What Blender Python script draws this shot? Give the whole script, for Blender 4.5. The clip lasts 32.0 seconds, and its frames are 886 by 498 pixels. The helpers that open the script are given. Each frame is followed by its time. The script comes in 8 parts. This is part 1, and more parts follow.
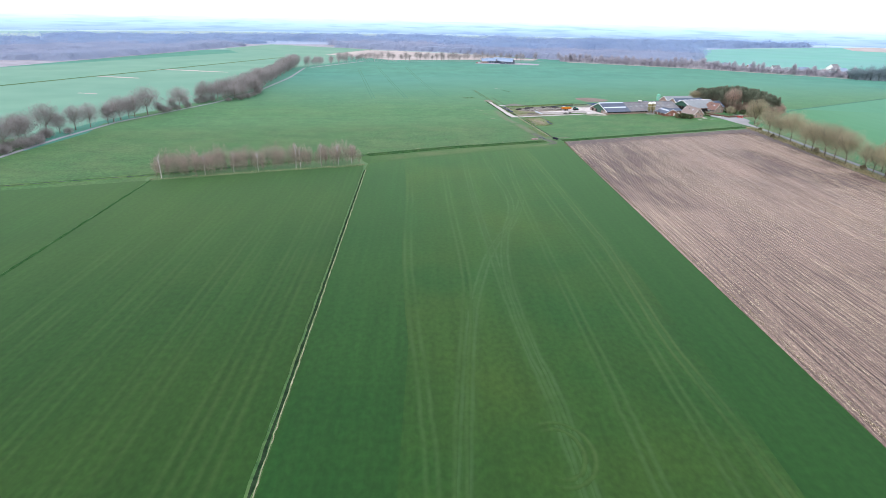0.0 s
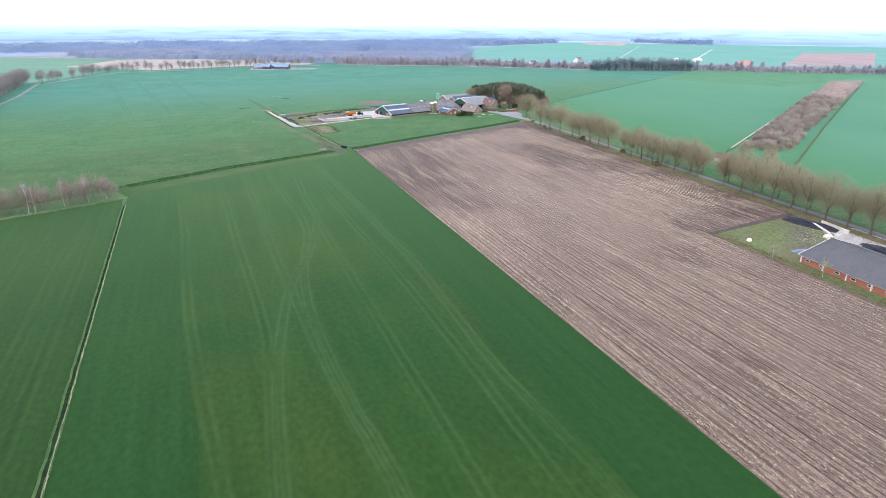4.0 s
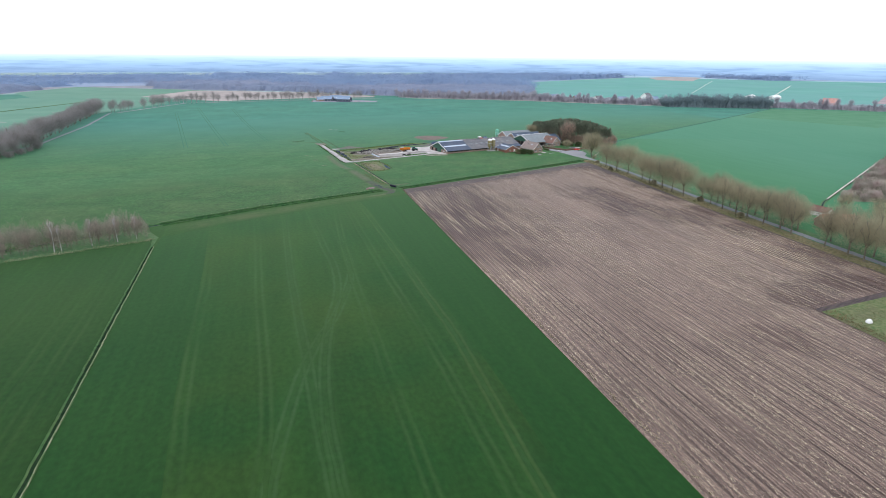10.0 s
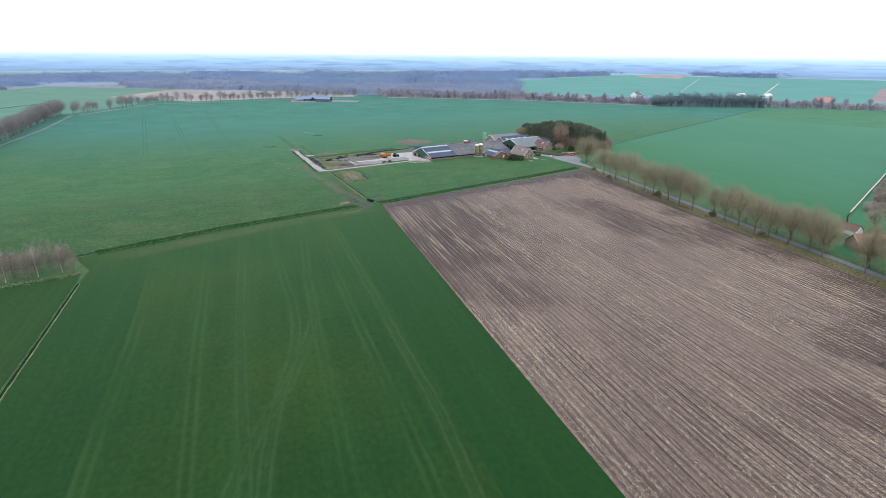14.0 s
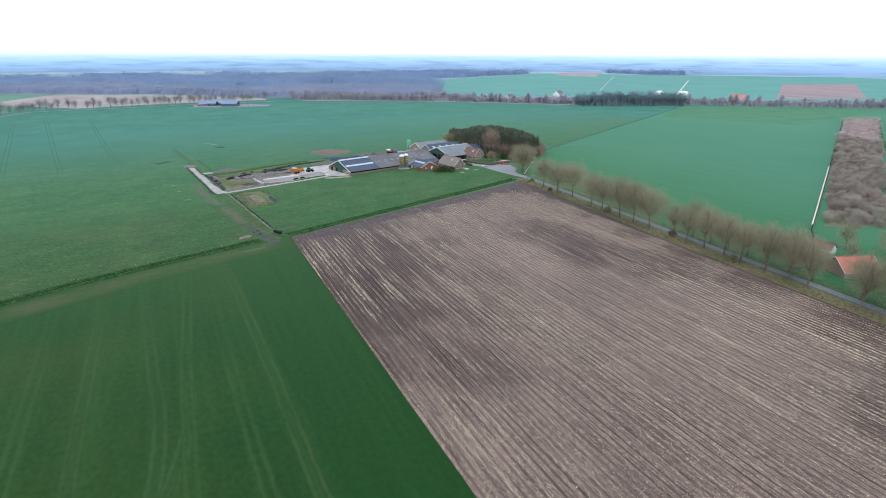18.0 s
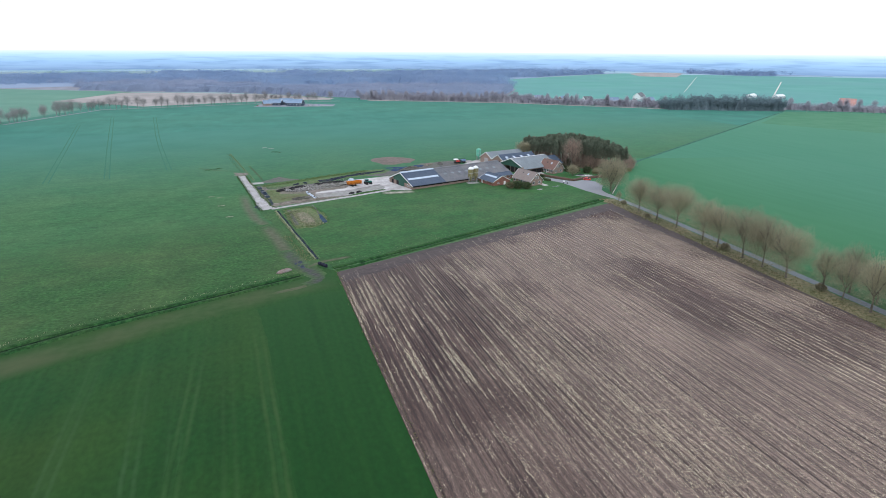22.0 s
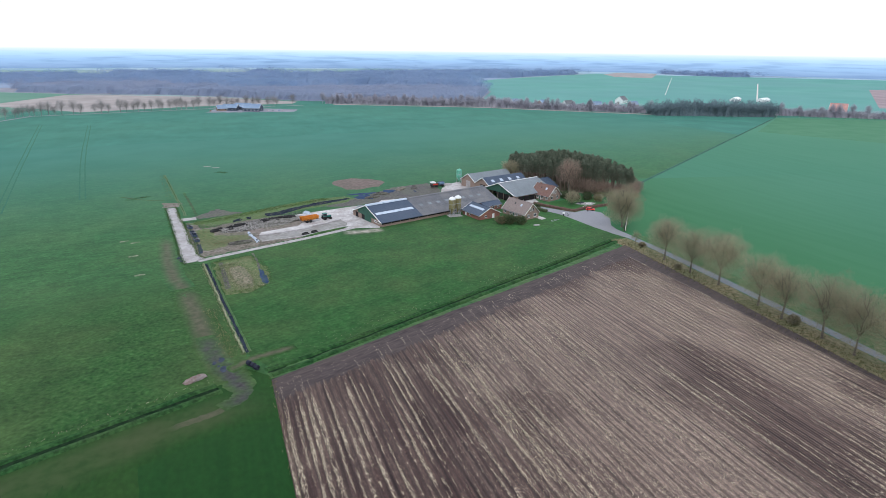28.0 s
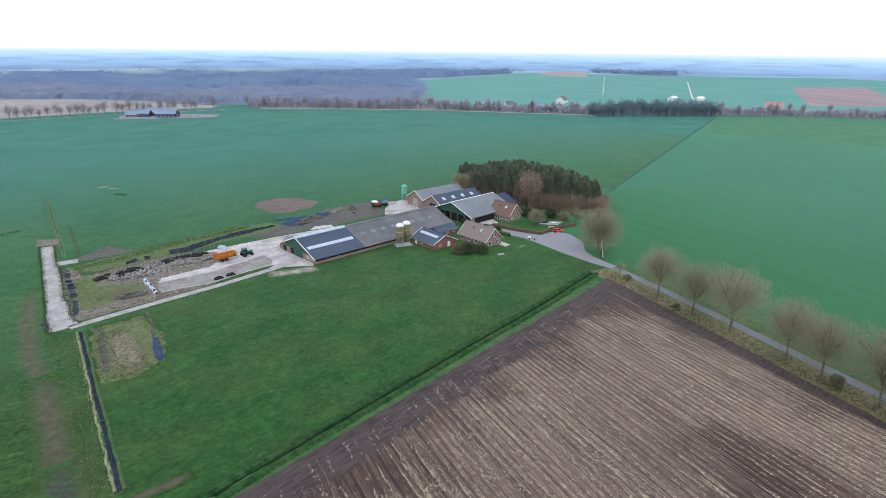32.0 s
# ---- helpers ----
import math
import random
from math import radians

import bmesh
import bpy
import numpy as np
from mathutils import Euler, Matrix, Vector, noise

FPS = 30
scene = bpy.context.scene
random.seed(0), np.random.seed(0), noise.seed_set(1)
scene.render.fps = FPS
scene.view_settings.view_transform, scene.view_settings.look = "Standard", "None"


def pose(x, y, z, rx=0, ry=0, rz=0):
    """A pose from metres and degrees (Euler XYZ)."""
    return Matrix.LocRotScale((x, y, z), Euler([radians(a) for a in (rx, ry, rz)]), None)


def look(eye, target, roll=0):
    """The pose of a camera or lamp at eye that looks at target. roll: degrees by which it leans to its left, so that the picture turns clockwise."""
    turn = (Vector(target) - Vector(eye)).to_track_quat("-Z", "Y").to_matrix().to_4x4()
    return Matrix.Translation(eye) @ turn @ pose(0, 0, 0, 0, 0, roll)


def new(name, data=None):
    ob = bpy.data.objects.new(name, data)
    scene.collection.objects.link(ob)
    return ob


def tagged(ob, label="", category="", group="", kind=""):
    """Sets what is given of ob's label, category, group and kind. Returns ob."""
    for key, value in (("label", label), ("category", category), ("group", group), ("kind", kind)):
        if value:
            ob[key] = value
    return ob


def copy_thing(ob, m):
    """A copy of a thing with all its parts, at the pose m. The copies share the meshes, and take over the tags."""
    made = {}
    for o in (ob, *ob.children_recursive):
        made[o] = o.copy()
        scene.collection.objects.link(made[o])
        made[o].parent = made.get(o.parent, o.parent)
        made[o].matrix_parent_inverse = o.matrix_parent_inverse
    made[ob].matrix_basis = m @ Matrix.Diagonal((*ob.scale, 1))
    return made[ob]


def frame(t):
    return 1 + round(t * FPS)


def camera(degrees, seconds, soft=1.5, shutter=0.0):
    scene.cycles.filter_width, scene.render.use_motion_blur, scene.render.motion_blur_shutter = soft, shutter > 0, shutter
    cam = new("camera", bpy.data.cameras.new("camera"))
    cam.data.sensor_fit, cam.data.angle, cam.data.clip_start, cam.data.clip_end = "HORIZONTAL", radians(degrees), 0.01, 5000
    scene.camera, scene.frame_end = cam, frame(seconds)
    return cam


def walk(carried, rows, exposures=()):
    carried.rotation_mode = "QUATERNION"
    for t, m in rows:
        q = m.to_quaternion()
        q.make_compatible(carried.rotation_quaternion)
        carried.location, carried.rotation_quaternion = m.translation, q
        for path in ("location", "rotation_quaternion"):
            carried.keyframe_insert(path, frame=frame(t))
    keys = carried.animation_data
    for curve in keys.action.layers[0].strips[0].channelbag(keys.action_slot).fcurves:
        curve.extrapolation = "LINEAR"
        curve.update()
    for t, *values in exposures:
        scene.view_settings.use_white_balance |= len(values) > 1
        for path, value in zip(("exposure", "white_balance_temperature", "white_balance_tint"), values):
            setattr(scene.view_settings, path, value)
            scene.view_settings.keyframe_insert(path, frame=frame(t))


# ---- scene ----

cam = camera(73.23, 32.0, soft=0.35)
# seconds, x, y, z, heading to the left, pitch, roll
ROWS = [
    (0, 0.00, 0.00, 68.99, 0.00, -21.38, 1.20),
    (0.5, 0.31, 2.76, 69.05, -1.63, -21.30, 1.16),
    (1, 0.64, 5.50, 69.12, -4.64, -21.33, 1.09),
    (1.5, 0.97, 8.19, 69.22, -8.53, -21.20, 0.95),
    (2, 1.35, 10.79, 69.30, -12.82, -21.17, 0.80),
    (2.5, 1.79, 13.28, 69.32, -17.10, -21.10, 0.60),
    (3, 2.29, 15.63, 69.33, -18.73, -21.06, 0.44),
    (3.5, 2.88, 17.83, 69.33, -19.48, -21.02, 0.36),
    (5.5, 6.02, 25.30, 69.35, -20.59, -19.91, 0.20),
    (6, 6.94, 27.02, 69.35, -20.67, -18.98, 0.20),
    (6.5, 7.90, 28.71, 69.35, -20.80, -18.09, 0.20),
    (7, 8.91, 30.46, 69.33, -20.68, -18.08, 0.25),
    (7.5, 9.94, 32.39, 69.32, -17.56, -18.06, 0.36),
    (8, 10.98, 34.58, 69.30, -16.22, -18.01, 0.40),
    (8.5, 12.05, 37.05, 69.28, -15.41, -18.04, 0.47),
    (9, 13.15, 39.79, 69.26, -14.81, -18.03, 0.52),
    (9.5, 14.30, 42.79, 69.24, -14.47, -18.05, 0.54),
    (10, 15.49, 46.05, 69.22, -14.15, -18.07, 0.55),
    (10.5, 16.70, 49.56, 69.22, -13.96, -18.09, 0.55),
    (11, 17.92, 53.30, 69.24, -13.82, -18.11, 0.57),
    (11.5, 19.12, 57.26, 69.28, -13.84, -18.13, 0.55),
    (12, 20.34, 61.43, 69.34, -13.75, -18.15, 0.54),
    (12.5, 21.56, 65.79, 69.43, -13.68, -18.18, 0.55),
    (13, 22.81, 70.33, 69.53, -14.71, -18.18, 0.58),
    (13.5, 24.09, 75.03, 69.65, -15.08, -18.24, 0.54),
    (15.5, 29.63, 95.47, 70.20, -17.35, -18.34, 0.47),
    (16, 31.23, 100.99, 70.28, -17.66, -18.37, 0.48),
    (16.5, 32.94, 106.68, 70.33, -20.94, -18.33, 0.34),
    (17, 34.72, 112.49, 70.35, -22.71, -18.33, 0.26),
    (17.5, 36.52, 118.36, 70.32, -23.27, -18.33, 0.26),
    (18, 38.33, 124.26, 70.25, -23.01, -18.33, 0.25),
    (18.5, 40.11, 130.15, 70.16, -21.83, -18.33, 0.30),
    (19, 41.85, 135.98, 70.07, -20.17, -18.36, 0.39),
    (19.5, 43.52, 141.75, 69.99, -19.01, -18.36, 0.36),
    (20, 45.13, 147.43, 69.94, -18.04, -18.39, 0.34),
    (20.5, 46.71, 152.99, 69.94, -18.01, -18.38, 0.37),
    (21, 48.25, 158.44, 69.99, -16.67, -18.43, 0.40),
    (21.5, 49.79, 163.77, 70.12, -16.71, -18.45, 0.38),
    (22, 51.31, 168.98, 70.31, -16.75, -18.49, 0.38),
    (22.5, 52.80, 174.10, 70.55, -16.80, -18.53, 0.41),
    (23, 54.26, 179.14, 70.83, -16.84, -18.56, 0.47),
    (23.5, 55.70, 184.14, 71.14, -16.81, -18.57, 0.47),
    (24, 57.11, 189.11, 71.46, -16.78, -18.62, 0.48),
    (24.5, 58.50, 194.07, 71.77, -16.76, -18.66, 0.51),
    (25, 59.85, 199.03, 72.07, -16.87, -18.68, 0.55),
    (25.5, 61.17, 204.00, 72.33, -16.90, -18.70, 0.57),
    (27.5, 66.19, 224.08, 73.02, -18.55, -18.66, 0.64),
    (28, 67.43, 229.21, 73.10, -19.58, -18.62, 0.66),
    (28.5, 68.66, 234.37, 73.14, -19.81, -18.72, 0.69),
    (29, 69.93, 239.59, 73.14, -20.08, -18.75, 0.72),
    (29.5, 71.26, 244.90, 73.10, -20.28, -18.74, 0.73),
    (30, 72.69, 250.29, 73.03, -20.68, -18.61, 0.70),
    (30.5, 74.25, 255.76, 72.93, -21.43, -18.79, 0.78),
    (31, 75.89, 261.29, 72.82, -24.18, -18.73, 0.80),
    (31.5, 77.59, 266.86, 72.69, -25.38, -18.77, 0.75),
    (32, 79.31, 272.45, 72.56, -25.81, -18.61, 0.62),
]
walk(cam, [(t, pose(x, y, z, 90 + p, 0, h) @ pose(0, 0, 0, 0, 0, r)) for t, x, y, z, h, p, r in ROWS],
     [(0, 0.72, 5960, 15), (3, 0.68, 5920, 15), (6, 0.47, 5880, 14), (7, 0.26, 5900, 12), (9, 0.22, 5880, 11), (12, 0.15, 5840, 10), (16, 0.12, 5700, 9), (20, 0.10, 5620, 8), (26, 0.05, 5680, 9), (32, 0.02, 5720, 10)])

# ---------------------------------------------------------------- light
SUN_UP, SUN_TURN = radians(48), radians(205)
world = bpy.data.worlds.new("overcast_sky")
scene.world = world
world.use_nodes = True
wn, wl = world.node_tree.nodes, world.node_tree.links
wn.clear()
sky = wn.new("ShaderNodeTexSky")
sky.sky_type, sky.sun_disc = "NISHITA", False
sky.sun_elevation, sky.sun_rotation = SUN_UP, SUN_TURN
sky.dust_density, sky.air_density = 4.0, 1.0
veil = wn.new("ShaderNodeMix")
veil.data_type = "RGBA"
veil.inputs[0].default_value = 0.8
veil.inputs[7].default_value = (10.9, 10.6, 10.6, 1)
wl.new(sky.outputs[0], veil.inputs[6])
back = wn.new("ShaderNodeBackground")
back.inputs[1].default_value = 0.124
wl.new(veil.outputs[2], back.inputs[0])
wl.new(back.outputs[0], wn.new("ShaderNodeOutputWorld").inputs[0])
sun = new("sun", bpy.data.lights.new("sun", "SUN"))
sun.data.energy, sun.data.angle, sun.data.color = 0.6, radians(16), (1.0, 0.96, 0.9)
sun.matrix_world = look((math.sin(SUN_TURN) * math.cos(SUN_UP) * 50, math.cos(SUN_TURN) * math.cos(SUN_UP) * 50, math.sin(SUN_UP) * 50), (0, 0, 0))


# ---------------------------------------------------------------- materials
RECIPE = {}


def paint(n, l, a, b, size, c, big, mix, stretch, turn, lo, hi, speck=()):
    """Two colours by a fine noise of size (per metre), a third by a broad one; speck: rows of (size, spread, stretch) of an uneven tone; gives the colour and the fine noise."""
    co = n.new("ShaderNodeTexCoord")
    mp = n.new("ShaderNodeMapping")
    mp.vector_type = "TEXTURE"
    mp.inputs["Rotation"].default_value = (0, 0, turn)
    mp.inputs["Scale"].default_value = [1 / s for s in stretch]
    l.new(co.outputs["Object"], mp.inputs[0])
    fine = n.new("ShaderNodeTexNoise")
    fine.inputs["Scale"].default_value, fine.inputs["Detail"].default_value = size, 5
    l.new(mp.outputs[0], fine.inputs["Vector"])
    ramp = n.new("ShaderNodeMapRange")
    ramp.inputs[1].default_value, ramp.inputs[2].default_value = lo, hi
    l.new(fine.outputs[0], ramp.inputs[0])
    one = n.new("ShaderNodeMix")
    one.data_type = "RGBA"
    one.inputs[6].default_value, one.inputs[7].default_value = (*a, 1), (*b, 1)
    l.new(ramp.outputs[0], one.inputs[0])
    col = one.outputs[2]
    if c:
        wide = n.new("ShaderNodeTexNoise")
        wide.inputs["Scale"].default_value, wide.inputs["Detail"].default_value = big, 4
        l.new(co.outputs["Object"], wide.inputs["Vector"])
        wr = n.new("ShaderNodeMapRange")
        wr.inputs[1].default_value, wr.inputs[2].default_value, wr.inputs[4].default_value = 0.4, 0.65, mix
        l.new(wide.outputs[0], wr.inputs[0])
        two = n.new("ShaderNodeMix")
        two.data_type = "RGBA"
        two.inputs[7].default_value = (*c, 1)
        l.new(wr.outputs[0], two.inputs[0])
        l.new(col, two.inputs[6])
        col = two.outputs[2]
    for sz, spread, longer in speck:
        mq = n.new("ShaderNodeMapping")
        mq.vector_type = "TEXTURE"
        mq.inputs["Rotation"].default_value = (0, 0, turn)
        mq.inputs["Scale"].default_value = (1, longer, 1)
        l.new(co.outputs["Object"], mq.inputs[0])
        sn = n.new("ShaderNodeTexNoise")
        sn.inputs["Scale"].default_value, sn.inputs["Detail"].default_value = sz, 3
        l.new(mq.outputs[0], sn.inputs["Vector"])
        sr = n.new("ShaderNodeMapRange")
        sr.inputs[1].default_value, sr.inputs[2].default_value, sr.inputs[3].default_value, sr.inputs[4].default_value = 0.3, 0.7, 1 - spread, 1 + spread
        l.new(sn.outputs[0], sr.inputs[0])
        sm = n.new("ShaderNodeVectorMath")
        sm.operation = "SCALE"
        l.new(col, sm.inputs[0])
        l.new(sr.outputs[0], sm.inputs["Scale"])
        col = sm.outputs[0]
    return col, fine


def mat(name, a, b, size=1.0, c=None, big=0.02, mix=0.5, rough=0.85, metal=0.0, bump=0.2, stretch=(1, 1, 1), turn=0.0, lo=0.35, hi=0.65, spec=0.3, per=0.0, speck=()):
    """A painted surface; per: how far single objects differ."""
    m = bpy.data.materials.new(name)
    m.use_nodes = True
    n, l = m.node_tree.nodes, m.node_tree.links
    bsdf = n["Principled BSDF"]
    bsdf.inputs["Roughness"].default_value, bsdf.inputs["Metallic"].default_value = rough, metal
    bsdf.inputs["Specular IOR Level"].default_value = spec
    RECIPE[name] = (a, b, size, c, big, mix, stretch, turn, lo, hi, speck)
    col, fine = paint(n, l, *RECIPE[name])
    if per:
        info = n.new("ShaderNodeObjectInfo")
        pr = n.new("ShaderNodeMapRange")
        pr.inputs[3].default_value, pr.inputs[4].default_value = 1 - per, 1 + per
        l.new(info.outputs["Random"], pr.inputs[0])
        hs = n.new("ShaderNodeHueSaturation")
        l.new(pr.outputs[0], hs.inputs["Value"])
        l.new(col, hs.inputs["Color"])
        col = hs.outputs[0]
    l.new(col, bsdf.inputs["Base Color"])
    if bump:
        bp = n.new("ShaderNodeBump")
        bp.inputs["Strength"].default_value, bp.inputs["Distance"].default_value = bump, 0.3 / max(size, 0.3)
        l.new(fine.outputs[0], bp.inputs["Height"])
        l.new(bp.outputs[0], bsdf.inputs["Normal"])
    return m


def faded(m, under, soft=0.3, cover=1.0, size=0.4, least=0.15, one_side=False):
    """Ground ribbons for wear and one-sided colour blends: the edges run out into the colours of the ground called
    under.
    """
    n, l = m.node_tree.nodes, m.node_tree.links
    uv = n.new("ShaderNodeUVMap")
    sp = n.new("ShaderNodeSeparateXYZ")
    l.new(uv.outputs[0], sp.inputs[0])
    a3 = n.new("ShaderNodeMapRange")
    a3.interpolation_type = "SMOOTHSTEP"
    if one_side:
        a3.inputs[1].default_value, a3.inputs[2].default_value, a3.inputs[3].default_value, a3.inputs[4].default_value = 0, 1, 0, 1
        l.new(sp.outputs[0], a3.inputs[0])
    else:
        a1 = n.new("ShaderNodeMath")
        a1.operation = "SUBTRACT"
        a1.inputs[1].default_value = 0.5
        l.new(sp.outputs[0], a1.inputs[0])
        a2 = n.new("ShaderNodeMath")
        a2.operation = "ABSOLUTE"
        l.new(a1.outputs[0], a2.inputs[0])
        a3.inputs[1].default_value, a3.inputs[2].default_value, a3.inputs[3].default_value, a3.inputs[4].default_value = 0.5 - soft, 0.5, 1, 0
        l.new(a2.outputs[0], a3.inputs[0])
    ns = n.new("ShaderNodeTexNoise")
    ns.inputs["Scale"].default_value, ns.inputs["Detail"].default_value = size, 4
    co = n.new("ShaderNodeTexCoord")
    l.new(co.outputs["Object"], ns.inputs["Vector"])
    nr = n.new("ShaderNodeMapRange")
    nr.inputs[1].default_value, nr.inputs[2].default_value, nr.inputs[3].default_value, nr.inputs[4].default_value = 0.3, 0.6, least * cover, cover
    l.new(ns.outputs[0], nr.inputs[0])
    mu = n.new("ShaderNodeMath")
    mu.operation = "MULTIPLY"
    l.new(a3.outputs[0], mu.inputs[0])
    l.new(nr.outputs[0], mu.inputs[1])
    if not one_side:
        ends = n.new("ShaderNodeMath")
        ends.operation = "PINGPONG"
        ends.inputs[1].default_value = 0.5
        l.new(sp.outputs[1], ends.inputs[0])
        er = n.new("ShaderNodeMapRange")
        er.interpolation_type = "SMOOTHSTEP"
        er.inputs[2].default_value = 0.16
        l.new(ends.outputs[0], er.inputs[0])
        mu2 = n.new("ShaderNodeMath")
        mu2.operation = "MULTIPLY"
        l.new(mu.outputs[0], mu2.inputs[0])
        l.new(er.outputs[0], mu2.inputs[1])
        mu = mu2
    base = n["Principled BSDF"].inputs["Base Color"]
    mx = n.new("ShaderNodeMix")
    mx.data_type = "RGBA"
    l.new(mu.outputs[0], mx.inputs[0])
    l.new(paint(n, l, *RECIPE[under])[0], mx.inputs[6])
    l.new(base.links[0].from_socket, mx.inputs[7])
    l.new(mx.outputs[2], base)
    return m


DAMP = [(90, 334, 34, 0.92), (86, 304, 38, 0.97), (80, 276, 30, 0.85), (106, 322, 30, 0.6), (112, 296, 26, 0.45), (84, 246, 26, 0.6), (98, 270, 30, 0.5), (170, 322, 20, 0.85), (172, 298, 22, 0.8), (182, 276, 22, 0.7), (128, 377, 18, 0.8), (160, 391, 18, 0.85),
        (196, 404, 26, 0.95), (206, 372, 13, 0.6), (206, 340, 12, 0.6), (205, 310, 13, 0.7), (203, 280, 15, 0.75), (201, 250, 16, 0.75), (198, 218, 18, 0.8), (188, 192, 18, 0.8), (164, 184, 16, 0.7), (136, 160, 13, 0.7), (108, 104, 10, 0.6), (97, 99, 10, 0.45), (134, 132, 9, 0.4), (120, 70, 100, 0.26), (125, 150, 60, 0.2), (104, 364, 20, 0.85), (150, 140, 16, 0.4)]


def straw_soil():
    """Ploughed soil: dark clods, broken pale straw laid along the furrows, painted furrow shade, damp darker patches.
    """
    m = mat("ploughed_soil", (0.080, 0.056, 0.046), (0.203, 0.148, 0.117), 1.6, (0.102, 0.072, 0.059), 0.012, 0.55, stretch=(1, 0.03, 1), turn=0.027, bump=0.4)
    n, l = m.node_tree.nodes, m.node_tree.links
    bsdf = n["Principled BSDF"]
    soil = bsdf.inputs["Base Color"].links[0].from_socket
    co = n.new("ShaderNodeTexCoord")
    total = None
    for size, stretch, weight in ((1.1, (1, 0.03, 1), 0.22), (2.2, (1, 0.25, 1), 0.46), (4.0, (1, 0.8, 1), 0.54), (0.025, (1, 1, 1), 0.30)):
        mp = n.new("ShaderNodeMapping")
        mp.vector_type = "TEXTURE"
        mp.inputs["Rotation"].default_value = (0, 0, 0.027)
        mp.inputs["Scale"].default_value = [1 / s for s in stretch]
        l.new(co.outputs["Object"], mp.inputs[0])
        ns = n.new("ShaderNodeTexNoise")
        ns.inputs["Scale"].default_value, ns.inputs["Detail"].default_value = size, 3
        l.new(mp.outputs[0], ns.inputs["Vector"])
        mu = n.new("ShaderNodeMath")
        mu.operation = "MULTIPLY_ADD"
        mu.inputs[1].default_value = weight
        l.new(ns.outputs[0], mu.inputs[0])
        if total is None:
            mu.inputs[2].default_value = 0
        else:
            l.new(total, mu.inputs[2])
        total = mu.outputs[0]
    mp = n.new("ShaderNodeMapping")
    mp.vector_type = "TEXTURE"
    mp.inputs["Rotation"].default_value = (0, 0, 0.027)
    l.new(co.outputs["Object"], mp.inputs[0])
    wv = n.new("ShaderNodeTexWave")
    wv.inputs["Scale"].default_value, wv.inputs["Distortion"].default_value, wv.inputs["Detail"].default_value, wv.inputs["Detail Scale"].default_value = 0.2, 0.5, 2, 0.4
    l.new(mp.outputs[0], wv.inputs["Vector"])
    mu = n.new("ShaderNodeMath")
    mu.operation = "MULTIPLY_ADD"
    mu.inputs[1].default_value = 0.12
    l.new(wv.outputs["Fac"], mu.inputs[0])
    l.new(total, mu.inputs[2])
    total = mu.outputs[0]
    rp = n.new("ShaderNodeMapRange")
    rp.inputs[1].default_value, rp.inputs[2].default_value, rp.inputs[4].default_value = 0.80, 1.05, 0.55
    l.new(total, rp.inputs[0])
    mx = n.new("ShaderNodeMix")
    mx.data_type = "RGBA"
    mx.inputs[7].default_value = (0.44, 0.328, 0.250, 1)
    l.new(rp.outputs[0], mx.inputs[0])
    l.new(soil, mx.inputs[6])
    col = mx.outputs[2]
    # dark lines painted as the shade in open furrows between the plough's passes
    for period, width, deep, drift in ((3.14, 0.14, 0.76, 1.2), (0.785, 0.25, 0.80, 0.3)):
        fw = n.new("ShaderNodeTexWave")
        fw.inputs["Scale"].default_value, fw.inputs["Distortion"].default_value, fw.inputs["Detail"].default_value, fw.inputs["Detail Scale"].default_value = 0.314159 / period, drift, 2, 0.3
        l.new(mp.outputs[0], fw.inputs["Vector"])
        fr = n.new("ShaderNodeMapRange")
        fr.interpolation_type = "SMOOTHSTEP"
        fr.inputs[1].default_value, fr.inputs[2].default_value, fr.inputs[3].default_value, fr.inputs[4].default_value = 0.0, width, deep, 1.0
        l.new(fw.outputs["Fac"], fr.inputs[0])
        fm = n.new("ShaderNodeVectorMath")
        fm.operation = "SCALE"
        l.new(col, fm.inputs[0])
        l.new(fr.outputs[0], fm.inputs["Scale"])
        col = fm.outputs[0]
    # damp hollows
    wob = n.new("ShaderNodeTexNoise")
    wob.inputs["Scale"].default_value, wob.inputs["Detail"].default_value = 0.05, 4
    l.new(co.outputs["Object"], wob.inputs["Vector"])
    off = n.new("ShaderNodeVectorMath")
    off.operation = "MULTIPLY_ADD"
    off.inputs[1].default_value = (36, 36, 0)
    l.new(wob.outputs["Color"], off.inputs[0])
    l.new(co.outputs["Object"], off.inputs[2])
    wet = None
    for x, y, r, deep in DAMP:
        ds = n.new("ShaderNodeVectorMath")
        ds.operation = "DISTANCE"
        ds.inputs[1].default_value = (x + 18, y + 18, 0)
        l.new(off.outputs[0], ds.inputs[0])
        dr = n.new("ShaderNodeMapRange")
        dr.interpolation_type = "SMOOTHSTEP"
        dr.inputs[1].default_value, dr.inputs[2].default_value, dr.inputs[3].default_value, dr.inputs[4].default_value = r * 0.4, r * 1.1, deep, 0
        l.new(ds.outputs["Value"], dr.inputs[0])
        if wet is None:
            wet = dr.outputs[0]
        else:
            top = n.new("ShaderNodeMath")
            top.operation = "MAXIMUM"
            l.new(wet, top.inputs[0])
            l.new(dr.outputs[0], top.inputs[1])
            wet = top.outputs[0]
    mr = n.new("ShaderNodeMapping")
    mr.vector_type = "TEXTURE"
    mr.inputs["Rotation"].default_value, mr.inputs["Scale"].default_value = (0, 0, 0.027), (1, 22, 1)
    l.new(co.outputs["Object"], mr.inputs[0])
    rn = n.new("ShaderNodeTexNoise")
    rn.inputs["Scale"].default_value, rn.inputs["Detail"].default_value = 0.5, 4
    l.new(mr.outputs[0], rn.inputs["Vector"])
    rr = n.new("ShaderNodeMapRange")
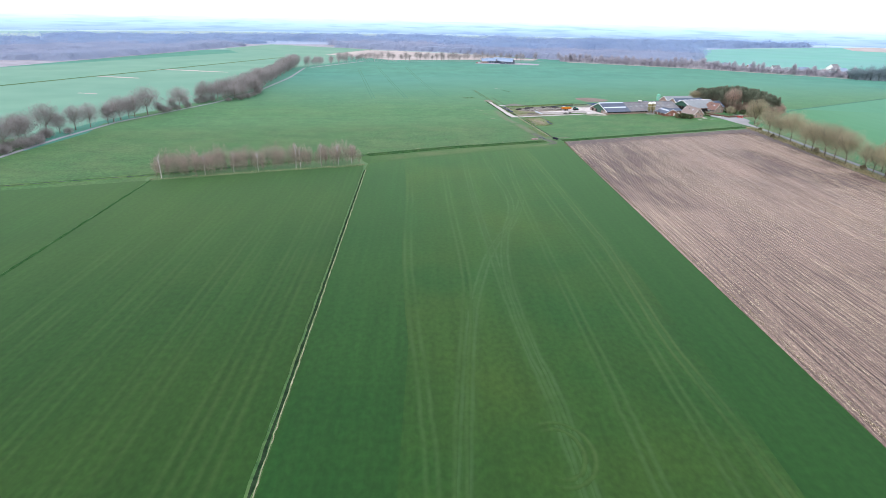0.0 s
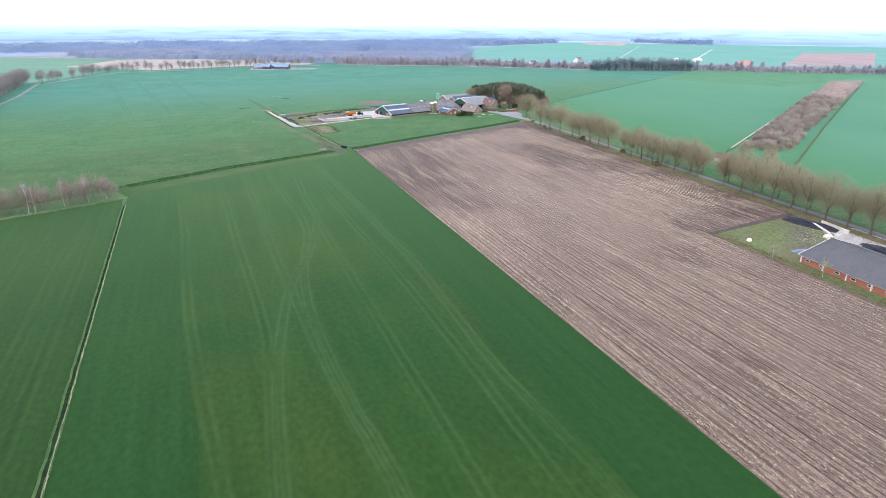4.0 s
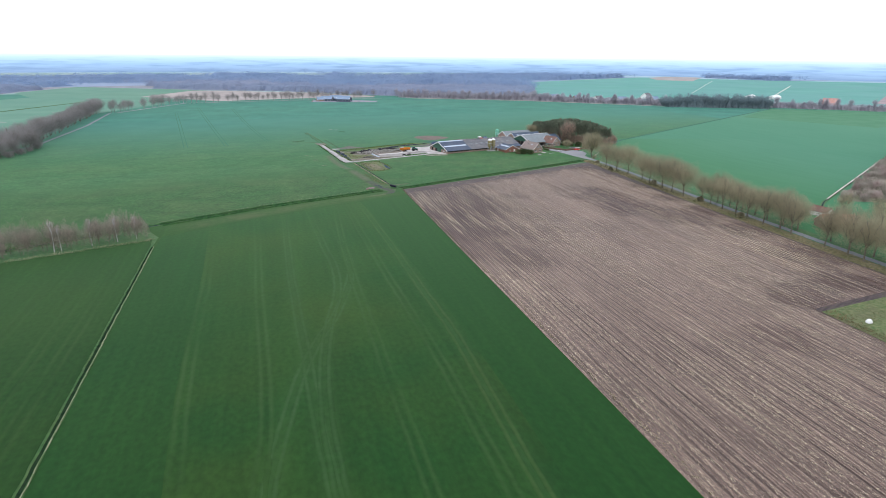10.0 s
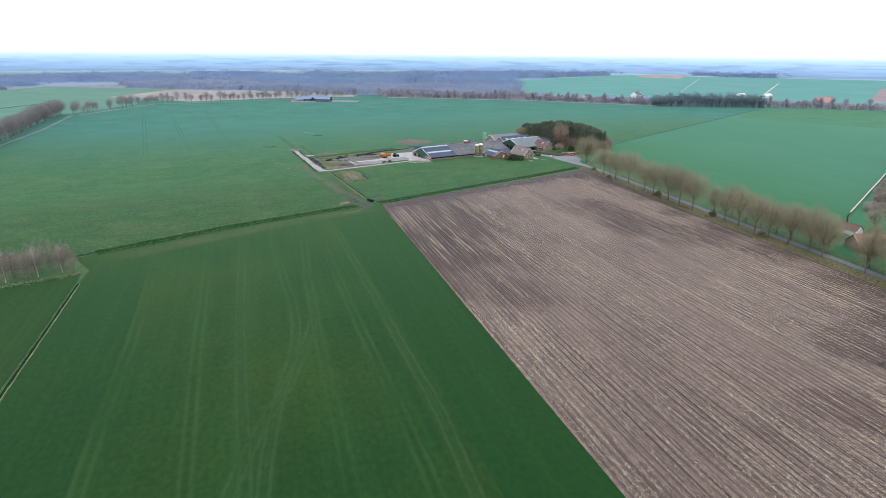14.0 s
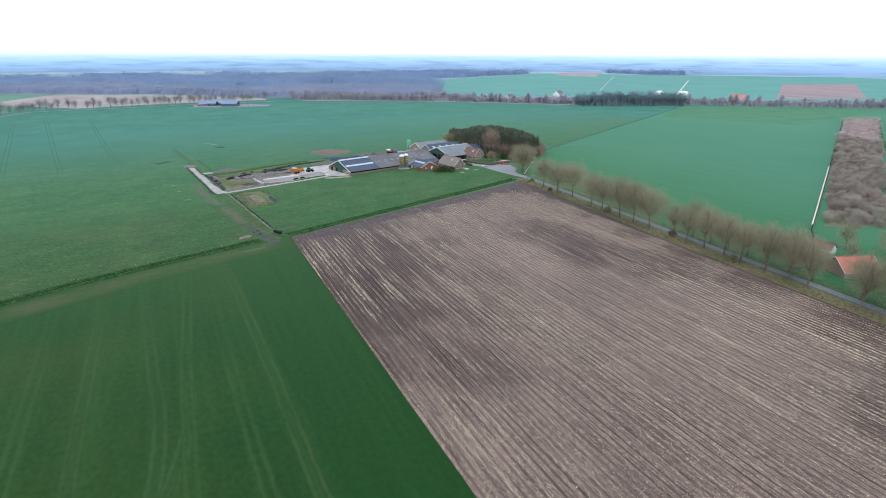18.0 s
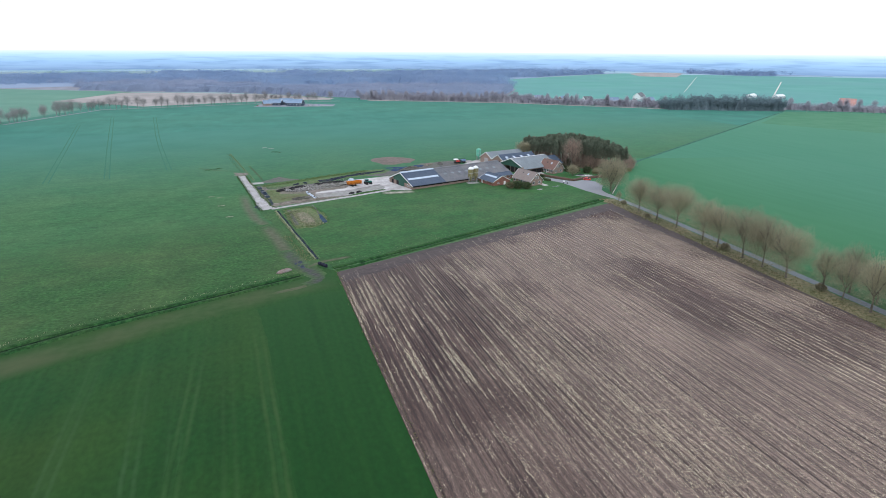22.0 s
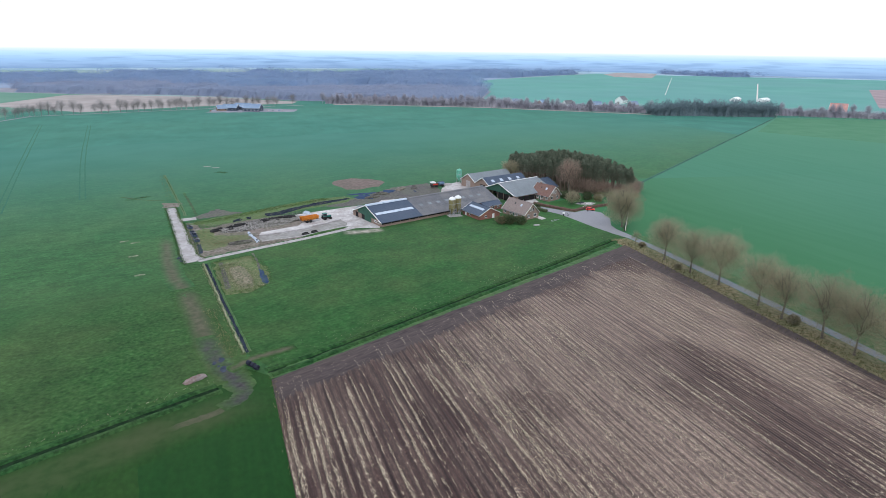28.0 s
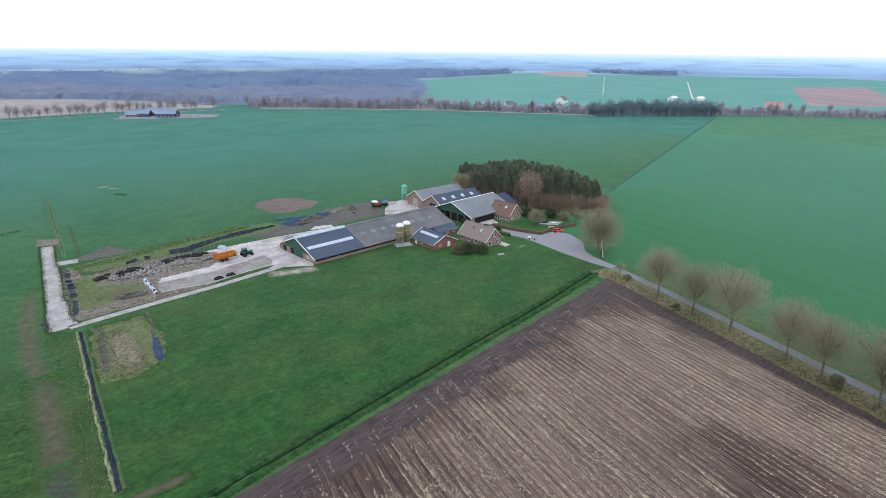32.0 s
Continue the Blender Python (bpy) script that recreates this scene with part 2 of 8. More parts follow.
    rr.inputs[1].default_value, rr.inputs[2].default_value, rr.inputs[3].default_value, rr.inputs[4].default_value = 0.36, 0.66, 1.1, 0.68
    l.new(rn.outputs[0], rr.inputs[0])
    broken = n.new("ShaderNodeMath")
    broken.operation, broken.use_clamp = "MULTIPLY", True
    l.new(wet, broken.inputs[0])
    l.new(rr.outputs[0], broken.inputs[1])
    wet = broken.outputs[0]
    dm = n.new("ShaderNodeMix")
    dm.data_type, dm.blend_type = "RGBA", "MULTIPLY"
    dm.inputs[7].default_value = (0.285, 0.218, 0.230, 1)
    l.new(wet, dm.inputs[0])
    l.new(col, dm.inputs[6])
    col = dm.outputs[2]
    grain = n.new("ShaderNodeTexNoise")
    grain.inputs["Scale"].default_value, grain.inputs["Detail"].default_value = 5.0, 3
    l.new(co.outputs["Object"], grain.inputs["Vector"])
    gr = n.new("ShaderNodeMapRange")
    gr.inputs[1].default_value, gr.inputs[2].default_value, gr.inputs[3].default_value, gr.inputs[4].default_value = 0.36, 0.64, 0.55, 1.5
    l.new(grain.outputs[0], gr.inputs[0])
    gm = n.new("ShaderNodeVectorMath")
    gm.operation = "SCALE"
    l.new(col, gm.inputs[0])
    l.new(gr.outputs[0], gm.inputs["Scale"])
    l.new(gm.outputs[0], bsdf.inputs["Base Color"])
    return m


GRAIN = ((0.9, 0.16, 1.6), (0.35, 0.07, 26.0), (0.09, 0.07, 4.0))
CEREAL = mat("winter_cereal", (0.0098, 0.0440, 0.0080), (0.0128, 0.0495, 0.0091), 0.55, (0.0275, 0.0570, 0.0092), 0.014, 0.85, stretch=(1, 0.02, 1), turn=0.04, bump=0, spec=0.12, speck=GRAIN)
CEREAL_W = mat("winter_cereal_thin", (0.0098, 0.0388, 0.0065), (0.0140, 0.0458, 0.0080), 0.8, (0.0220, 0.0505, 0.0086), 0.012, 0.7, stretch=(1, 0.02, 1), turn=0.045, bump=0, spec=0.12, speck=GRAIN)
CEREAL_DARK = mat("winter_cereal_dense", (0.0084, 0.0415, 0.0072), (0.0114, 0.0480, 0.0083), 0.5, (0.0130, 0.0515, 0.0092), 0.012, 0.5, stretch=(1, 0.02, 1), turn=0.027, bump=0, spec=0.12, speck=((0.9, 0.12, 1.6), (0.35, 0.05, 26.0)))
CEREAL_MID = mat("winter_cereal_strip", (0.0086, 0.0415, 0.0076), (0.0114, 0.0470, 0.0088), 0.5, (0.0170, 0.0530, 0.0092), 0.012, 0.6, stretch=(1, 0.02, 1), turn=0.04, bump=0, spec=0.12, speck=GRAIN)
# far green with bluish haze put into its base colour
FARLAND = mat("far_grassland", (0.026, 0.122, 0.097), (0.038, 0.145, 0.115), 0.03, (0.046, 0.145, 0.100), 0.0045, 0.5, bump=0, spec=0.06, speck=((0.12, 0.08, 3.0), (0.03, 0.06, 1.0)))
TURF = ((1.0, 0.24, 1.0), (0.35, 0.18, 1.0), (0.07, 0.16, 0.6))
GRASSLAND = mat("farm_grassland", (0.022, 0.078, 0.022), (0.040, 0.108, 0.034), 0.6, (0.056, 0.112, 0.036), 0.025, 0.6, bump=0.06, spec=0.12, stretch=(0.3, 1, 1), turn=0.2, speck=TURF)
# bluer than the near cereal by the haze put into it
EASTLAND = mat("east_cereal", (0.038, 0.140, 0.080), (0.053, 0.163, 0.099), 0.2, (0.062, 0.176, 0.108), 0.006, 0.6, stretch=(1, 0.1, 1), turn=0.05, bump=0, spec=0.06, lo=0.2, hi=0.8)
EASTGREEN = mat("east_cereal_near", (0.030, 0.118, 0.042), (0.044, 0.142, 0.056), 0.2, (0.052, 0.150, 0.060), 0.008, 0.6, stretch=(1, 0.1, 1), turn=0.05, bump=0, spec=0.08, lo=0.2, hi=0.8)
# green made paler by haze put into the base colour
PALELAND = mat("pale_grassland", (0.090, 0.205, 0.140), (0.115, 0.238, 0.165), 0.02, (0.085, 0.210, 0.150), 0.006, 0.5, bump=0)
MEADOW = mat("meadow_grass", (0.0155, 0.064, 0.0115), (0.034, 0.092, 0.023), 0.9, (0.052, 0.092, 0.026), 0.05, 0.65, bump=0.12, lo=0.26, hi=0.74, stretch=(0.4, 1, 1), turn=0.42, spec=0.12, speck=TURF)
ROUGHGRASS = mat("rough_pasture", (0.0145, 0.053, 0.0095), (0.040, 0.094, 0.024), 0.9, (0.055, 0.088, 0.027), 0.04, 0.6, bump=0.25, spec=0.12, lo=0.31, hi=0.69, speck=TURF)
LAWN = mat("lawn", (0.020, 0.075, 0.012), (0.034, 0.100, 0.022), 0.8, (0.046, 0.092, 0.024), 0.06, 0.5, bump=0.1, spec=0.12, speck=TURF)
VERGE = mat("dry_verge_grass", (0.105, 0.098, 0.042), (0.225, 0.190, 0.105), 0.9, (0.060, 0.095, 0.030), 0.08, 0.45, bump=0.4)
BANK = mat("bank_grass", (0.018, 0.065, 0.014), (0.050, 0.120, 0.030), 0.6, (0.090, 0.120, 0.040), 0.06, 0.5, bump=0.4)
LUSH = mat("lush_bank_grass", (0.040, 0.095, 0.020), (0.115, 0.175, 0.055), 0.9, (0.110, 0.125, 0.055), 0.12, 0.5, bump=0.4, speck=((1.4, 0.3, 1.0),))
DITCHBANK = mat("dark_ditch_grass", (0.012, 0.046, 0.012), (0.028, 0.080, 0.022), 0.6, (0.050, 0.080, 0.026), 0.08, 0.4, bump=0.3, spec=0.12, speck=((1.2, 0.3, 1.0),))
PALEBANK = mat("pale_drain_grass", (0.065, 0.125, 0.055), (0.150, 0.190, 0.105), 0.7, (0.060, 0.130, 0.050), 0.1, 0.5, bump=0.3, spec=0.1)
REED = mat("dry_reed", (0.20, 0.205, 0.11), (0.36, 0.345, 0.23), 0.8, (0.08, 0.14, 0.05), 0.15, 0.5, bump=0.4)
SOIL = straw_soil()
BARESOIL = mat("bare_headland_soil", (0.030, 0.022, 0.022), (0.072, 0.054, 0.051), 1.6, (0.090, 0.068, 0.060), 0.12, 0.35, stretch=(0.15, 1, 1), turn=0.40, bump=0.5)
GREENDITCH = mat("grassy_ditch_bed", (0.013, 0.046, 0.012), (0.026, 0.070, 0.020), 0.6, bump=0.2, spec=0)
MUD = mat("wet_mud", (0.030, 0.027, 0.025), (0.100, 0.086, 0.076), 0.9, (0.085, 0.098, 0.052), 0.12, 0.55, rough=0.6, bump=0.5, lo=0.38, hi=0.64)
EARTH = mat("bare_earth", (0.105, 0.085, 0.072), (0.270, 0.230, 0.200), 0.9, (0.075, 0.095, 0.042), 0.07, 0.6, bump=0.5, lo=0.36, hi=0.66)
WATER = mat("ditch_water", (0.020, 0.026, 0.038), (0.036, 0.044, 0.060), 0.3, rough=0.4, bump=0.0, spec=0)
CONCRETE = mat("worn_concrete", (0.330, 0.313, 0.305), (0.430, 0.410, 0.398), 0.9, (0.25, 0.230, 0.216), 0.2, 0.6, bump=0.1, speck=((1.5, 0.12, 1.0), (0.3, 0.12, 1.0)))
SLAB = mat("dusty_slab", (0.44, 0.422, 0.405), (0.58, 0.557, 0.535), 0.8, (0.27, 0.25, 0.225), 0.2, 0.55, bump=0.15)
YARD = mat("pale_yard_concrete", (0.42, 0.40, 0.39), (0.55, 0.53, 0.515), 0.6, (0.30, 0.265, 0.245), 0.13, 0.75, bump=0.1, speck=((1.2, 0.15, 1.0), (0.25, 0.15, 1.0)))
ASPHALT = mat("asphalt_lane", (0.205, 0.208, 0.225), (0.250, 0.250, 0.265), 1.5, (0.28, 0.276, 0.285), 0.08, 0.5, bump=0.05)
LANEASPHALT = mat("dark_lane_asphalt", (0.150, 0.165, 0.185), (0.200, 0.215, 0.235), 1.2, (0.23, 0.235, 0.245), 0.06, 0.5, bump=0.05)
# ditch bed with the shade of its banks put into the colour
DARKDITCH = mat("shaded_ditch", (0.010, 0.022, 0.011), (0.022, 0.040, 0.020), 0.6, bump=0.1, spec=0)
TRACK = faded(mat("tyre_wear", (0.030, 0.068, 0.018), (0.040, 0.084, 0.025), 0.5, bump=0, spec=0.12), "winter_cereal", 0.5, 0.55, 0.04, 0.15)
TRACK_W = faded(mat("tyre_wear_west", (0.034, 0.066, 0.016), (0.046, 0.084, 0.024), 0.5, bump=0, spec=0.12), "winter_cereal_thin", 0.5, 0.30, 0.04, 0.1)
TRACK_D = faded(mat("tyre_wear_dense", (0.040, 0.074, 0.020), (0.052, 0.090, 0.028), 0.5, bump=0, spec=0.12), "winter_cereal", 0.5, 0.55, 0.04, 0.3)
TRACK_X = faded(mat("tyre_wear_crossing", (0.038, 0.082, 0.027), (0.050, 0.100, 0.038), 0.5, bump=0, spec=0.12), "winter_cereal", 0.5, 0.46, 0.05, 0.25)
TRACK_BAND = faded(mat("worn_band", (0.027, 0.066, 0.018), (0.036, 0.080, 0.025), 0.3, bump=0, spec=0.12), "winter_cereal", 0.5, 0.38, 0.06, 0.1)
TRACK_FAR = mat("tyre_wear_far", (0.021, 0.090, 0.056), (0.030, 0.108, 0.070), 0.3, bump=0, spec=0.06)
FADEDMUD = faded(mat("worn_mud_track", (0.070, 0.064, 0.042), (0.118, 0.100, 0.072), 0.5, (0.060, 0.075, 0.035), 0.12, 0.4, bump=0.1, spec=0.1), "rough_pasture", 0.5, 1.0, 0.12, 0.65)
FADEDMUD_N = faded(mat("worn_mud_grass", *RECIPE["worn_mud_track"][:6], bump=0.1, spec=0.1), "farm_grassland", 0.5, 1.0, 0.12, 0.6)
FADEDEARTH = faded(mat("spilt_dust", (0.30, 0.27, 0.22), (0.42, 0.38, 0.33), 0.5, bump=0.1), "meadow_grass", 0.45, 0.9, 0.3)
FADEDSTRAW = faded(mat("bleached_straw", (0.20, 0.21, 0.14), (0.30, 0.29, 0.21), 0.5, bump=0.1), "farm_grassland", 0.5, 0.9, 0.5)
# runs from the farm's green to the hazed far colour
HAZEGRASS = faded(mat("grass_border", *RECIPE["far_grassland"][:6], bump=0, spec=0.1), "farm_grassland", one_side=True, least=1.0)
PASTUREEDGE = faded(mat("pasture_border", *RECIPE["farm_grassland"][:6], stretch=(0.3, 1, 1), turn=0.2, bump=0, spec=0.12, speck=TURF), "rough_pasture", one_side=True, least=1.0)
LITTERDRY = mat("dry_litter", (0.085, 0.085, 0.045), (0.250, 0.215, 0.150), 1.6, (0.09, 0.11, 0.045), 0.25, 0.5, bump=0.5, lo=0.38, hi=0.62)
HEADLAND = faded(mat("thin_headland", (0.026, 0.052, 0.014), (0.042, 0.068, 0.022), 0.4, (0.058, 0.066, 0.030), 0.05, 0.7, bump=0, spec=0.1), "winter_cereal", 0.4, 1.0, 0.05, 0.75)
DENSEEND = faded(mat("dense_end", *RECIPE["winter_cereal"][:6], stretch=(1, 0.02, 1), turn=0.04, bump=0, spec=0.12, speck=GRAIN), "winter_cereal_dense", one_side=True, least=1.0)
FIELDMUD = faded(mat("field_mud", *RECIPE["worn_mud_track"][:6], bump=0.1, spec=0.1), "thin_headland", 0.5, 0.9, 0.12, 0.4)
FADEDRUT = faded(mat("dark_rut", (0.034, 0.046, 0.026), (0.055, 0.062, 0.038), 0.5, bump=0), "farm_grassland", 0.45, 0.55, 0.1)
BARK = mat("bark", (0.10, 0.085, 0.065), (0.19, 0.165, 0.13), 3.0, bump=0.3, per=0.15)
BIRCH = mat("birch_bark", (0.36, 0.35, 0.33), (0.52, 0.51, 0.49), 2.0, bump=0.1)
PINEBARK = mat("pine_bark", (0.20, 0.145, 0.115), (0.31, 0.225, 0.175), 2.0, bump=0.3, per=0.2)
TWIG = mat("bare_twigs", (0.278, 0.252, 0.165), (0.392, 0.358, 0.238), 0.6, bump=0, per=0.12)
TWIGBROWN = mat("brown_twigs", (0.290, 0.215, 0.165), (0.410, 0.315, 0.250), 0.6, bump=0, per=0.1)
TWIGRED = mat("reddish_twigs", (0.270, 0.222, 0.188), (0.385, 0.325, 0.280), 0.3, bump=0, per=0.15)
TWIGGREY = mat("grey_mauve_twigs", (0.385, 0.385, 0.370), (0.500, 0.495, 0.480), 0.05, (0.42, 0.42, 0.40), 0.004, 0.6, bump=0, per=0.15)
TWIGWEST = mat("dull_brown_twigs", (0.250, 0.238, 0.230), (0.335, 0.320, 0.310), 0.3, bump=0, per=0.15)
TWIGBELT = mat("greyish_belt_twigs", (0.290, 0.275, 0.265), (0.380, 0.362, 0.350), 0.05, bump=0, per=0.15)
# far bare wood, its haze put into the bluish base colour
FARTWIG = mat("hazed_bare_wood", (0.30, 0.345, 0.45), (0.37, 0.41, 0.52), 0.02, (0.32, 0.395, 0.53), 0.003, 0.6, bump=0, spec=0)
NEEDLE = mat("pine_needles", (0.130, 0.168, 0.118), (0.225, 0.250, 0.178), 0.6, (0.270, 0.222, 0.170), 0.10, 0.6, bump=0, per=0.2, spec=0.1)
# far pines, blued and lightened by haze in the base colour
FARNEEDLE = mat("hazed_pine_needles", (0.190, 0.255, 0.285), (0.265, 0.330, 0.350), 0.3, bump=0, per=0.2, spec=0)
SHRUB = mat("evergreen_shrub", (0.030, 0.055, 0.022), (0.075, 0.105, 0.042), 0.8, (0.100, 0.100, 0.045), 0.3, 0.5, bump=0, per=0.2)
OLIVE = mat("olive_scrub", (0.150, 0.145, 0.075), (0.240, 0.215, 0.115), 0.5, bump=0, per=0.2)
BRICK_RED = mat("red_brick", (0.205, 0.092, 0.066), (0.285, 0.135, 0.098), 1.5, (0.20, 0.11, 0.085), 0.3, 0.5, bump=0.1)
BRICK_ORANGE = mat("orange_brick", (0.36, 0.135, 0.082), (0.47, 0.190, 0.120), 1.5, (0.33, 0.14, 0.10), 0.3, 0.5, bump=0.1)
CREAM = mat("cream_concrete", (0.60, 0.56, 0.50), (0.72, 0.68, 0.61), 0.8, (0.42, 0.38, 0.33), 0.4, 0.5, bump=0.1)
BRICK_BROWN = mat("brown_brick", (0.21, 0.150, 0.118), (0.32, 0.235, 0.190), 2.5, (0.25, 0.19, 0.15), 0.4, 0.5, bump=0.1)
TILE = mat("brown_roof_tiles", (0.175, 0.140, 0.125), (0.270, 0.222, 0.200), 1.6, (0.22, 0.185, 0.165), 0.3, 0.6, stretch=(1, 3, 3), bump=0.3)
TILE_DARK = mat("dark_red_roof_tiles", (0.13, 0.075, 0.060), (0.21, 0.125, 0.100), 1.6, (0.15, 0.10, 0.08), 0.3, 0.6, stretch=(1, 3, 3), bump=0.3)
SHEET = mat("grey_corrugated_sheet", (0.092, 0.094, 0.104), (0.150, 0.152, 0.162), 0.8, (0.19, 0.185, 0.18), 0.15, 0.6, stretch=(6, 0.4, 1), rough=0.6, bump=0.3, spec=0.2)
# farther wood and belt twigs: stronger haze painted into the colours
FARTWIGBLUE = mat("hazed_blue_wood", (0.24, 0.325, 0.47), (0.30, 0.385, 0.53), 0.01, (0.29, 0.40, 0.56), 0.002, 0.6, bump=0, spec=0)
FARBELT = mat("hazed_belt_twigs", (0.370, 0.360, 0.405), (0.460, 0.445, 0.480), 0.05, bump=0, spec=0)
CHURNED = faded(mat("churned_mud", (0.034, 0.032, 0.032), (0.068, 0.062, 0.062), 0.9, (0.055, 0.054, 0.058), 0.3, 0.5, rough=0.6, bump=0.3, spec=0.1), "rough_pasture", 0.5, 1.0, 0.22, 0.2)
# near green turning into the hazed cereal colour
EASTNEAR = faded(mat("east_haze_blend", *RECIPE["east_cereal"][:6], stretch=(1, 0.1, 1), turn=0.05, bump=0, spec=0.08, lo=0.2, hi=0.8), "east_cereal_near", one_side=True, least=1.0)
PUDDLE = mat("shallow_puddle", (0.040, 0.050, 0.068), (0.065, 0.076, 0.098), 0.5, rough=0.4, bump=0, spec=0)
# matte water with the reflected sky's blue put into its base colour
PONDBLUE = mat("pond_water", (0.040, 0.062, 0.110), (0.060, 0.085, 0.145), 0.3, rough=0.4, bump=0, spec=0)
STRAW = mat("cut_straw", (0.43, 0.365, 0.245), (0.76, 0.67, 0.48), 6.0, bump=0, spec=0.1)
# roof blue lightened by the haze put into its colour
FARROOF = mat("hazy_blue_roof", (0.17, 0.24, 0.34), (0.24, 0.31, 0.41), 0.2, bump=0)
# floors of the far woods, tinted blue with the same painted haze
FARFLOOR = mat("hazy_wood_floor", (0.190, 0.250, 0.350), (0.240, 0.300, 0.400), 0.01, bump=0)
LITTER = mat("hazed_leaf_litter", (0.190, 0.190, 0.220), (0.26, 0.26, 0.29), 0.05, bump=0)
WEEDS = mat("yellowish_weeds", (0.055, 0.105, 0.028), (0.150, 0.175, 0.070), 0.8, (0.120, 0.105, 0.060), 0.07, 0.7, bump=0.4)
BARNDIRT = faded(mat("barn_dirt", (0.060, 0.052, 0.042), (0.150, 0.130, 0.105), 0.8, (0.080, 0.090, 0.042), 0.1, 0.5, bump=0.3), "yellowish_weeds", 0.5, 1.0, 0.15, 0.4)
SHEETDARK = mat("dark_grey_sheet", (0.062, 0.065, 0.075), (0.095, 0.098, 0.110), 0.8, (0.12, 0.12, 0.125), 0.12, 0.5, stretch=(6, 0.4, 1), rough=0.6, bump=0.3, spec=0.15)
YOUNGTWIG = mat("young_pinkish_twigs", (0.330, 0.262, 0.240), (0.465, 0.385, 0.350), 0.2, bump=0, per=0.25)
YOUNGGREY = mat("young_grey_twigs", (0.310, 0.280, 0.235), (0.440, 0.400, 0.345), 0.2, bump=0, per=0.25)
SHEETBLUE = mat("blue_grey_sheet", (0.044, 0.064, 0.100), (0.064, 0.086, 0.126), 0.8, (0.085, 0.105, 0.14), 0.1, 0.5, stretch=(6, 0.3, 1), rough=0.5, bump=0.25, spec=0.15)
SHEETPALE = mat("pale_grey_sheet", (0.165, 0.190, 0.205), (0.230, 0.255, 0.270), 0.8, (0.14, 0.16, 0.17), 0.12, 0.6, stretch=(6, 0.4, 1), rough=0.55, bump=0.25, spec=0.2)
SKYLIGHT = mat("translucent_skylight", (0.38, 0.44, 0.52), (0.50, 0.56, 0.63), 1.0, rough=0.35, bump=0.05)
WHITE = mat("white_paint", (0.72, 0.72, 0.70), (0.82, 0.82, 0.80), 2.0, (0.62, 0.61, 0.57), 0.5, 0.4, rough=0.5, bump=0.03)
GREENWOOD = mat("dark_green_boards", (0.030, 0.085, 0.060), (0.055, 0.125, 0.090), 2.0, stretch=(4, 4, 0.3), bump=0.2)
# near-black for dark parts and for the painted shade of openings
DARK = mat("dark_parts_and_opening_shade", (0.010, 0.010, 0.011), (0.022, 0.020, 0.020), 2.0, bump=0.0)
GLASS = mat("window_glass", (0.020, 0.026, 0.034), (0.035, 0.042, 0.050), 1.0, rough=0.06, bump=0.0, spec=0.6)
FIBRE = mat("khaki_fibreglass", (0.190, 0.165, 0.070), (0.270, 0.235, 0.110), 1.2, (0.15, 0.13, 0.07), 0.4, 0.5, rough=0.5, bump=0.05)
GREENTANK = mat("pale_green_fibreglass", (0.11, 0.36, 0.25), (0.18, 0.46, 0.33), 1.2, rough=0.5, bump=0.05)
STEEL = mat("galvanised_steel", (0.35, 0.36, 0.37), (0.48, 0.49, 0.50), 2.0, rough=0.45, metal=0.6, bump=0.05)
ORANGE = mat("orange_paint", (0.62, 0.22, 0.020), (0.75, 0.29, 0.035), 1.5, (0.45, 0.18, 0.03), 0.6, 0.4, rough=0.5, bump=0.05)
TEAL = mat("tractor_green", (0.010, 0.110, 0.085), (0.020, 0.160, 0.120), 2.0, rough=0.45, bump=0.03)
YELLOW = mat("yellow_rim", (0.65, 0.48, 0.03), (0.75, 0.56, 0.05), 2.0, rough=0.5, bump=0)
RUBBER = mat("tyre_rubber", (0.014, 0.014, 0.015), (0.032, 0.031, 0.031), 3.0, bump=0.1, per=0.3)
REDPAINT = mat("red_car_paint", (0.60, 0.035, 0.025), (0.70, 0.050, 0.035), 2.0, rough=0.3, bump=0, spec=0.5)
PLASTIC = mat("black_silage_sheet", (0.012, 0.014, 0.024), (0.028, 0.031, 0.046), 0.6, (0.05, 0.052, 0.065), 0.2, 0.5, rough=0.5, bump=0.2, spec=0.08)
SILAGE = mat("dusty_silage_cover", (0.075, 0.07, 0.063), (0.36, 0.345, 0.32), 1.6, (0.13, 0.125, 0.10), 0.12, 0.5, bump=0.5, lo=0.4, hi=0.64)
TARP = mat("blue_tarpaulin", (0.10, 0.16, 0.26), (0.18, 0.25, 0.36), 0.8, rough=0.5, bump=0.2)
HEDGE = mat("brown_beech_hedge", (0.085, 0.050, 0.038), (0.150, 0.095, 0.070), 1.2, bump=0.5)
TIMBER = mat("weathered_timber", (0.16, 0.13, 0.10), (0.27, 0.23, 0.18), 2.0, stretch=(0.3, 3, 3), bump=0.2)
# paler copy of the red tiles, with haze in the base colour
FARREDROOF = mat("hazy_red_roof", (0.40, 0.215, 0.185), (0.50, 0.285, 0.245), 0.5, bump=0)
REDROOF = mat("orange_red_tiles", (0.36, 0.135, 0.090), (0.48, 0.190, 0.130), 1.0, (0.30, 0.13, 0.10), 0.2, 0.5, bump=0.2)
PALESOIL = mat("pale_bare_field", (0.265, 0.235, 0.220), (0.35, 0.31, 0.285), 0.03, bump=0)
PINKSOIL = mat("far_ploughed_field", (0.24, 0.185, 0.19), (0.32, 0.25, 0.25), 0.03, stretch=(1, 0.1, 1), bump=0)


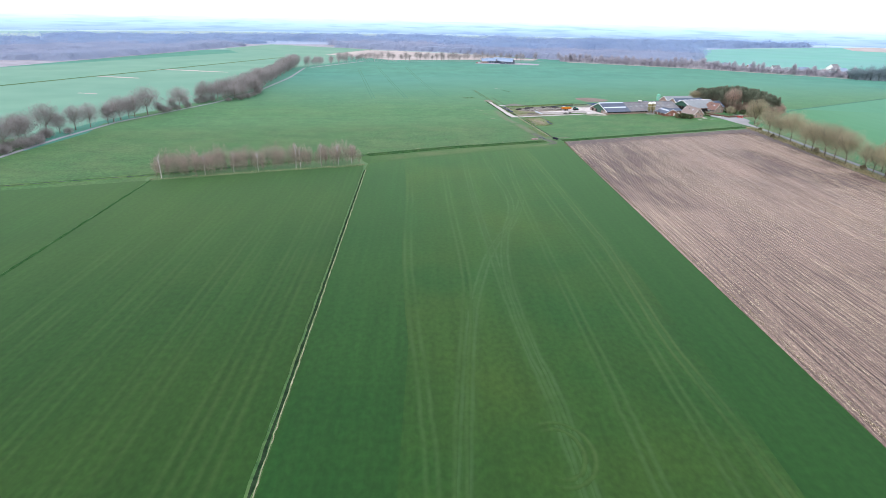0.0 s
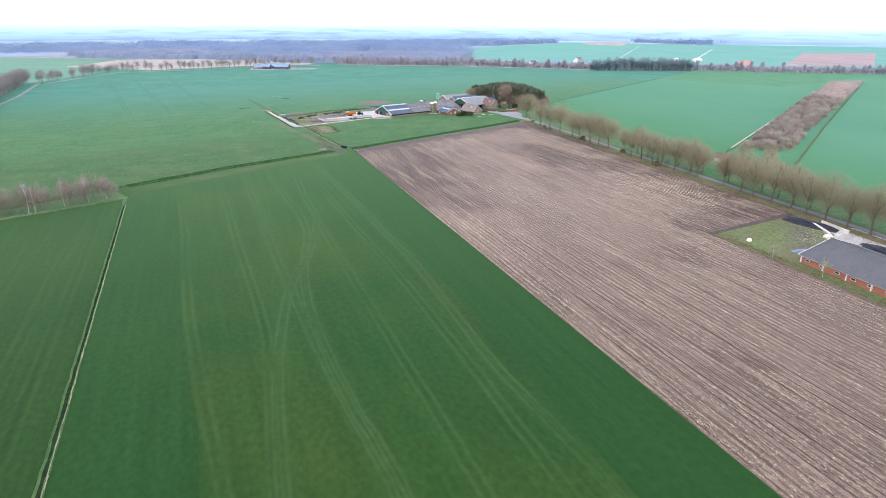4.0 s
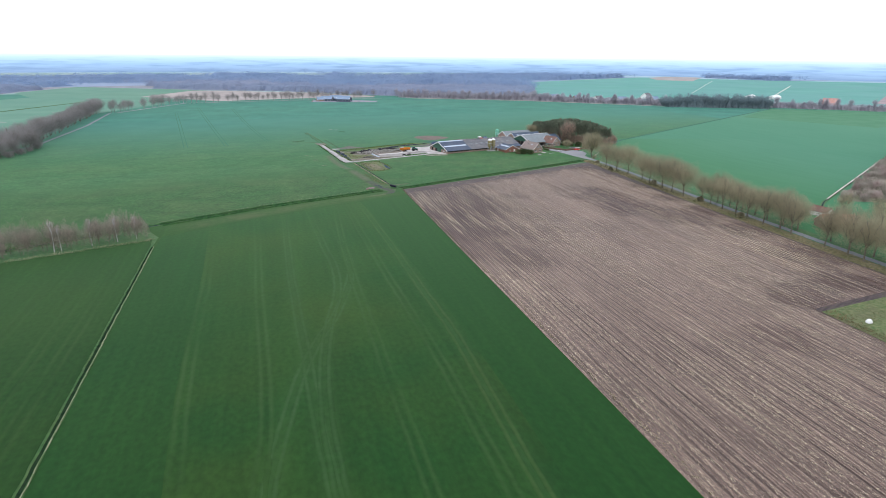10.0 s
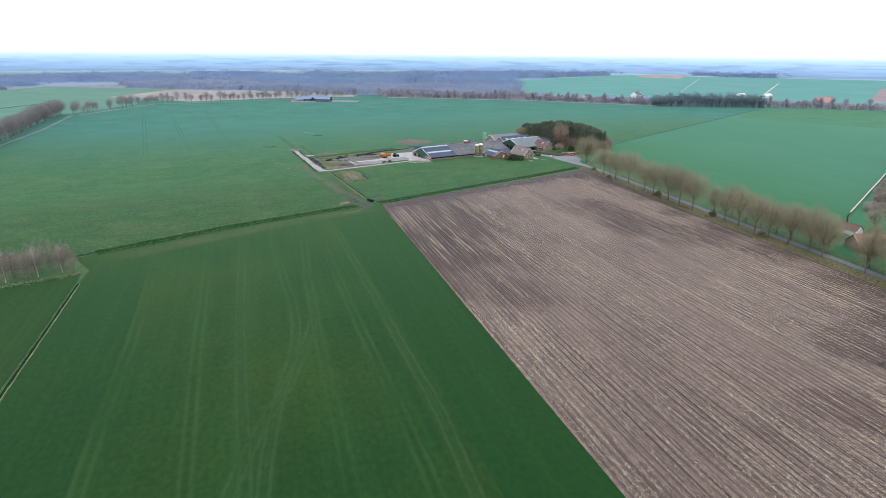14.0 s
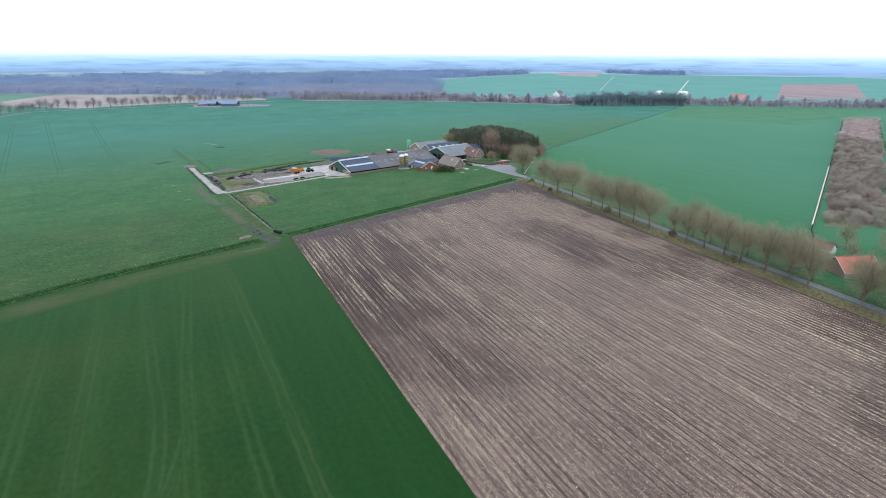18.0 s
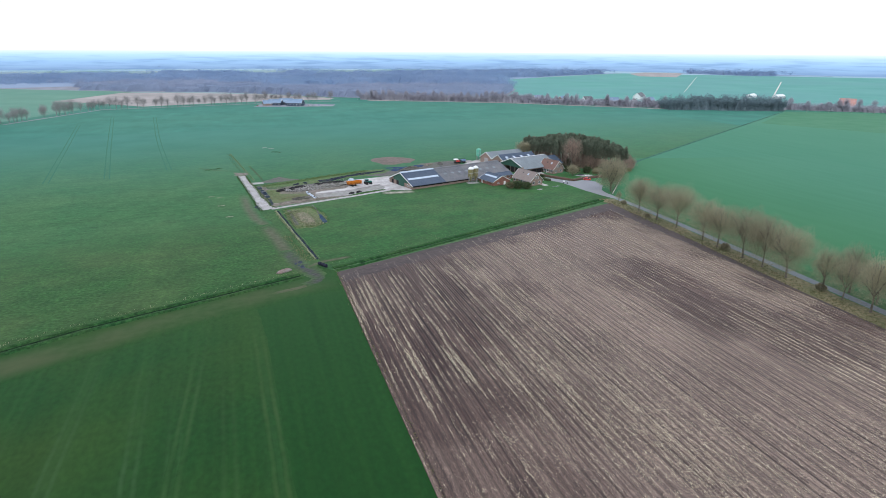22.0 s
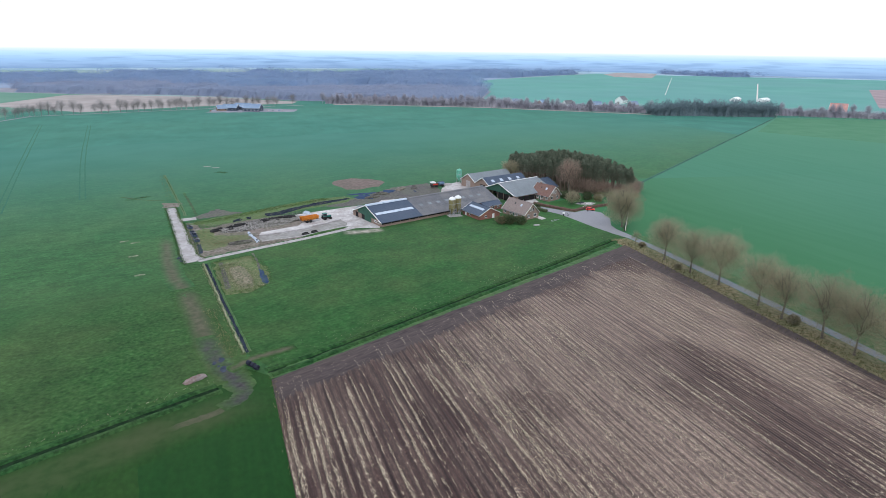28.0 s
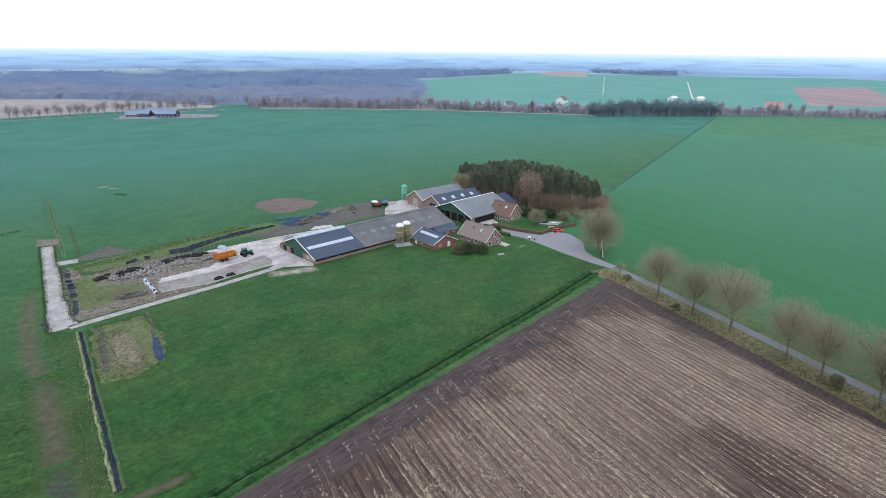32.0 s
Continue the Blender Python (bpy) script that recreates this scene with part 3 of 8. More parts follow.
def velvet(weight, rough, tint, *mats):
    """Standing blades and clods scatter light at a flat angle, as a pile does; the tinted sheen also stands in for
    haze.
    """
    for m in mats:
        b = m.node_tree.nodes["Principled BSDF"]
        b.inputs["Sheen Weight"].default_value, b.inputs["Sheen Roughness"].default_value = weight, rough
        b.inputs["Sheen Tint"].default_value = (*tint, 1)


velvet(0.20, 0.34, (0.54, 1.0, 0.45), CEREAL, CEREAL_W, CEREAL_DARK, TRACK, TRACK_W, TRACK_D, TRACK_X, TRACK_BAND, CEREAL_MID, HEADLAND, DENSEEND, FIELDMUD)
velvet(0.16, 0.32, (0.55, 1.0, 0.65), GRASSLAND, MEADOW, ROUGHGRASS, LAWN, BANK, PASTUREEDGE, HAZEGRASS, FADEDMUD, FADEDMUD_N, GREENDITCH, FARLAND, TRACK_FAR, EASTLAND, EASTGREEN, EASTNEAR)
velvet(0.30, 0.3, (1.0, 0.94, 0.86), SOIL)
velvet(0.12, 0.3, (1.0, 0.92, 0.90), BARESOIL)


def soft_crowns(*mats):
    """Crowns of thin twigs pass on half of the light that falls on them."""
    for m in mats:
        n, l = m.node_tree.nodes, m.node_tree.links
        bsdf = n["Principled BSDF"]
        thin = n.new("ShaderNodeBsdfTranslucent")
        l.new(bsdf.inputs["Base Color"].links[0].from_socket, thin.inputs[0])
        both = n.new("ShaderNodeMixShader")
        l.new(bsdf.outputs[0], both.inputs[1])
        l.new(thin.outputs[0], both.inputs[2])
        l.new(both.outputs[0], n["Material Output"].inputs[0])


soft_crowns(TWIGBELT, TWIGWEST, TWIGBROWN, FARBELT, FARTWIG, FARTWIGBLUE, TWIGGREY, FARNEEDLE, TWIG, TWIGRED, YOUNGTWIG, YOUNGGREY, NEEDLE)


# ---------------------------------------------------------------- helpers
def thing(name, label, category, group="", at=(0, 0, 0), rz=0.0, kind=""):
    ob = new(name)
    ob.empty_display_size = 0.2
    ob.matrix_world = pose(at[0], at[1], at[2], 0, 0, rz)
    return tagged(ob, label, category, group, kind)


def part(name, bm, material, parent=None, label=""):
    me = bpy.data.meshes.new(name)
    bm.to_mesh(me)
    bm.free()
    me.materials.append(material)
    ob = new(name, me)
    ob.parent = parent
    return tagged(ob, label)


def share(name, ob, parent, m):
    """One more object on the mesh of ob."""
    o = new(name, ob.data)
    o.parent, o.matrix_local = parent, m
    return o


def raw(name, verts, faces, material, parent=None, uvs=None, smooth=False):
    me = bpy.data.meshes.new(name)
    me.from_pydata(verts, [], faces)
    me.materials.append(material)
    if uvs is not None:
        layer = me.uv_layers.new(name="UVMap")
        layer.data.foreach_set("uv", np.array([uvs[i] for f in faces for i in f], dtype=np.float32).ravel())
    if smooth:
        me.polygons.foreach_set("use_smooth", [True] * len(me.polygons))
    ob = new(name, me)
    ob.parent = parent
    return ob


def box(bm, x0, x1, y0, y1, z0, z1):
    v = [bm.verts.new(p) for p in ((x0, y0, z0), (x1, y0, z0), (x1, y1, z0), (x0, y1, z0), (x0, y0, z1), (x1, y0, z1), (x1, y1, z1), (x0, y1, z1))]
    for f in ((0, 3, 2, 1), (4, 5, 6, 7), (0, 1, 5, 4), (1, 2, 6, 5), (2, 3, 7, 6), (3, 0, 4, 7)):
        bm.faces.new([v[i] for i in f])
    return bm


def boxes(*rows, bevel=0.0):
    bm = bmesh.new()
    for r in rows:
        box(bm, *r)
    if bevel:
        bmesh.ops.bevel(bm, geom=bm.edges[:], offset=bevel, segments=1, affect="EDGES")
    return bm


def solid(bm, ring0, ring1, cap=True):
    a, b = [bm.verts.new(p) for p in ring0], [bm.verts.new(p) for p in ring1]
    k = len(a)
    for i in range(k):
        bm.faces.new((a[i], a[(i + 1) % k], b[(i + 1) % k], b[i]))
    if cap:
        bm.faces.new(a[::-1])
        bm.faces.new(b)
    return bm


def tube(bm, p, q, r0, r1, n=8):
    p, q = Vector(p), Vector(q)
    t = (q - p).to_track_quat("Z", "Y")
    ring = lambda o, r: [o + t @ Vector((math.cos(6.2832 * i / n) * r, math.sin(6.2832 * i / n) * r, 0)) for i in range(n)]
    return solid(bm, ring(p, r0), ring(q, r1))


def lathe(bm, profile, n=20, at=(0, 0)):
    rings = [[bm.verts.new((at[0] + math.cos(6.2832 * i / n) * r, at[1] + math.sin(6.2832 * i / n) * r, z)) for i in range(n)] for r, z in profile]
    for a, b in zip(rings, rings[1:]):
        for i in range(n):
            bm.faces.new((a[i], a[(i + 1) % n], b[(i + 1) % n], b[i]))
    bm.faces.new(rings[0][::-1])
    bm.faces.new(rings[-1])
    return bm


def wheel_bm(r, w, n=18):
    """A tyre lying on its axle along y."""
    bm = bmesh.new()
    lathe(bm, [(r * 0.55, -w / 2), (r * 0.93, -w / 2), (r, -w * 0.32), (r, w * 0.32), (r * 0.93, w / 2), (r * 0.55, w / 2)], n)
    bmesh.ops.rotate(bm, verts=bm.verts, cent=(0, 0, 0), matrix=Matrix.Rotation(radians(90), 3, "X"))
    return bm


def along(pts, step):
    """Points about step apart along a line, each with its side direction."""
    out = []
    for (ax, ay), (bx, by) in zip(pts, pts[1:]):
        d = math.hypot(bx - ax, by - ay)
        k = max(1, round(d / step))
        out += [(ax + (bx - ax) * i / k, ay + (by - ay) * i / k) for i in range(k)]
    out.append(pts[-1])
    res = []
    for i, (x, y) in enumerate(out):
        x0, y0 = out[max(0, i - 1)]
        x1, y1 = out[min(len(out) - 1, i + 1)]
        d = math.hypot(x1 - x0, y1 - y0) or 1
        res.append((x, y, (y1 - y0) / d, -(x1 - x0) / d))
    return res


def curve(pts, k=8):
    """A smooth line through pts."""
    out = []
    for i in range(len(pts) - 1):
        p0, p1, p2, p3 = (Vector(pts[max(0, min(len(pts) - 1, j))]) for j in (i - 1, i, i + 1, i + 2))
        for s in range(k):
            t = s / k
            out.append(tuple(0.5 * (2 * p1 + (p2 - p0) * t + (2 * p0 - 5 * p1 + 4 * p2 - p3) * t * t + (3 * p1 - p0 - 3 * p2 + p3) * t ** 3)))
    return out + [tuple(pts[-1])]


def profile(name, pts, section, material, parent=None, step=4.0, wobble=0.0, label="", uv=False, seed=1, rise=0.0):
    """A strip along pts with a cross-section of (side, height); sides are to the right of the line's run."""
    rnd = random.Random(seed)
    verts, faces, uvs = [], [], []
    rows = along(pts, step)
    k = len(section)
    w0, w1 = section[0][0], section[-1][0]
    for i, (x, y, sx, sy) in enumerate(rows):
        sh = rnd.uniform(-wobble, wobble)
        for s, z in section:
            s2 = s + sh + rnd.uniform(-wobble, wobble) * 0.5
            verts.append((x + sx * s2, y + sy * s2, z + (rnd.uniform(-rise, rise) if 0 < section.index((s, z)) < k - 1 else 0)))
            uvs.append(((s - w0) / (w1 - w0), i / (len(rows) - 1)))
    for i in range(len(rows) - 1):
        for j in range(k - 1):
            a = i * k + j
            faces.append((a, a + 1, a + k + 1, a + k))
    ob = raw(name, verts, faces, material, parent, uvs if uv else None)
    me = ob.data
    if len(verts) and me.polygons[0].normal.z < 0:
        me.flip_normals()
    return tagged(ob, label)


def sheet(name, pts, z, material, label, category="field", thick=0.0):
    """A flat piece of ground with the outline pts."""
    bm = bmesh.new()
    f = bm.faces.new([bm.verts.new((x, y, z)) for x, y in pts])
    if f.normal.z < 0:
        f.normal_flip()
    bmesh.ops.recalc_face_normals(bm, faces=bm.faces)
    bm.normal_update()
    if f.normal.z < 0:
        f.normal_flip()
    if thick:
        g = bmesh.ops.extrude_face_region(bm, geom=[f])
        bmesh.ops.translate(bm, verts=[v for v in g["geom"] if isinstance(v, bmesh.types.BMVert)], vec=(0, 0, -thick))
        bmesh.ops.recalc_face_normals(bm, faces=bm.faces)
    ob = part(name, bm, material)
    return tagged(ob, label, category, kind="structure")


def ragged(pts, step, amount, seed=1):
    """The outline pts with an uneven edge."""
    rnd = random.Random(seed)
    return [(x + rnd.uniform(-amount, amount), y + rnd.uniform(-amount, amount)) for x, y, sx, sy in along(pts + pts[:1], step)[:-1]]


def tufts(name, pts, spread, count, height, width, material, parent=None, seed=3, offset=0.0):
    """Upright blades strewn along a line."""
    rnd = random.Random(seed)
    rows = along(pts, 2.0)
    verts, faces = [], []
    for _ in range(count):
        x, y, sx, sy = rnd.choice(rows)
        s = offset + rnd.gauss(0, spread * 0.5)
        a = rnd.uniform(-1, 1)
        x, y = x + sx * s - sy * a, y + sy * s + sx * a
        h, w, t = height * rnd.uniform(0.5, 1.3), width * rnd.uniform(0.6, 1.4), rnd.uniform(0, 6.28)
        c, d = math.cos(t) * w, math.sin(t) * w
        b = len(verts)
        verts += [(x - c, y - d, 0.02), (x + c, y + d, 0.02), (x + rnd.uniform(-h, h) * 0.4, y + rnd.uniform(-h, h) * 0.4, h)]
        faces.append((b, b + 1, b + 2))
    return raw(name, verts, faces, material, parent)


# ---------------------------------------------------------------- ground and fields
def disc(r, z, material, name, label, category):
    bm = bmesh.new()
    rings = [0, 300, 800, 1600, 3000, r]
    old = None
    for q in rings[1:]:
        ring = [bm.verts.new((math.cos(6.28318 * i / 64) * q, 400 + math.sin(6.28318 * i / 64) * q, z)) for i in range(64)]
        if old is None:
            bm.faces.new(ring)
        else:
            for i in range(64):
                bm.faces.new((old[i], ring[i], ring[(i + 1) % 64], old[(i + 1) % 64]))
        old = ring
    return tagged(part(name, bm, material), label, category, kind="structure")


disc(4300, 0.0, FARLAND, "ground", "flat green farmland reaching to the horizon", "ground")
sheet("grass_base", [(-215, 372), (-129, 259), (-40, 300), (60, 345), (72, 350), (206, 414), (226, 426), (264, 484), (292, 514), (330, 540), (380, 574), (380, 600), (232, 556), (196, 552), (140, 536), (90, 520), (30, 534), (-70, 520), (-205, 480)], 0.012, GRASSLAND, "green grassland round the farm", "grassland")
sheet("cereal_base", [(-330, -270), (215, -270), (212, 170), (150, 176), (72, 350), (-34, 300), (-128, 255), (-330, 182)], 0.013, BANK, "rough grass along the field drains", "grass")
sheet("field_centre", [(-26, -260), (86, -260), (78.6, 66), (70.8, 358), (66, 363), (58, 357), (-38, 308), (-38, 277), (-28.8, 70)], 0.03, CEREAL, "dark green winter cereal with tractor lines")
sheet("field_strip", [(-18.6, 296), (-14, 236), (-11.6, 181), (-9.4, 147), (-7.4, 120), (-6, 60), (-1, -260), (-24, -260), (-27.8, 70), (-37, 277), (-37, 300)], 0.0315, CEREAL_MID, "darker green strip of cereal beside the ditch")
sheet("field_dense", [(44.5, 333), (46.8, 303), (50.5, 265), (53.5, 235), (55.5, 200), (57, 155), (57.4, 100), (57.6, -260), (86, -260), (78.6, 66), (71.6, 340), (60, 339), (45, 337)], 0.034, CEREAL_DARK, "denser dark green cereal along the plough")
sheet("field_west", [(-27, -260), (-29.5, 70), (-38.6, 277), (-40, 288), (-127, 250), (-121, 149), (-112, -260)], 0.03, CEREAL_W, "green drilled cereal beside the narrow ditch")
sheet("field_far_west", [(-113, -260), (-122, 149), (-128, 250), (-320, 175), (-320, -260)], 0.03, CEREAL_W, "green drilled cereal beyond the field drain")
sheet("meadow_farm", [(71, 362), (110, 379), (143, 394.5), (208, 424.5), (217.4, 424.5), (215, 433), (212, 458), (198, 482), (130, 486), (112, 471), (56, 448), (60, 407), (66, 371)], 0.03, MEADOW, "short green meadow in front of the barn", "meadow")
sheet("pasture_west", [(-38, 311), (58, 356), (66, 369), (60.5, 407), (54.6, 443), (42, 450), (3, 436), (-30, 426), (-210, 380), (-216, 300), (-128, 258)], 0.03, ROUGHGRASS, "rough green pasture beside the mud track", "pasture")
profile("pasture_border", [(-214, 360), (-30, 404), (3, 414), (34, 424), (48, 428.5)], [(27, 0.033), (0, 0.034), (-27, 0.033)], PASTUREEDGE, None, 12, uv=True)
tagged(bpy.data.objects["pasture_border"], "pasture running over into mown grassland", "pasture", kind="structure")
sheet("thicket_floor", [(-28, 273), (-36, 313), (-46, 307), (-133, 265), (-129, 247), (-40, 283)], 0.024, BANK, "rough grass floor of the thicket", "grass")
sheet("farmstead_ground", [(224, 130), (300, 225), (304, 296), (262, 266), (236, 244), (224, 246)], 0.019, ROUGHGRASS, "rough grass round the red roofed barn", "grass")
sheet("grass_far_west", [(-126, 249), (-130, 262), (-217, 302), (-232, 338), (-420, 230), (-321, 174)], 0.022, ROUGHGRASS, "rough green grass along the western ditch", "grassland")
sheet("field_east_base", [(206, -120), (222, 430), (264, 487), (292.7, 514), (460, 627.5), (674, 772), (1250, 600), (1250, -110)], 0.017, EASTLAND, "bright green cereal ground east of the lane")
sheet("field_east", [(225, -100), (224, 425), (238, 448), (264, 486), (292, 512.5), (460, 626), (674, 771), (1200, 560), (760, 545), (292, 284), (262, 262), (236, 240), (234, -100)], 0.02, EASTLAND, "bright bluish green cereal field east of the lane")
# haze away from the lane, painted as a colour gradient
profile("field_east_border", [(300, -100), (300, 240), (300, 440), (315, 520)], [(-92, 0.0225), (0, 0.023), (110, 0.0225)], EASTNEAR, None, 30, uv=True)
tagged(bpy.data.objects["field_east_border"], "cereal by the lane blending into haze tinted green", "field", kind="structure")
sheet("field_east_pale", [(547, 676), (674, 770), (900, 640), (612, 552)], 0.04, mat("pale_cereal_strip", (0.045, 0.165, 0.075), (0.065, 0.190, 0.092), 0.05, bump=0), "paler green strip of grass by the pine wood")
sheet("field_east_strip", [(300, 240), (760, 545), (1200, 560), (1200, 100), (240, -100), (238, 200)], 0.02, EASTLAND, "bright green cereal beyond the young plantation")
sheet("field_left_pale", [(-232, 336), (-228, 390), (-214, 440), (-200, 490), (-190, 577), (-205, 830), (-150, 985), (-326, 1235), (-540, 745), (-900, 300), (-400, 200)], 0.02, PALELAND, "pale green grassland west of the tree lined road")
# ring of far plain whose blue is haze painted into the colour
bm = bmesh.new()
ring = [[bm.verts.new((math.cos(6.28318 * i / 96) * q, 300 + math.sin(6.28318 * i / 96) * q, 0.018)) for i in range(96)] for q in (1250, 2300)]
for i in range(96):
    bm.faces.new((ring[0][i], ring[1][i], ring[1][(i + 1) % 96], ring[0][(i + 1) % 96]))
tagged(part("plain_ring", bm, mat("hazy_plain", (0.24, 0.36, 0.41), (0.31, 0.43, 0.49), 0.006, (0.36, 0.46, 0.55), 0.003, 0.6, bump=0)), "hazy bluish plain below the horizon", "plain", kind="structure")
# fields paled and blued with painted haze
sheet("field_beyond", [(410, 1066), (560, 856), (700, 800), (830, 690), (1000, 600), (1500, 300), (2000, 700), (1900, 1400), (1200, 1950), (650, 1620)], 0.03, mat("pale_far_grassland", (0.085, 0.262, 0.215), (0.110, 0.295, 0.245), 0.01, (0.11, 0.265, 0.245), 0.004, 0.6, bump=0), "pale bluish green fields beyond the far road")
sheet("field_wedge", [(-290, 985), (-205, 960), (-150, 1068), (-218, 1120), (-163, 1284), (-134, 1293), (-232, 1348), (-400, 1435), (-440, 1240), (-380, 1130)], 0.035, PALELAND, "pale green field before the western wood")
sheet("bare_strip_belt", [(-218, 1120), (-150, 1070), (-90, 1012), (21, 1056), (150, 1074), (160, 1104), (48, 1208), (-88, 1270), (-163, 1284)], 0.04, PALESOIL, "pale brown bare field behind the roadside trees")
sheet("bare_strip_east", [(200, 1046), (380, 962), (552, 828), (556, 836), (384, 972), (204, 1056)], 0.05, PALESOIL, "pale sandy verge along the far road", "verge")
# haze is part of this plain's pale base colour
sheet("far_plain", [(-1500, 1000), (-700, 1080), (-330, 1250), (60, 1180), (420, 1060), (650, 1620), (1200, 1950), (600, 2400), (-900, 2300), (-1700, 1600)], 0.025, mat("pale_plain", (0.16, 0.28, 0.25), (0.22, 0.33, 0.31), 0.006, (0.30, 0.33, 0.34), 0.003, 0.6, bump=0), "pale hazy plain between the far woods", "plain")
sheet("bare_field_far", [(1190, 1665), (1430, 1945), (1330, 2020), (1205, 1925), (1120, 1740)], 0.06, PALESOIL, "pale brown bare field far off")
sheet("ploughed_field_far", [(925, 830), (1335, 1148), (1520, 1100), (1060, 770)], 0.06, PINKSOIL, "far brownish pink ploughed field")
for k, (x, y, w, d) in enumerate([(-312, 755, 50, 9), (-358, 664, 31, 7), (-312, 528, 10, 4)]):
    sheet(f"bleached_strip_{k + 1}", ragged([(x - w, y + w * 0.22), (x, y - 1), (x + w, y - w * 0.22), (x + w * 0.8, y + d - w * 0.22), (x, y + d), (x - w * 0.8, y + d + w * 0.16)], 4, 1.2, k), 0.05, PALESOIL, "bleached strip of dry grass in pale grassland", "grass strip")


# ploughed field: ridges along the rows, cut off at the yard and at the lane
def ploughed_field():
    verts, faces = [], []
    rnd = random.Random(5)
    lean = 0.027
    x0 = 70.9
    cols = []
    while x0 < 204.5:
        cols.append(x0)
        x0 += 0.375
    for i, c in enumerate(cols):
        top = 346.6 + (c - 70.7) * 0.424 + rnd.uniform(-1.2, 1.2)
        low = -200.0
        if c + lean * (357 - 174) > 158.6:
            low = 174 + (c + 4.9 - 159) * 0.19
            stop = 357 - (205.5 - c) / lean
            low = max(low, stop)
        n = 46
        tall = rnd.uniform(0.6, 1.1)
        for j in range(n):
            y = top + (low - top) * (j / (n - 1)) ** 1.5
            z = 0.11 + (0.13 * tall if i % 2 else 0.0) * rnd.uniform(0.85, 1.1)
            verts.append((c + lean * (357 - y) + rnd.uniform(-0.04, 0.04), y, z))
        if i:
            for j in range(n - 1):
                a = (i - 1) * n + j
                faces.append((a, a + 1, a + n + 1, a + n))
    ob = raw("field_ploughed", verts, faces, SOIL)
    if ob.data.polygons[0].normal.z < 0:
        ob.data.flip_normals()
    return tagged(ob, "brown ploughed field with pale straw along the furrows", "ploughed field", kind="structure")


ploughed_field()


def lattice(rnd, u, v, cu, cv):
    """Smooth random values on a lattice of cells cu by cv."""
    a, b = u / cu, v / cv
    i, j = a.astype(int), b.astype(int)
    g = rnd.random((i.max() + 2, j.max() + 2))
    fa, fb = a - i, b - j
    return (g[i, j] * (1 - fa) + g[i + 1, j] * fa) * (1 - fb) + (g[i, j + 1] * (1 - fa) + g[i + 1, j + 1] * fa) * fb


def straw():
    """Broken stalks lying along the furrows, thick in some rows and thin in others."""
    rnd = np.random.default_rng(17)
    n = 3000000
    u, v = rnd.uniform(0, 133.4, n), rnd.uniform(0, 392, n)
    rows = lattice(rnd, u, v, 0.785, 30.0) * 0.34 + lattice(rnd, u, v, 3.14, 70.0) * 0.30 + lattice(rnd, u, v, 14.0, 40.0) * 0.34
    streak = lattice(rnd, u, v, 0.45, 12.0) * 0.55 + lattice(rnd, u, v, 1.57, 30.0) * 0.45 + 0.12 * np.cos(u * 6.2832 / 1.57 + 1.0)
    y = 20 + v
    x = 71.1 + u + 0.027 * (357 - y)
    wet = np.zeros(n)
    for a, b, r, deep in DAMP:
        wet = np.maximum(wet, deep * np.clip(1.25 - np.hypot(x - a, y - b) / r, 0, 1))
    comb = np.cos(u * 6.2832 / 1.57 + 2.0 * (lattice(rnd, u, v, 9.0, 60.0) - 0.5))
    dry = 0.78 * np.clip((rows - 0.34) * 1.25, 0.07, 0.7) * np.clip(0.66 + 0.5 * comb + 1.3 * (lattice(rnd, u, v, 0.5, 3.0) - 0.5), 0.10, 1.5)
    rich = np.clip(1.5 - np.abs(x - 187 - 0.05 * (250 - y)) / 13, 0, 1) * np.clip((302 - y) / 18, 0, 1) * np.clip((y - 186) / 20, 0, 1)
    for a, b, r in ((199, 228, 5), (199, 279, 11), (207, 225, 5)):
        rich *= np.clip(np.hypot(x - a, (y - b) * 0.5) / r - 0.5, 0, 1)
    for a, b, r, q in ((82, 318, 20, 0.55), (80, 287, 16, 0.45), (170, 390, 22, 0.5), (190, 330, 18, 0.45), (168, 192, 12, 0.6)):
        rich = np.maximum(rich, q * np.clip(1.4 - np.hypot(x - a, y - b) / r, 0, 1))
    lines = np.clip(1.35 * comb + 1.9 * (lattice(rnd, u, v, 0.5, 8.0) - 0.5) + 1.3 * (lattice(rnd, u, v, 5.0, 22.0) - 0.5) + 1.5 * (lattice(rnd, u, v, 0.35, 0.9) - 0.5) - 0.7, 0, 0.85) * rich
    damp = np.clip((streak + 0.22 * (lattice(rnd, u, v, 0.4, 2.4) - 0.5) - 0.65) * 9.0, 0.0, 0.6)
    keep = rnd.random(n) < np.maximum(dry * (1 - np.clip(wet * 1.3, 0, 1)) * (1 - 0.7 * rich) + damp * np.clip(wet * 1.3, 0, 1), lines)
    keep &= ((y < 347 + u * 0.424 - rnd.uniform(0, 9, n)) | ((y < 353.5 + u * 0.424) & (rnd.random(n) < 0.2))) & ((x < 158) | (y > 176 + (x - 159) * 0.19)) & (x < 205.4)
    x, y, rich = x[keep], y[keep], lines[keep]
    k = len(x)
    t = rnd.normal(1.5708 + 0.027, 0.6, k)
    size = rnd.uniform(0.08, 0.22, k) * rnd.choice([1.0, 1.0, 1.5], k) * (1 + 0.1 * rich)
    c, s = np.cos(t) * size, np.sin(t) * size
    w = rnd.uniform(0.22, 0.5, k) * (1 + 0.4 * rich)
    z = rnd.uniform(0.262, 0.285, k)
    tri = np.stack([np.stack([x - c, y - s, z - 0.006], 1), np.stack([x + c, y + s, z], 1), np.stack([x - s * w, y + c * w, z + 0.008], 1)], 1)
    me = bpy.data.meshes.new("straw")
    me.vertices.add(3 * k)
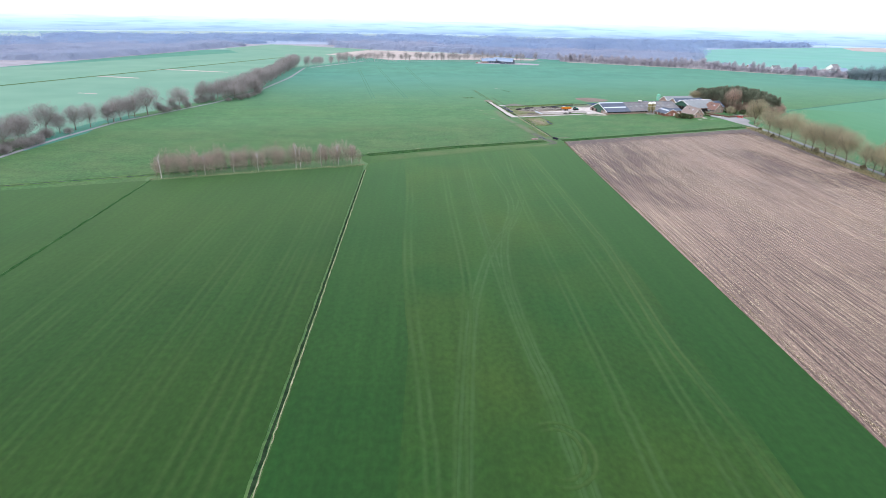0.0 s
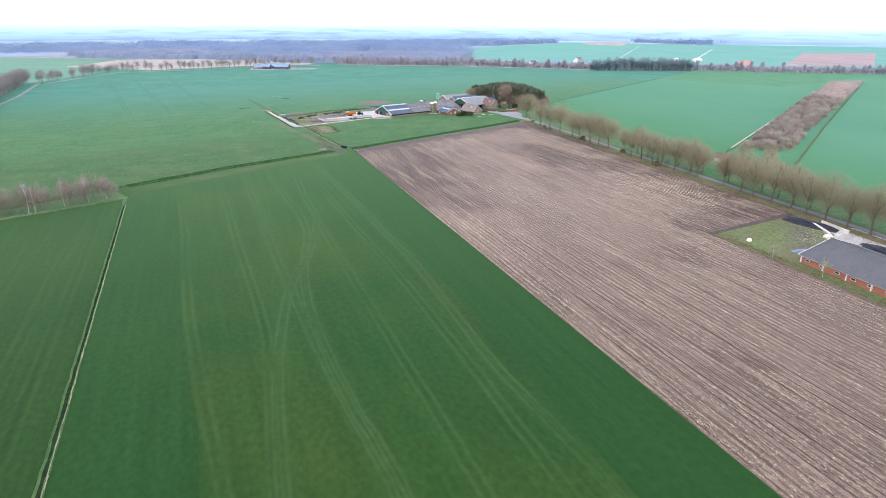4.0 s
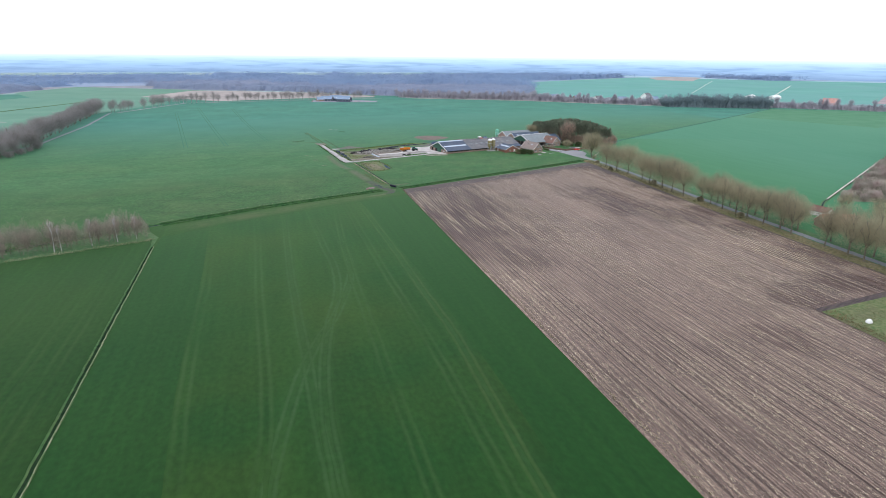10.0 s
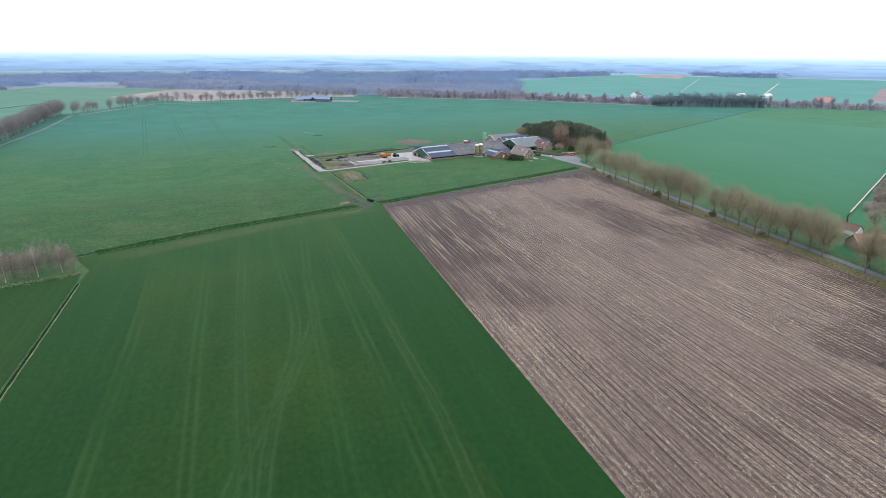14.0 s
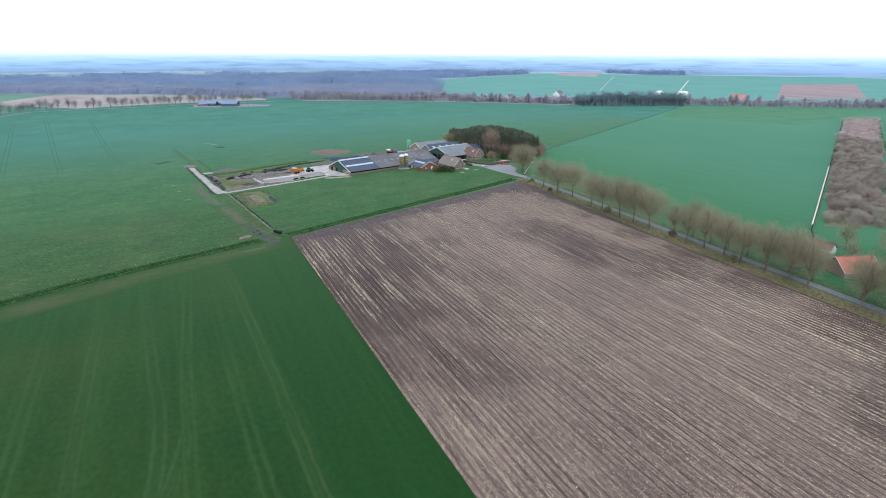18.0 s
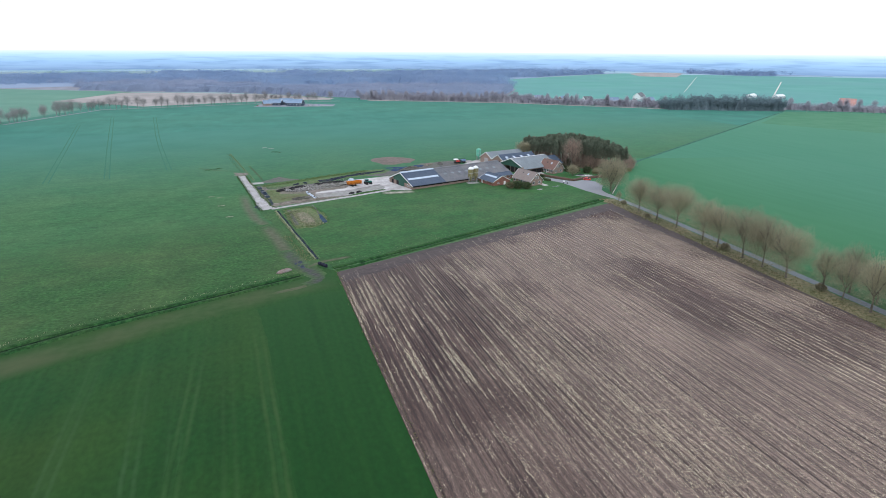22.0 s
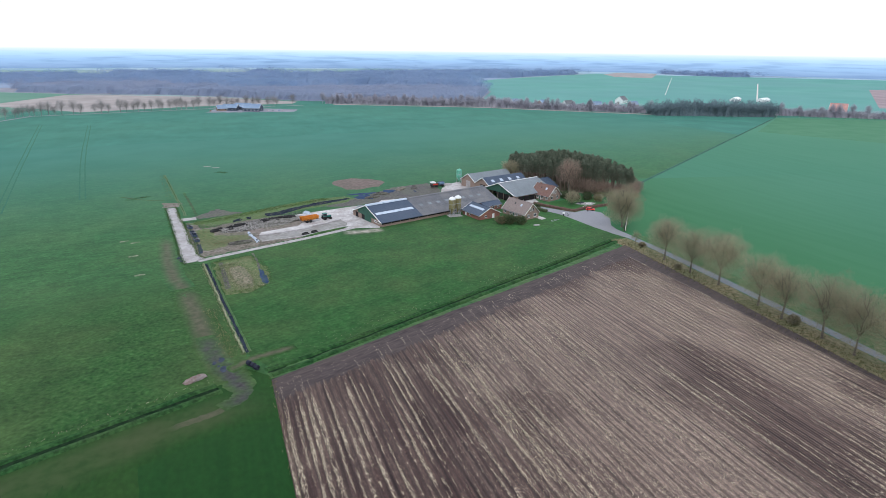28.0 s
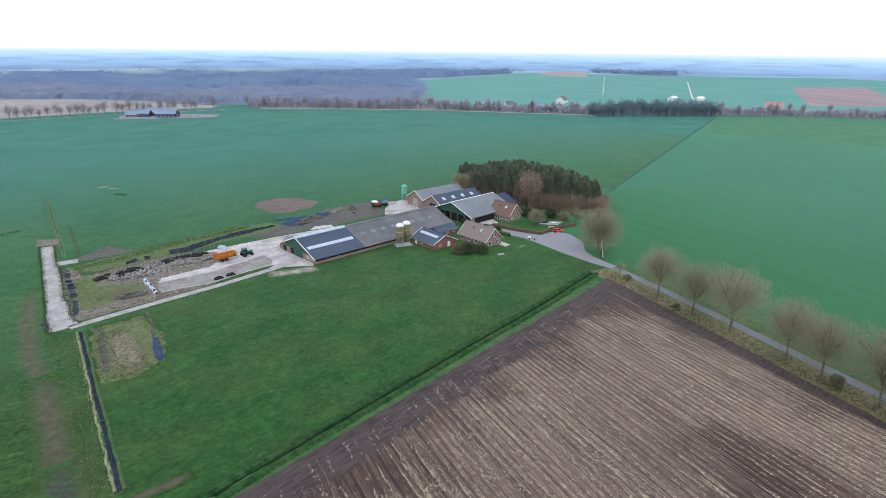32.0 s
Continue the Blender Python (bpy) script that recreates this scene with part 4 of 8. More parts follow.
    me.vertices.foreach_set("co", tri.astype(np.float32).ravel())
    me.loops.add(3 * k)
    me.loops.foreach_set("vertex_index", np.arange(3 * k, dtype=np.int32))
    me.polygons.add(k)
    me.polygons.foreach_set("loop_start", np.arange(0, 3 * k, 3, dtype=np.int32))
    me.update(calc_edges=True)
    me.materials.append(STRAW)
    return tagged(new("straw", me), "broken pale straw strewn along the furrows", "straw", kind="stuff")


straw()
sheet("ploughed_headland", [(70.9, 356.2), (204.5, 413.6), (210.5, 416.5), (209.5, 360), (206.8, 300), (206.6, 180), (159.4, 172), (158.4, 100), (158.6, -200), (86, -200)], 0.095, BARESOIL, "dark bare soil round the ploughed field", "soil")

# growing haze laid on the ground as a colour blend
profile("grass_border", [(-260, 500), (520, 600)], [(88, 0.015), (-210, 0.015)], HAZEGRASS, None, 20, uv=True)
tagged(bpy.data.objects["grass_border"], "grassland colour blending into the haze tinted far field", "grass", kind="structure")
profile("plough_verge", [(70.6, 357.8), (123, 379.4), (205, 415)], [(-1.6, 0.05), (0, 0.12), (1.6, 0.05)], BANK, None, 1.5, 0.5)
tagged(bpy.data.objects["plough_verge"], "yellowish grass strip beside the plough", "verge", kind="structure")

# lane, verge and yard
LANE = curve([(211.5, -120), (213.5, 60), (215, 160), (215.6, 210), (216.5, 250), (217.0, 290), (218.4, 343), (219.5, 400), (219.0, 424)], 6)
profile("lane", LANE, [(-1.7, 0.06), (-1.2, 0.1), (1.2, 0.1), (1.7, 0.06)], LANEASPHALT, None, 6, 0.05)
tagged(bpy.data.objects["lane"], "narrow grey asphalt lane beside the bare trees", "road", kind="structure")
for nm, a, b, m, lb in (("verge_west", -10.5, -2.0, VERGE, "dry yellowish grass verge with tree trunks"), ("verge_east", 2.0, 7.0, BANK, "dark green grass verge beside the lane")):
    s = [(a, 0.03), (a * 0.7 + b * 0.3, 0.09), (a * 0.3 + b * 0.7, 0.1), (b, 0.05)]
    profile(nm, LANE, s, m, None, 5, 0.35, seed=len(nm))
    tagged(bpy.data.objects[nm], lb, "verge", kind="structure")
tagged(tufts("verge_tufts", LANE[8:], 4.5, 6000, 0.5, 0.16, VERGE, None, 8, -7.5), "dry tufts of grass along the verge", "grass", kind="stuff")
sheet("driveway", [(217.2, 424), (215.0, 430.5), (212.4, 442.5), (210.6, 456), (209, 465), (203, 478), (200, 492), (203.5, 493), (207, 481), (213.5, 471), (217.5, 466), (226, 468.4), (229.5, 462), (227.8, 452), (221.4, 442), (220.2, 436), (220.8, 424)], 0.09, ASPHALT, "grey paved yard and drive between the houses", "driveway")
sheet("house_court", [(197, 491), (201, 498), (212, 496), (211, 489), (204, 488)], 0.07, SLAB, "pale paved court in front of the open shed", "court")
sheet("garden", [(212, 478), (218.6, 467.6), (238, 471.5), (246, 490), (228, 500), (226, 489), (215, 487)], 0.06, LAWN, "green garden lawn inside a brown hedge", "lawn")
sheet("house_lawn", [(176, 449), (198, 446), (214, 436), (212, 458), (203, 472), (198, 474), (198, 462), (189, 460), (178, 462)], 0.05, LAWN, "green mown lawn beside the farmhouse", "lawn")


def wander(pts, step, amount, seed):
    """The line pts with small bends."""
    return [(x + sx * amount * noise.noise((i * 0.5, seed, 0.3)), y + sy * amount * noise.noise((i * 0.5, seed, 0.3))) for i, (x, y, sx, sy) in enumerate(along(pts, step))]


# ---------------------------------------------------------------- ditches and banks
def ditch(name, pts, water, bank, label, reed=0.0, height=0.28, seed=1, reed_side=1, mat_bank=None, level=0.055, wet=None):
    ob = thing(name, label, "ditch", kind="structure")
    mb = mat_bank or BANK
    profile("water", pts, [(-water, level), (water, level)], wet or WATER, ob, 4, 0.05, seed=seed)
    profile("bank", pts, [(-water - bank, 0.03), (-water - bank * 0.6, height), (-water - 0.3, height * 0.9), (-water + 0.15, 0.05)], mb, ob, 3, 0.1, seed=seed + 1, rise=0.08)
    profile("bank", pts, [(water - 0.15, 0.05), (water + 0.3, height * 0.9), (water + bank * 0.6, height), (water + bank, 0.03)], mb, ob, 3, 0.1, seed=seed + 2, rise=0.08)
    if reed:
        length = sum(math.dist(a, b) for a, b in zip(pts, pts[1:]))
        tagged(tufts("reed", pts, reed, int(length * 18), 0.35, 0.09, REED, ob, seed + 3, reed_side * (water + 0.5)), "pale dry reed")
    return ob


ditch("ditch_1", [(-24, -200), (-28.8, 70.5), (-38, 277)], 0.42, 0.4, "narrow straight dark ditch edged with pale reed", 0, 0.18, 1, 1, None, 0.055, DARKDITCH)
profile("reed_edge", [(-24, -200), (-28.8, 70.5), (-38, 277)], [(0.46, 0.1), (0.58, 0.28), (0.72, 0.1)], REED, None, 1.5, 0.09, seed=3)
tagged(bpy.data.objects["reed_edge"], "thin pale reed along the ditch", "reed", kind="structure")
ditch("ditch_2", [(-127.5, 253), (-121.4, 149.5), (-112, -120)], 0.16, 0.3, "shallow field drain", 0, 0.1, 5, 1, GREENDITCH, 0.055, GREENDITCH)
# the wide dark bed paints the shaded side of the bank
ditch("ditch_3", [(-40.7, 308.8), (1.6, 331.5), (59.4, 356)], 0.8, 1.8, "grassy ditch between cereal and pasture", 0, 0.5, 9, -1, DITCHBANK, 0.055, DARKDITCH)
ditch("ditch_4", [(-330, 190), (-182.8, 236.4), (-130.7, 259.5), (-84, 286), (-40.7, 308.8)], 0.8, 1.3, "dark ditch behind the birch thicket", 0, 0.35, 13)
ditch("ditch_5", [(70.5, 359.6), (77, 361.9), (110, 377), (143, 392), (175, 406), (209, 422.5)], 0.55, 2.0, "green banked ditch between meadow and plough", 0, 0.5, 17, 1, DITCHBANK, 0.055, DARKDITCH)
ditch("ditch_6", [(54.9, 443), (60.5, 407), (66.2, 371.5)], 0.55, 0.5, "straight dark water ditch with pale reed", 0.8, 0.25, 21, 1)
profile("reed_edge", [(54.9, 443), (60.5, 407), (66.2, 371.5)], [(0.6, 0.1), (0.85, 0.34), (1.15, 0.1)], REED, None, 1.5, 0.14, seed=4)
tagged(bpy.data.objects["reed_edge.001"], "thin pale reed along the water ditch", "reed", kind="structure")
ditch("ditch_7", [(252, 474), (264, 488), (276.4, 499), (292.7, 514.6), (460, 628), (673.8, 772.2)], 0.3, 0.7, "long dark ditch running across the far cereal", 0, 0.3, 25, 1, mat("dark_ditch_bank", (0.040, 0.130, 0.085), (0.062, 0.165, 0.105), 0.3, bump=0))
# pale water colour holds the sky's reflection
profile("ditch_water_bright", [(262, 486), (268, 491), (280, 503)], [(-0.4, 0.36), (0.4, 0.36)], mat("still_water", (0.35, 0.42, 0.45), (0.45, 0.52, 0.55), 0.2, rough=0.1, bump=0), None, 3)
tagged(bpy.data.objects["ditch_water_bright"], "bright stretch of still water in the ditch", "water", kind="structure")
ditch("ditch_11", [(280.4, 506), (262, 484), (243, 460), (221.5, 432.4)], 0.3, 0.5, "narrow pale edged drain beside the drive", 0, 0.25, 41)
profile("drain_edge", [(280.2, 505.6), (262.2, 483.6), (243.2, 459.6), (222, 432.6)], [(-0.16, 0.3), (0.16, 0.3)], CREAM, None, 4)
tagged(bpy.data.objects["drain_edge"], "pale concrete edge of the drain", "edging", kind="structure")
ditch("ditch_8", [(248, 262), (273.5, 284.3), (450, 400), (696, 562)], 0.4, 0.6, "straight ditch along the young plantation", 0, 0.25, 29)
profile("plank_path", [(281, 289.5), (300, 302), (420, 381)], [(-0.3, 0.3), (0.3, 0.3)], CREAM, None, 6)
tagged(bpy.data.objects["plank_path"], "pale concrete edge along the plantation ditch", "path", kind="structure")
ditch("ditch_9", [(281, 245.5), (420, 340), (540, 420), (760, 566)], 0.25, 0.6, "reedy ditch east of the plantation", 0.25, 0.3, 33, 1)
ditch("ditch_10", [(-416, 569.8), (-340, 800), (-269, 1020)], 0.8, 1.5, "far dark ditch across pale grassland", 0, 0.3, 37)

# tractor lines and wear
WEAR = thing("tractor_lines", "pale tractor lines worn into the cereal", "track", kind="structure")
for k, pts in enumerate([
        [(8.3, 327), (10, 298), (11.6, 245), (13.5, 205), (15.2, 178), (16.8, 150), (18.6, 128), (20.8, 107), (22.4, 88), (24, 40), (25, -150)], [(27, 330), (29, 292), (31.5, 260), (31.5, 236), (27.5, 214), (23, 198), (18.9, 187), (14.4, 172), (10.7, 153), (8.2, 136), (6.6, 118), (5.6, 100), (3, 40), (0, -150)],
        [(43.5, 336), (46, 312), (48, 280), (50, 245), (51.4, 213), (53, 186), (53, 165), (52.5, 139), (52.4, 120), (53.4, 104), (54.5, 88), (55, 40), (56, -150)], [(-2.5, 316), (-0.6, 285), (1.3, 245), (3.3, 210), (5.4, 180), (6.8, 152), (6, 130), (4.8, 108), (4, 90), (3, 30), (2, -150)],
        [(19.5, 326), (22, 292), (24.4, 262), (26.4, 238), (25.5, 216), (21, 190), (18.5, 160), (20, 120), (24, 70), (27, -150)], [(37.5, 333), (40.2, 275), (42, 240), (44, 208), (46.3, 165), (47, 135), (47.6, 100), (48, 40), (49, -150)],
        [(-18.6, 300), (-14, 236), (-11.4, 180), (-8.7, 147), (-6, 122), (-3, 96), (0, 50), (4, -150)], [(33, 338), (32, 290), (31.5, 240), (33, 170), (35, 100), (38, -60)]]):
    line = curve(pts, 8)
    if k in (0, 1, 2, 4):
        profile("worn_band", line, [(-3.4, 0.0315), (0, 0.036 + 0.0006 * k), (3.4, 0.0315)], TRACK_BAND, WEAR, 6, 0.2, uv=True, seed=k + 20)
    for side in (-1.0, 1.0):
        profile("wheel_line", line, [(side - 0.8, 0.032), (side, 0.042 + 0.003 * k), (side + 0.8, 0.032)], TRACK_D if k == 2 else TRACK_X if k in (0, 1, 4) else TRACK, WEAR, 6, 0.1, uv=True, seed=k)
loop = [(20.5 + math.cos(a) * 5.2, 82 + math.sin(a) * 7.2) for a in np.linspace(2.3, -2.0, 24)]
for side in (-0.9, 0.9):
    profile("wheel_line", loop, [(side - 0.7, 0.032), (side, 0.075), (side + 0.7, 0.032)], TRACK_D, WEAR, 2, 0.05, uv=True, seed=77)
for k, d in enumerate((8, 14, 25, 31, 43, 49, 61, 68)):
    line = curve([(-36 - d, 262 - d * 0.42), (-31.5 - d, 140), (-26.5 - d, 20), (-20 - d, -150)], 6)
    for side in (-1.15, 1.15):
        profile("wheel_line", line, [(side - 0.9, 0.032), (side, 0.044), (side + 0.9, 0.032)], TRACK_W, WEAR, 8, 0.1, uv=True, seed=k + 30)
for k, pts in enumerate([[(-116, 821), (-86, 657), (-64, 535)], [(-101, 893), (-61, 677), (-35, 540)], [(-58, 880), (-30, 700), (-5, 560)]]):
    for side in (-1.3, 1.3):
        profile("wheel_line", curve(pts, 8), [(side - 0.35, 0.017), (side, 0.03), (side + 0.35, 0.017)], TRACK_FAR, WEAR, 12, 0.1, uv=True, seed=k + 50)
profile("track_wear", curve([(38.5, 482), (40.5, 466), (41.5, 456), (43, 444), (45, 433), (48, 423), (50, 414)], 8), [(-3.8, 0.034), (0, 0.097), (3.8, 0.034)], FADEDMUD_N, None, 3, 0.15, uv=True)
tagged(bpy.data.objects["track_wear"], "worn muddy end of the track by the pad", "track", kind="structure")
profile("track_mud", curve([(48.5, 421), (51, 410), (54.7, 391), (57, 378), (59.7, 367.6), (61.7, 361.7), (62.8, 358.5)], 8), [(-4.4, 0.034), (0, 0.1), (4.4, 0.034)], FADEDMUD, None, 3, 0.15, uv=True)
profile("field_mud", curve([(61.5, 362), (64.3, 355.5), (63.8, 350), (60, 347), (54, 344.5), (50, 343)], 8), [(-2.8, 0.04), (0, 0.104), (2.8, 0.04)], FIELDMUD, None, 3, 0.15, uv=True)
tagged(bpy.data.objects["field_mud"], "muddy turning track at the field's end", "track", kind="structure")
tagged(bpy.data.objects["track_mud"], "muddy brown farm track across the grass", "track", kind="structure")
for k, pts in enumerate([[(41.3, 561.4), (44.8, 541.3), (47.5, 525), (49.1, 513)], [(49.2, 511.9), (53.2, 512.5), (56.3, 519.8)], [(51.6, 508.5), (55.8, 511.3), (58.2, 521.6)], [(44.5, 470), (45.5, 455), (46, 448)], [(43, 466), (44, 450), (46, 446)], [(12, 560), (22, 551), (34, 545)]]):
    profile("rut", curve(pts, 5), [(-0.7, 0.034), (0, 0.05 + 0.004 * k), (0.7, 0.034)], FADEDRUT, WEAR, 2, 0.15, uv=True, seed=90 + k)
profile("dense_end", [(46, 335), (72.6, 338.5)], [(7, 0.037), (-7, 0.037)], DENSEEND, None, 5, uv=True)
tagged(bpy.data.objects["dense_end"], "dense cereal thinning out towards the headland", "field", kind="structure")
profile("headland", [(-42, 297), (2, 321), (40, 339), (58, 346.5), (74, 349.2)], [(-8, 0.036), (-6, 0.07), (0, 0.086), (8, 0.04)], HEADLAND, None, 5, 0.2, uv=True, seed=4)
tagged(bpy.data.objects["headland"], "thin worn olive grass along the field's end", "headland", kind="structure")
profile("mud_gateway", curve([(55.8, 384), (57.3, 376), (59.7, 367.6), (61.7, 361.7), (64.3, 355.5), (63.8, 350.5), (60, 347.4)], 6), [(-3.4, 0.04), (0, 0.13), (3.4, 0.04)], CHURNED, None, 2, 0.3, uv=True, seed=8)
tagged(bpy.data.objects["mud_gateway"], "dark churned mud in the field gateway", "mud", kind="structure")
profile("gateway_wear", curve([(61.7, 363), (65.5, 366.5), (71, 369), (78, 371)], 6), [(-1.6, 0.115), (0, 0.12), (1.6, 0.115)], FADEDMUD, None, 2, 0.3, uv=True, seed=9)
tagged(bpy.data.objects["gateway_wear"], "worn muddy spur into the meadow", "track", kind="structure")
for k, (x, y, r) in enumerate([(58.4, 368.2, 0.55), (60.0, 369.4, 0.8), (60.4, 364.6, 0.9), (59.4, 366.2, 0.35), (45.6, 452.5, 1.1), (46.6, 448.8, 0.8), (128.4, 526, 2.2), (131.5, 527.5, 1.6), (143, 533, 2.2), (146.5, 534.5, 1.3), (158, 530, 0.9)]):
    bm = bmesh.new()
    bm.faces.new([bm.verts.new((x + math.cos(a) * r * random.uniform(0.6, 1.1), y + math.sin(a) * r * 1.8 * random.uniform(0.7, 1.1), 0.14)) for a in np.linspace(0, 5.9, 14)])
    tagged(part(f"puddle_{k + 1}", bm, PONDBLUE if k > 5 else PUDDLE), "dark puddle in the mud", "puddle", kind="structure")
tagged(tufts("bank_stalks", [(72, 362), (110, 379), (143, 394), (209, 424)], 3.0, 330, 0.25, 0.1, REED, None, 61, -3.4), "pale dry stalks on the meadow's bank", "grass", kind="stuff")
tagged(tufts("bank_stalks", [(-40, 312), (1.6, 334.5), (58, 358)], 1.2, 260, 0.3, 0.12, REED, None, 62, -1.8), "pale dry stalks on the pasture's bank", "grass", kind="stuff")
# concrete pad and strips
sheet("concrete_pad", [(35.4, 528.5), (39.6, 528.8), (41.2, 517), (42.6, 507), (44.8, 497), (46.6, 484), (48.6, 469), (49.9, 466), (51.9, 453.4), (54.4, 448.9), (51, 446.6), (47.6, 445.6), (45.6, 457), (44.1, 468.6), (40.6, 493), (37.6, 514)], 0.12, CONCRETE, "pale grey concrete storage pad", "pad", 0.1)
sheet("concrete_spur", [(42.6, 508), (43.6, 503.6), (49.6, 504.6), (49.2, 508.8)], 0.115, CONCRETE, "pale grey concrete spur of the pad", "pad", 0.1)
profile("concrete_strip", [(52, 447), (70.7, 454.6), (92, 462.6), (113, 471.8)], [(-1.3, 0.05), (-1.2, 0.12), (1.2, 0.12), (1.3, 0.05)], CONCRETE, None, 5, 0.06)
tagged(bpy.data.objects["concrete_strip"], "narrow pale concrete strip beside the meadow", "path", kind="structure")
sheet("farm_yard", [(90, 479.5), (101, 482.5), (108, 472.5), (123.5, 468.2), (124.4, 469.5), (118.6, 494), (150, 507), (146, 512), (118, 507), (92, 500), (88, 496), (97, 493)], 0.1, YARD, "pale dusty concrete yard at the barn gable", "yard")
sheet("yard_back", [(170, 521.5), (187, 518), (192, 539), (188, 545), (180, 540), (173.5, 531)], 0.1, YARD, "pale concrete yard at the twin gables", "yard")
sheet("yard_wedge", [(133, 511), (136, 515.6), (143, 515.6), (143.5, 512)], 0.09, SLAB, "pale concrete wedge beside the barn", "slab")
sheet("clamp_floor", [(74.3, 471.3), (91.2, 475), (110, 485.4), (112, 480), (110.5, 474.9), (91.5, 466), (75.9, 463), (74.3, 466)], 0.114, mat("stained_slab", (0.22, 0.215, 0.20), (0.33, 0.32, 0.30), 0.7, (0.17, 0.155, 0.135), 0.2, 0.6, bump=0.15), "stained grey floor of the empty silage clamp", "slab")
profile("clamp_kerb", [(74.4, 471.6), (91.2, 475.4), (110, 485.8)], [(-0.55, 0.08), (-0.5, 0.4), (0.5, 0.4), (0.55, 0.08)], CONCRETE, None, 3, 0.06)
tagged(bpy.data.objects["clamp_kerb"], "pale concrete kerb above the silage clamp", "kerb", kind="structure")
profile("clamp_kerb_low", [(75, 463.2), (91.4, 465.8), (110.4, 474.8)], [(-0.3, 0.08), (-0.25, 0.35), (0.25, 0.35), (0.3, 0.08)], CONCRETE, None, 3, 0.06)
tagged(bpy.data.objects["clamp_kerb_low"], "thin pale concrete kerb below the silage clamp", "kerb", kind="structure")
sheet("clamp_floor_upper", [(74.5, 473), (75.5, 476.5), (92, 482), (100, 490), (110, 488.5), (109.5, 486.6), (91, 476.6)], 0.095, SLAB, "pale dusty track between silage heap and clamp", "slab")
sheet("clamp_ground", ragged([(52, 450), (113, 472.5), (100, 500), (46, 500), (45, 492)], 1.5, 0.7), 0.05, EARTH, "brown trampled ground between the clamps", "ground")
sheet("clamp_grass", ragged([(47, 503), (69.5, 511), (90, 519), (110, 526), (112, 522), (92, 514), (79, 507), (67, 498), (57, 490.4), (52, 488.7), (50.4, 497)], 1.5, 0.7), 0.075, ROUGHGRASS, "rough green grass behind the clamps", "grass")
sheet("clamp_weeds", ragged([(52.2, 468), (51, 477), (50, 486), (53, 489), (57.5, 487), (56.5, 477.5), (70, 474.3), (70.6, 469), (63.4, 463.2), (55.3, 458), (53.4, 459)], 1.5, 0.7), 0.075, WEEDS, "rough olive weeds inside the clamp ground", "weeds")
sheet("earth_strip", ragged([(98, 513), (112, 516), (136, 531), (149, 542), (171, 547), (173, 531), (170, 522), (143, 514), (118, 508)], 1.5, 0.7), 0.06, MUD, "churned brown earth along the barn", "earth")
bm = bmesh.new()
rings = []
for q, z in ((1.0, 0.03), (0.8, 0.22), (0.5, 0.42), (0.2, 0.5)):
    rings.append([bm.verts.new((132 + math.cos(a) * 13.5 * q * (1 + 0.08 * math.sin(3 * a) + 0.3 * noise.noise((math.cos(a) * 1.6, math.sin(a) * 1.6, 4))), 557 + math.sin(a) * 15 * q * (1 + 0.35 * noise.noise((math.cos(a) * 1.9, math.sin(a) * 1.9, 9))), z)) for a in np.linspace(0, 6.2832, 29)[:-1]])
for a, b in zip(rings, rings[1:]):
    for i in range(28):
        bm.faces.new((a[i], a[(i + 1) % 28], b[(i + 1) % 28], b[i]))
bm.faces.new(rings[-1])
tagged(part("earth_mound", bm, mat("mound_soil", (0.125, 0.094, 0.080), (0.180, 0.140, 0.120), 0.6, (0.10, 0.085, 0.065), 0.1, 0.5, bump=0.3)), "low round mound of bare brown earth", "mound", kind="structure")
SLURRY = [[(78.7, 506.1), (84.3, 507.4), (91, 512.5), (96.3, 515.2), (105.2, 520.7), (113, 522.6), (120.4, 525), (121.6, 522.8), (113, 518.6), (104.4, 514.5), (96.9, 511.6), (89.7, 505.1), (84.6, 501.4), (78.9, 501.4)],
          [(70.4, 502.5), (72.3, 502.8), (72.6, 498.6), (70.7, 498.3)], [(64.7, 499.2), (68.1, 501.1), (68.6, 497.5), (65.1, 495.7)],
          [(123.9, 526.5), (130.7, 527.7), (134.3, 521.9), (132, 519.1), (125.2, 521.2)], [(121.9, 532.9), (137.2, 534.1), (137, 529.7), (123, 530.1)], [(143.1, 536.9), (148.6, 534.5), (145.7, 530.4), (141.1, 530.7)]]
for nm, pts, seed in (("pad_grass", [(39.6, 528.8), (41.2, 517), (42.6, 507), (44.8, 497), (46.6, 484), (48.6, 469), (49.9, 466), (51.9, 453.4), (54.4, 448.9)], 61), ("pad_weeds", [(35.4, 528.5), (37.6, 514), (40.6, 493), (44.1, 468.6), (45.6, 457), (47.6, 445.6)], 62)):
    tagged(tufts(nm, pts, 0.9, 1500, 0.4, 0.14, LUSH if seed == 61 else BANK, None, seed), "ragged grass growing over the edge of the pad", "grass", kind="stuff")
sheet("slurry_bank", ragged([(46.5, 498), (49, 500.5), (54.3, 503.8), (61.7, 507), (70.8, 510.9), (77.6, 514.3), (84.9, 518), (95.7, 523.4), (106.1, 527.3), (120, 529), (124, 523), (118, 516.5), (108, 512.5), (96, 508), (84, 500), (73.3, 497.4), (65.6, 495.4), (60.8, 493.6), (55, 491.6)], 1.5, 0.6), 0.088, LUSH, "lush green bank along the slurry pools", "grass")
for k, pts in enumerate(SLURRY):
    sheet(f"slurry_pool_{k + 1}", ragged(pts, 1.3, 0.35, 60 + k), 0.12, WATER if k < 3 else PONDBLUE, "dark slurry pool behind the clamps", "pool")
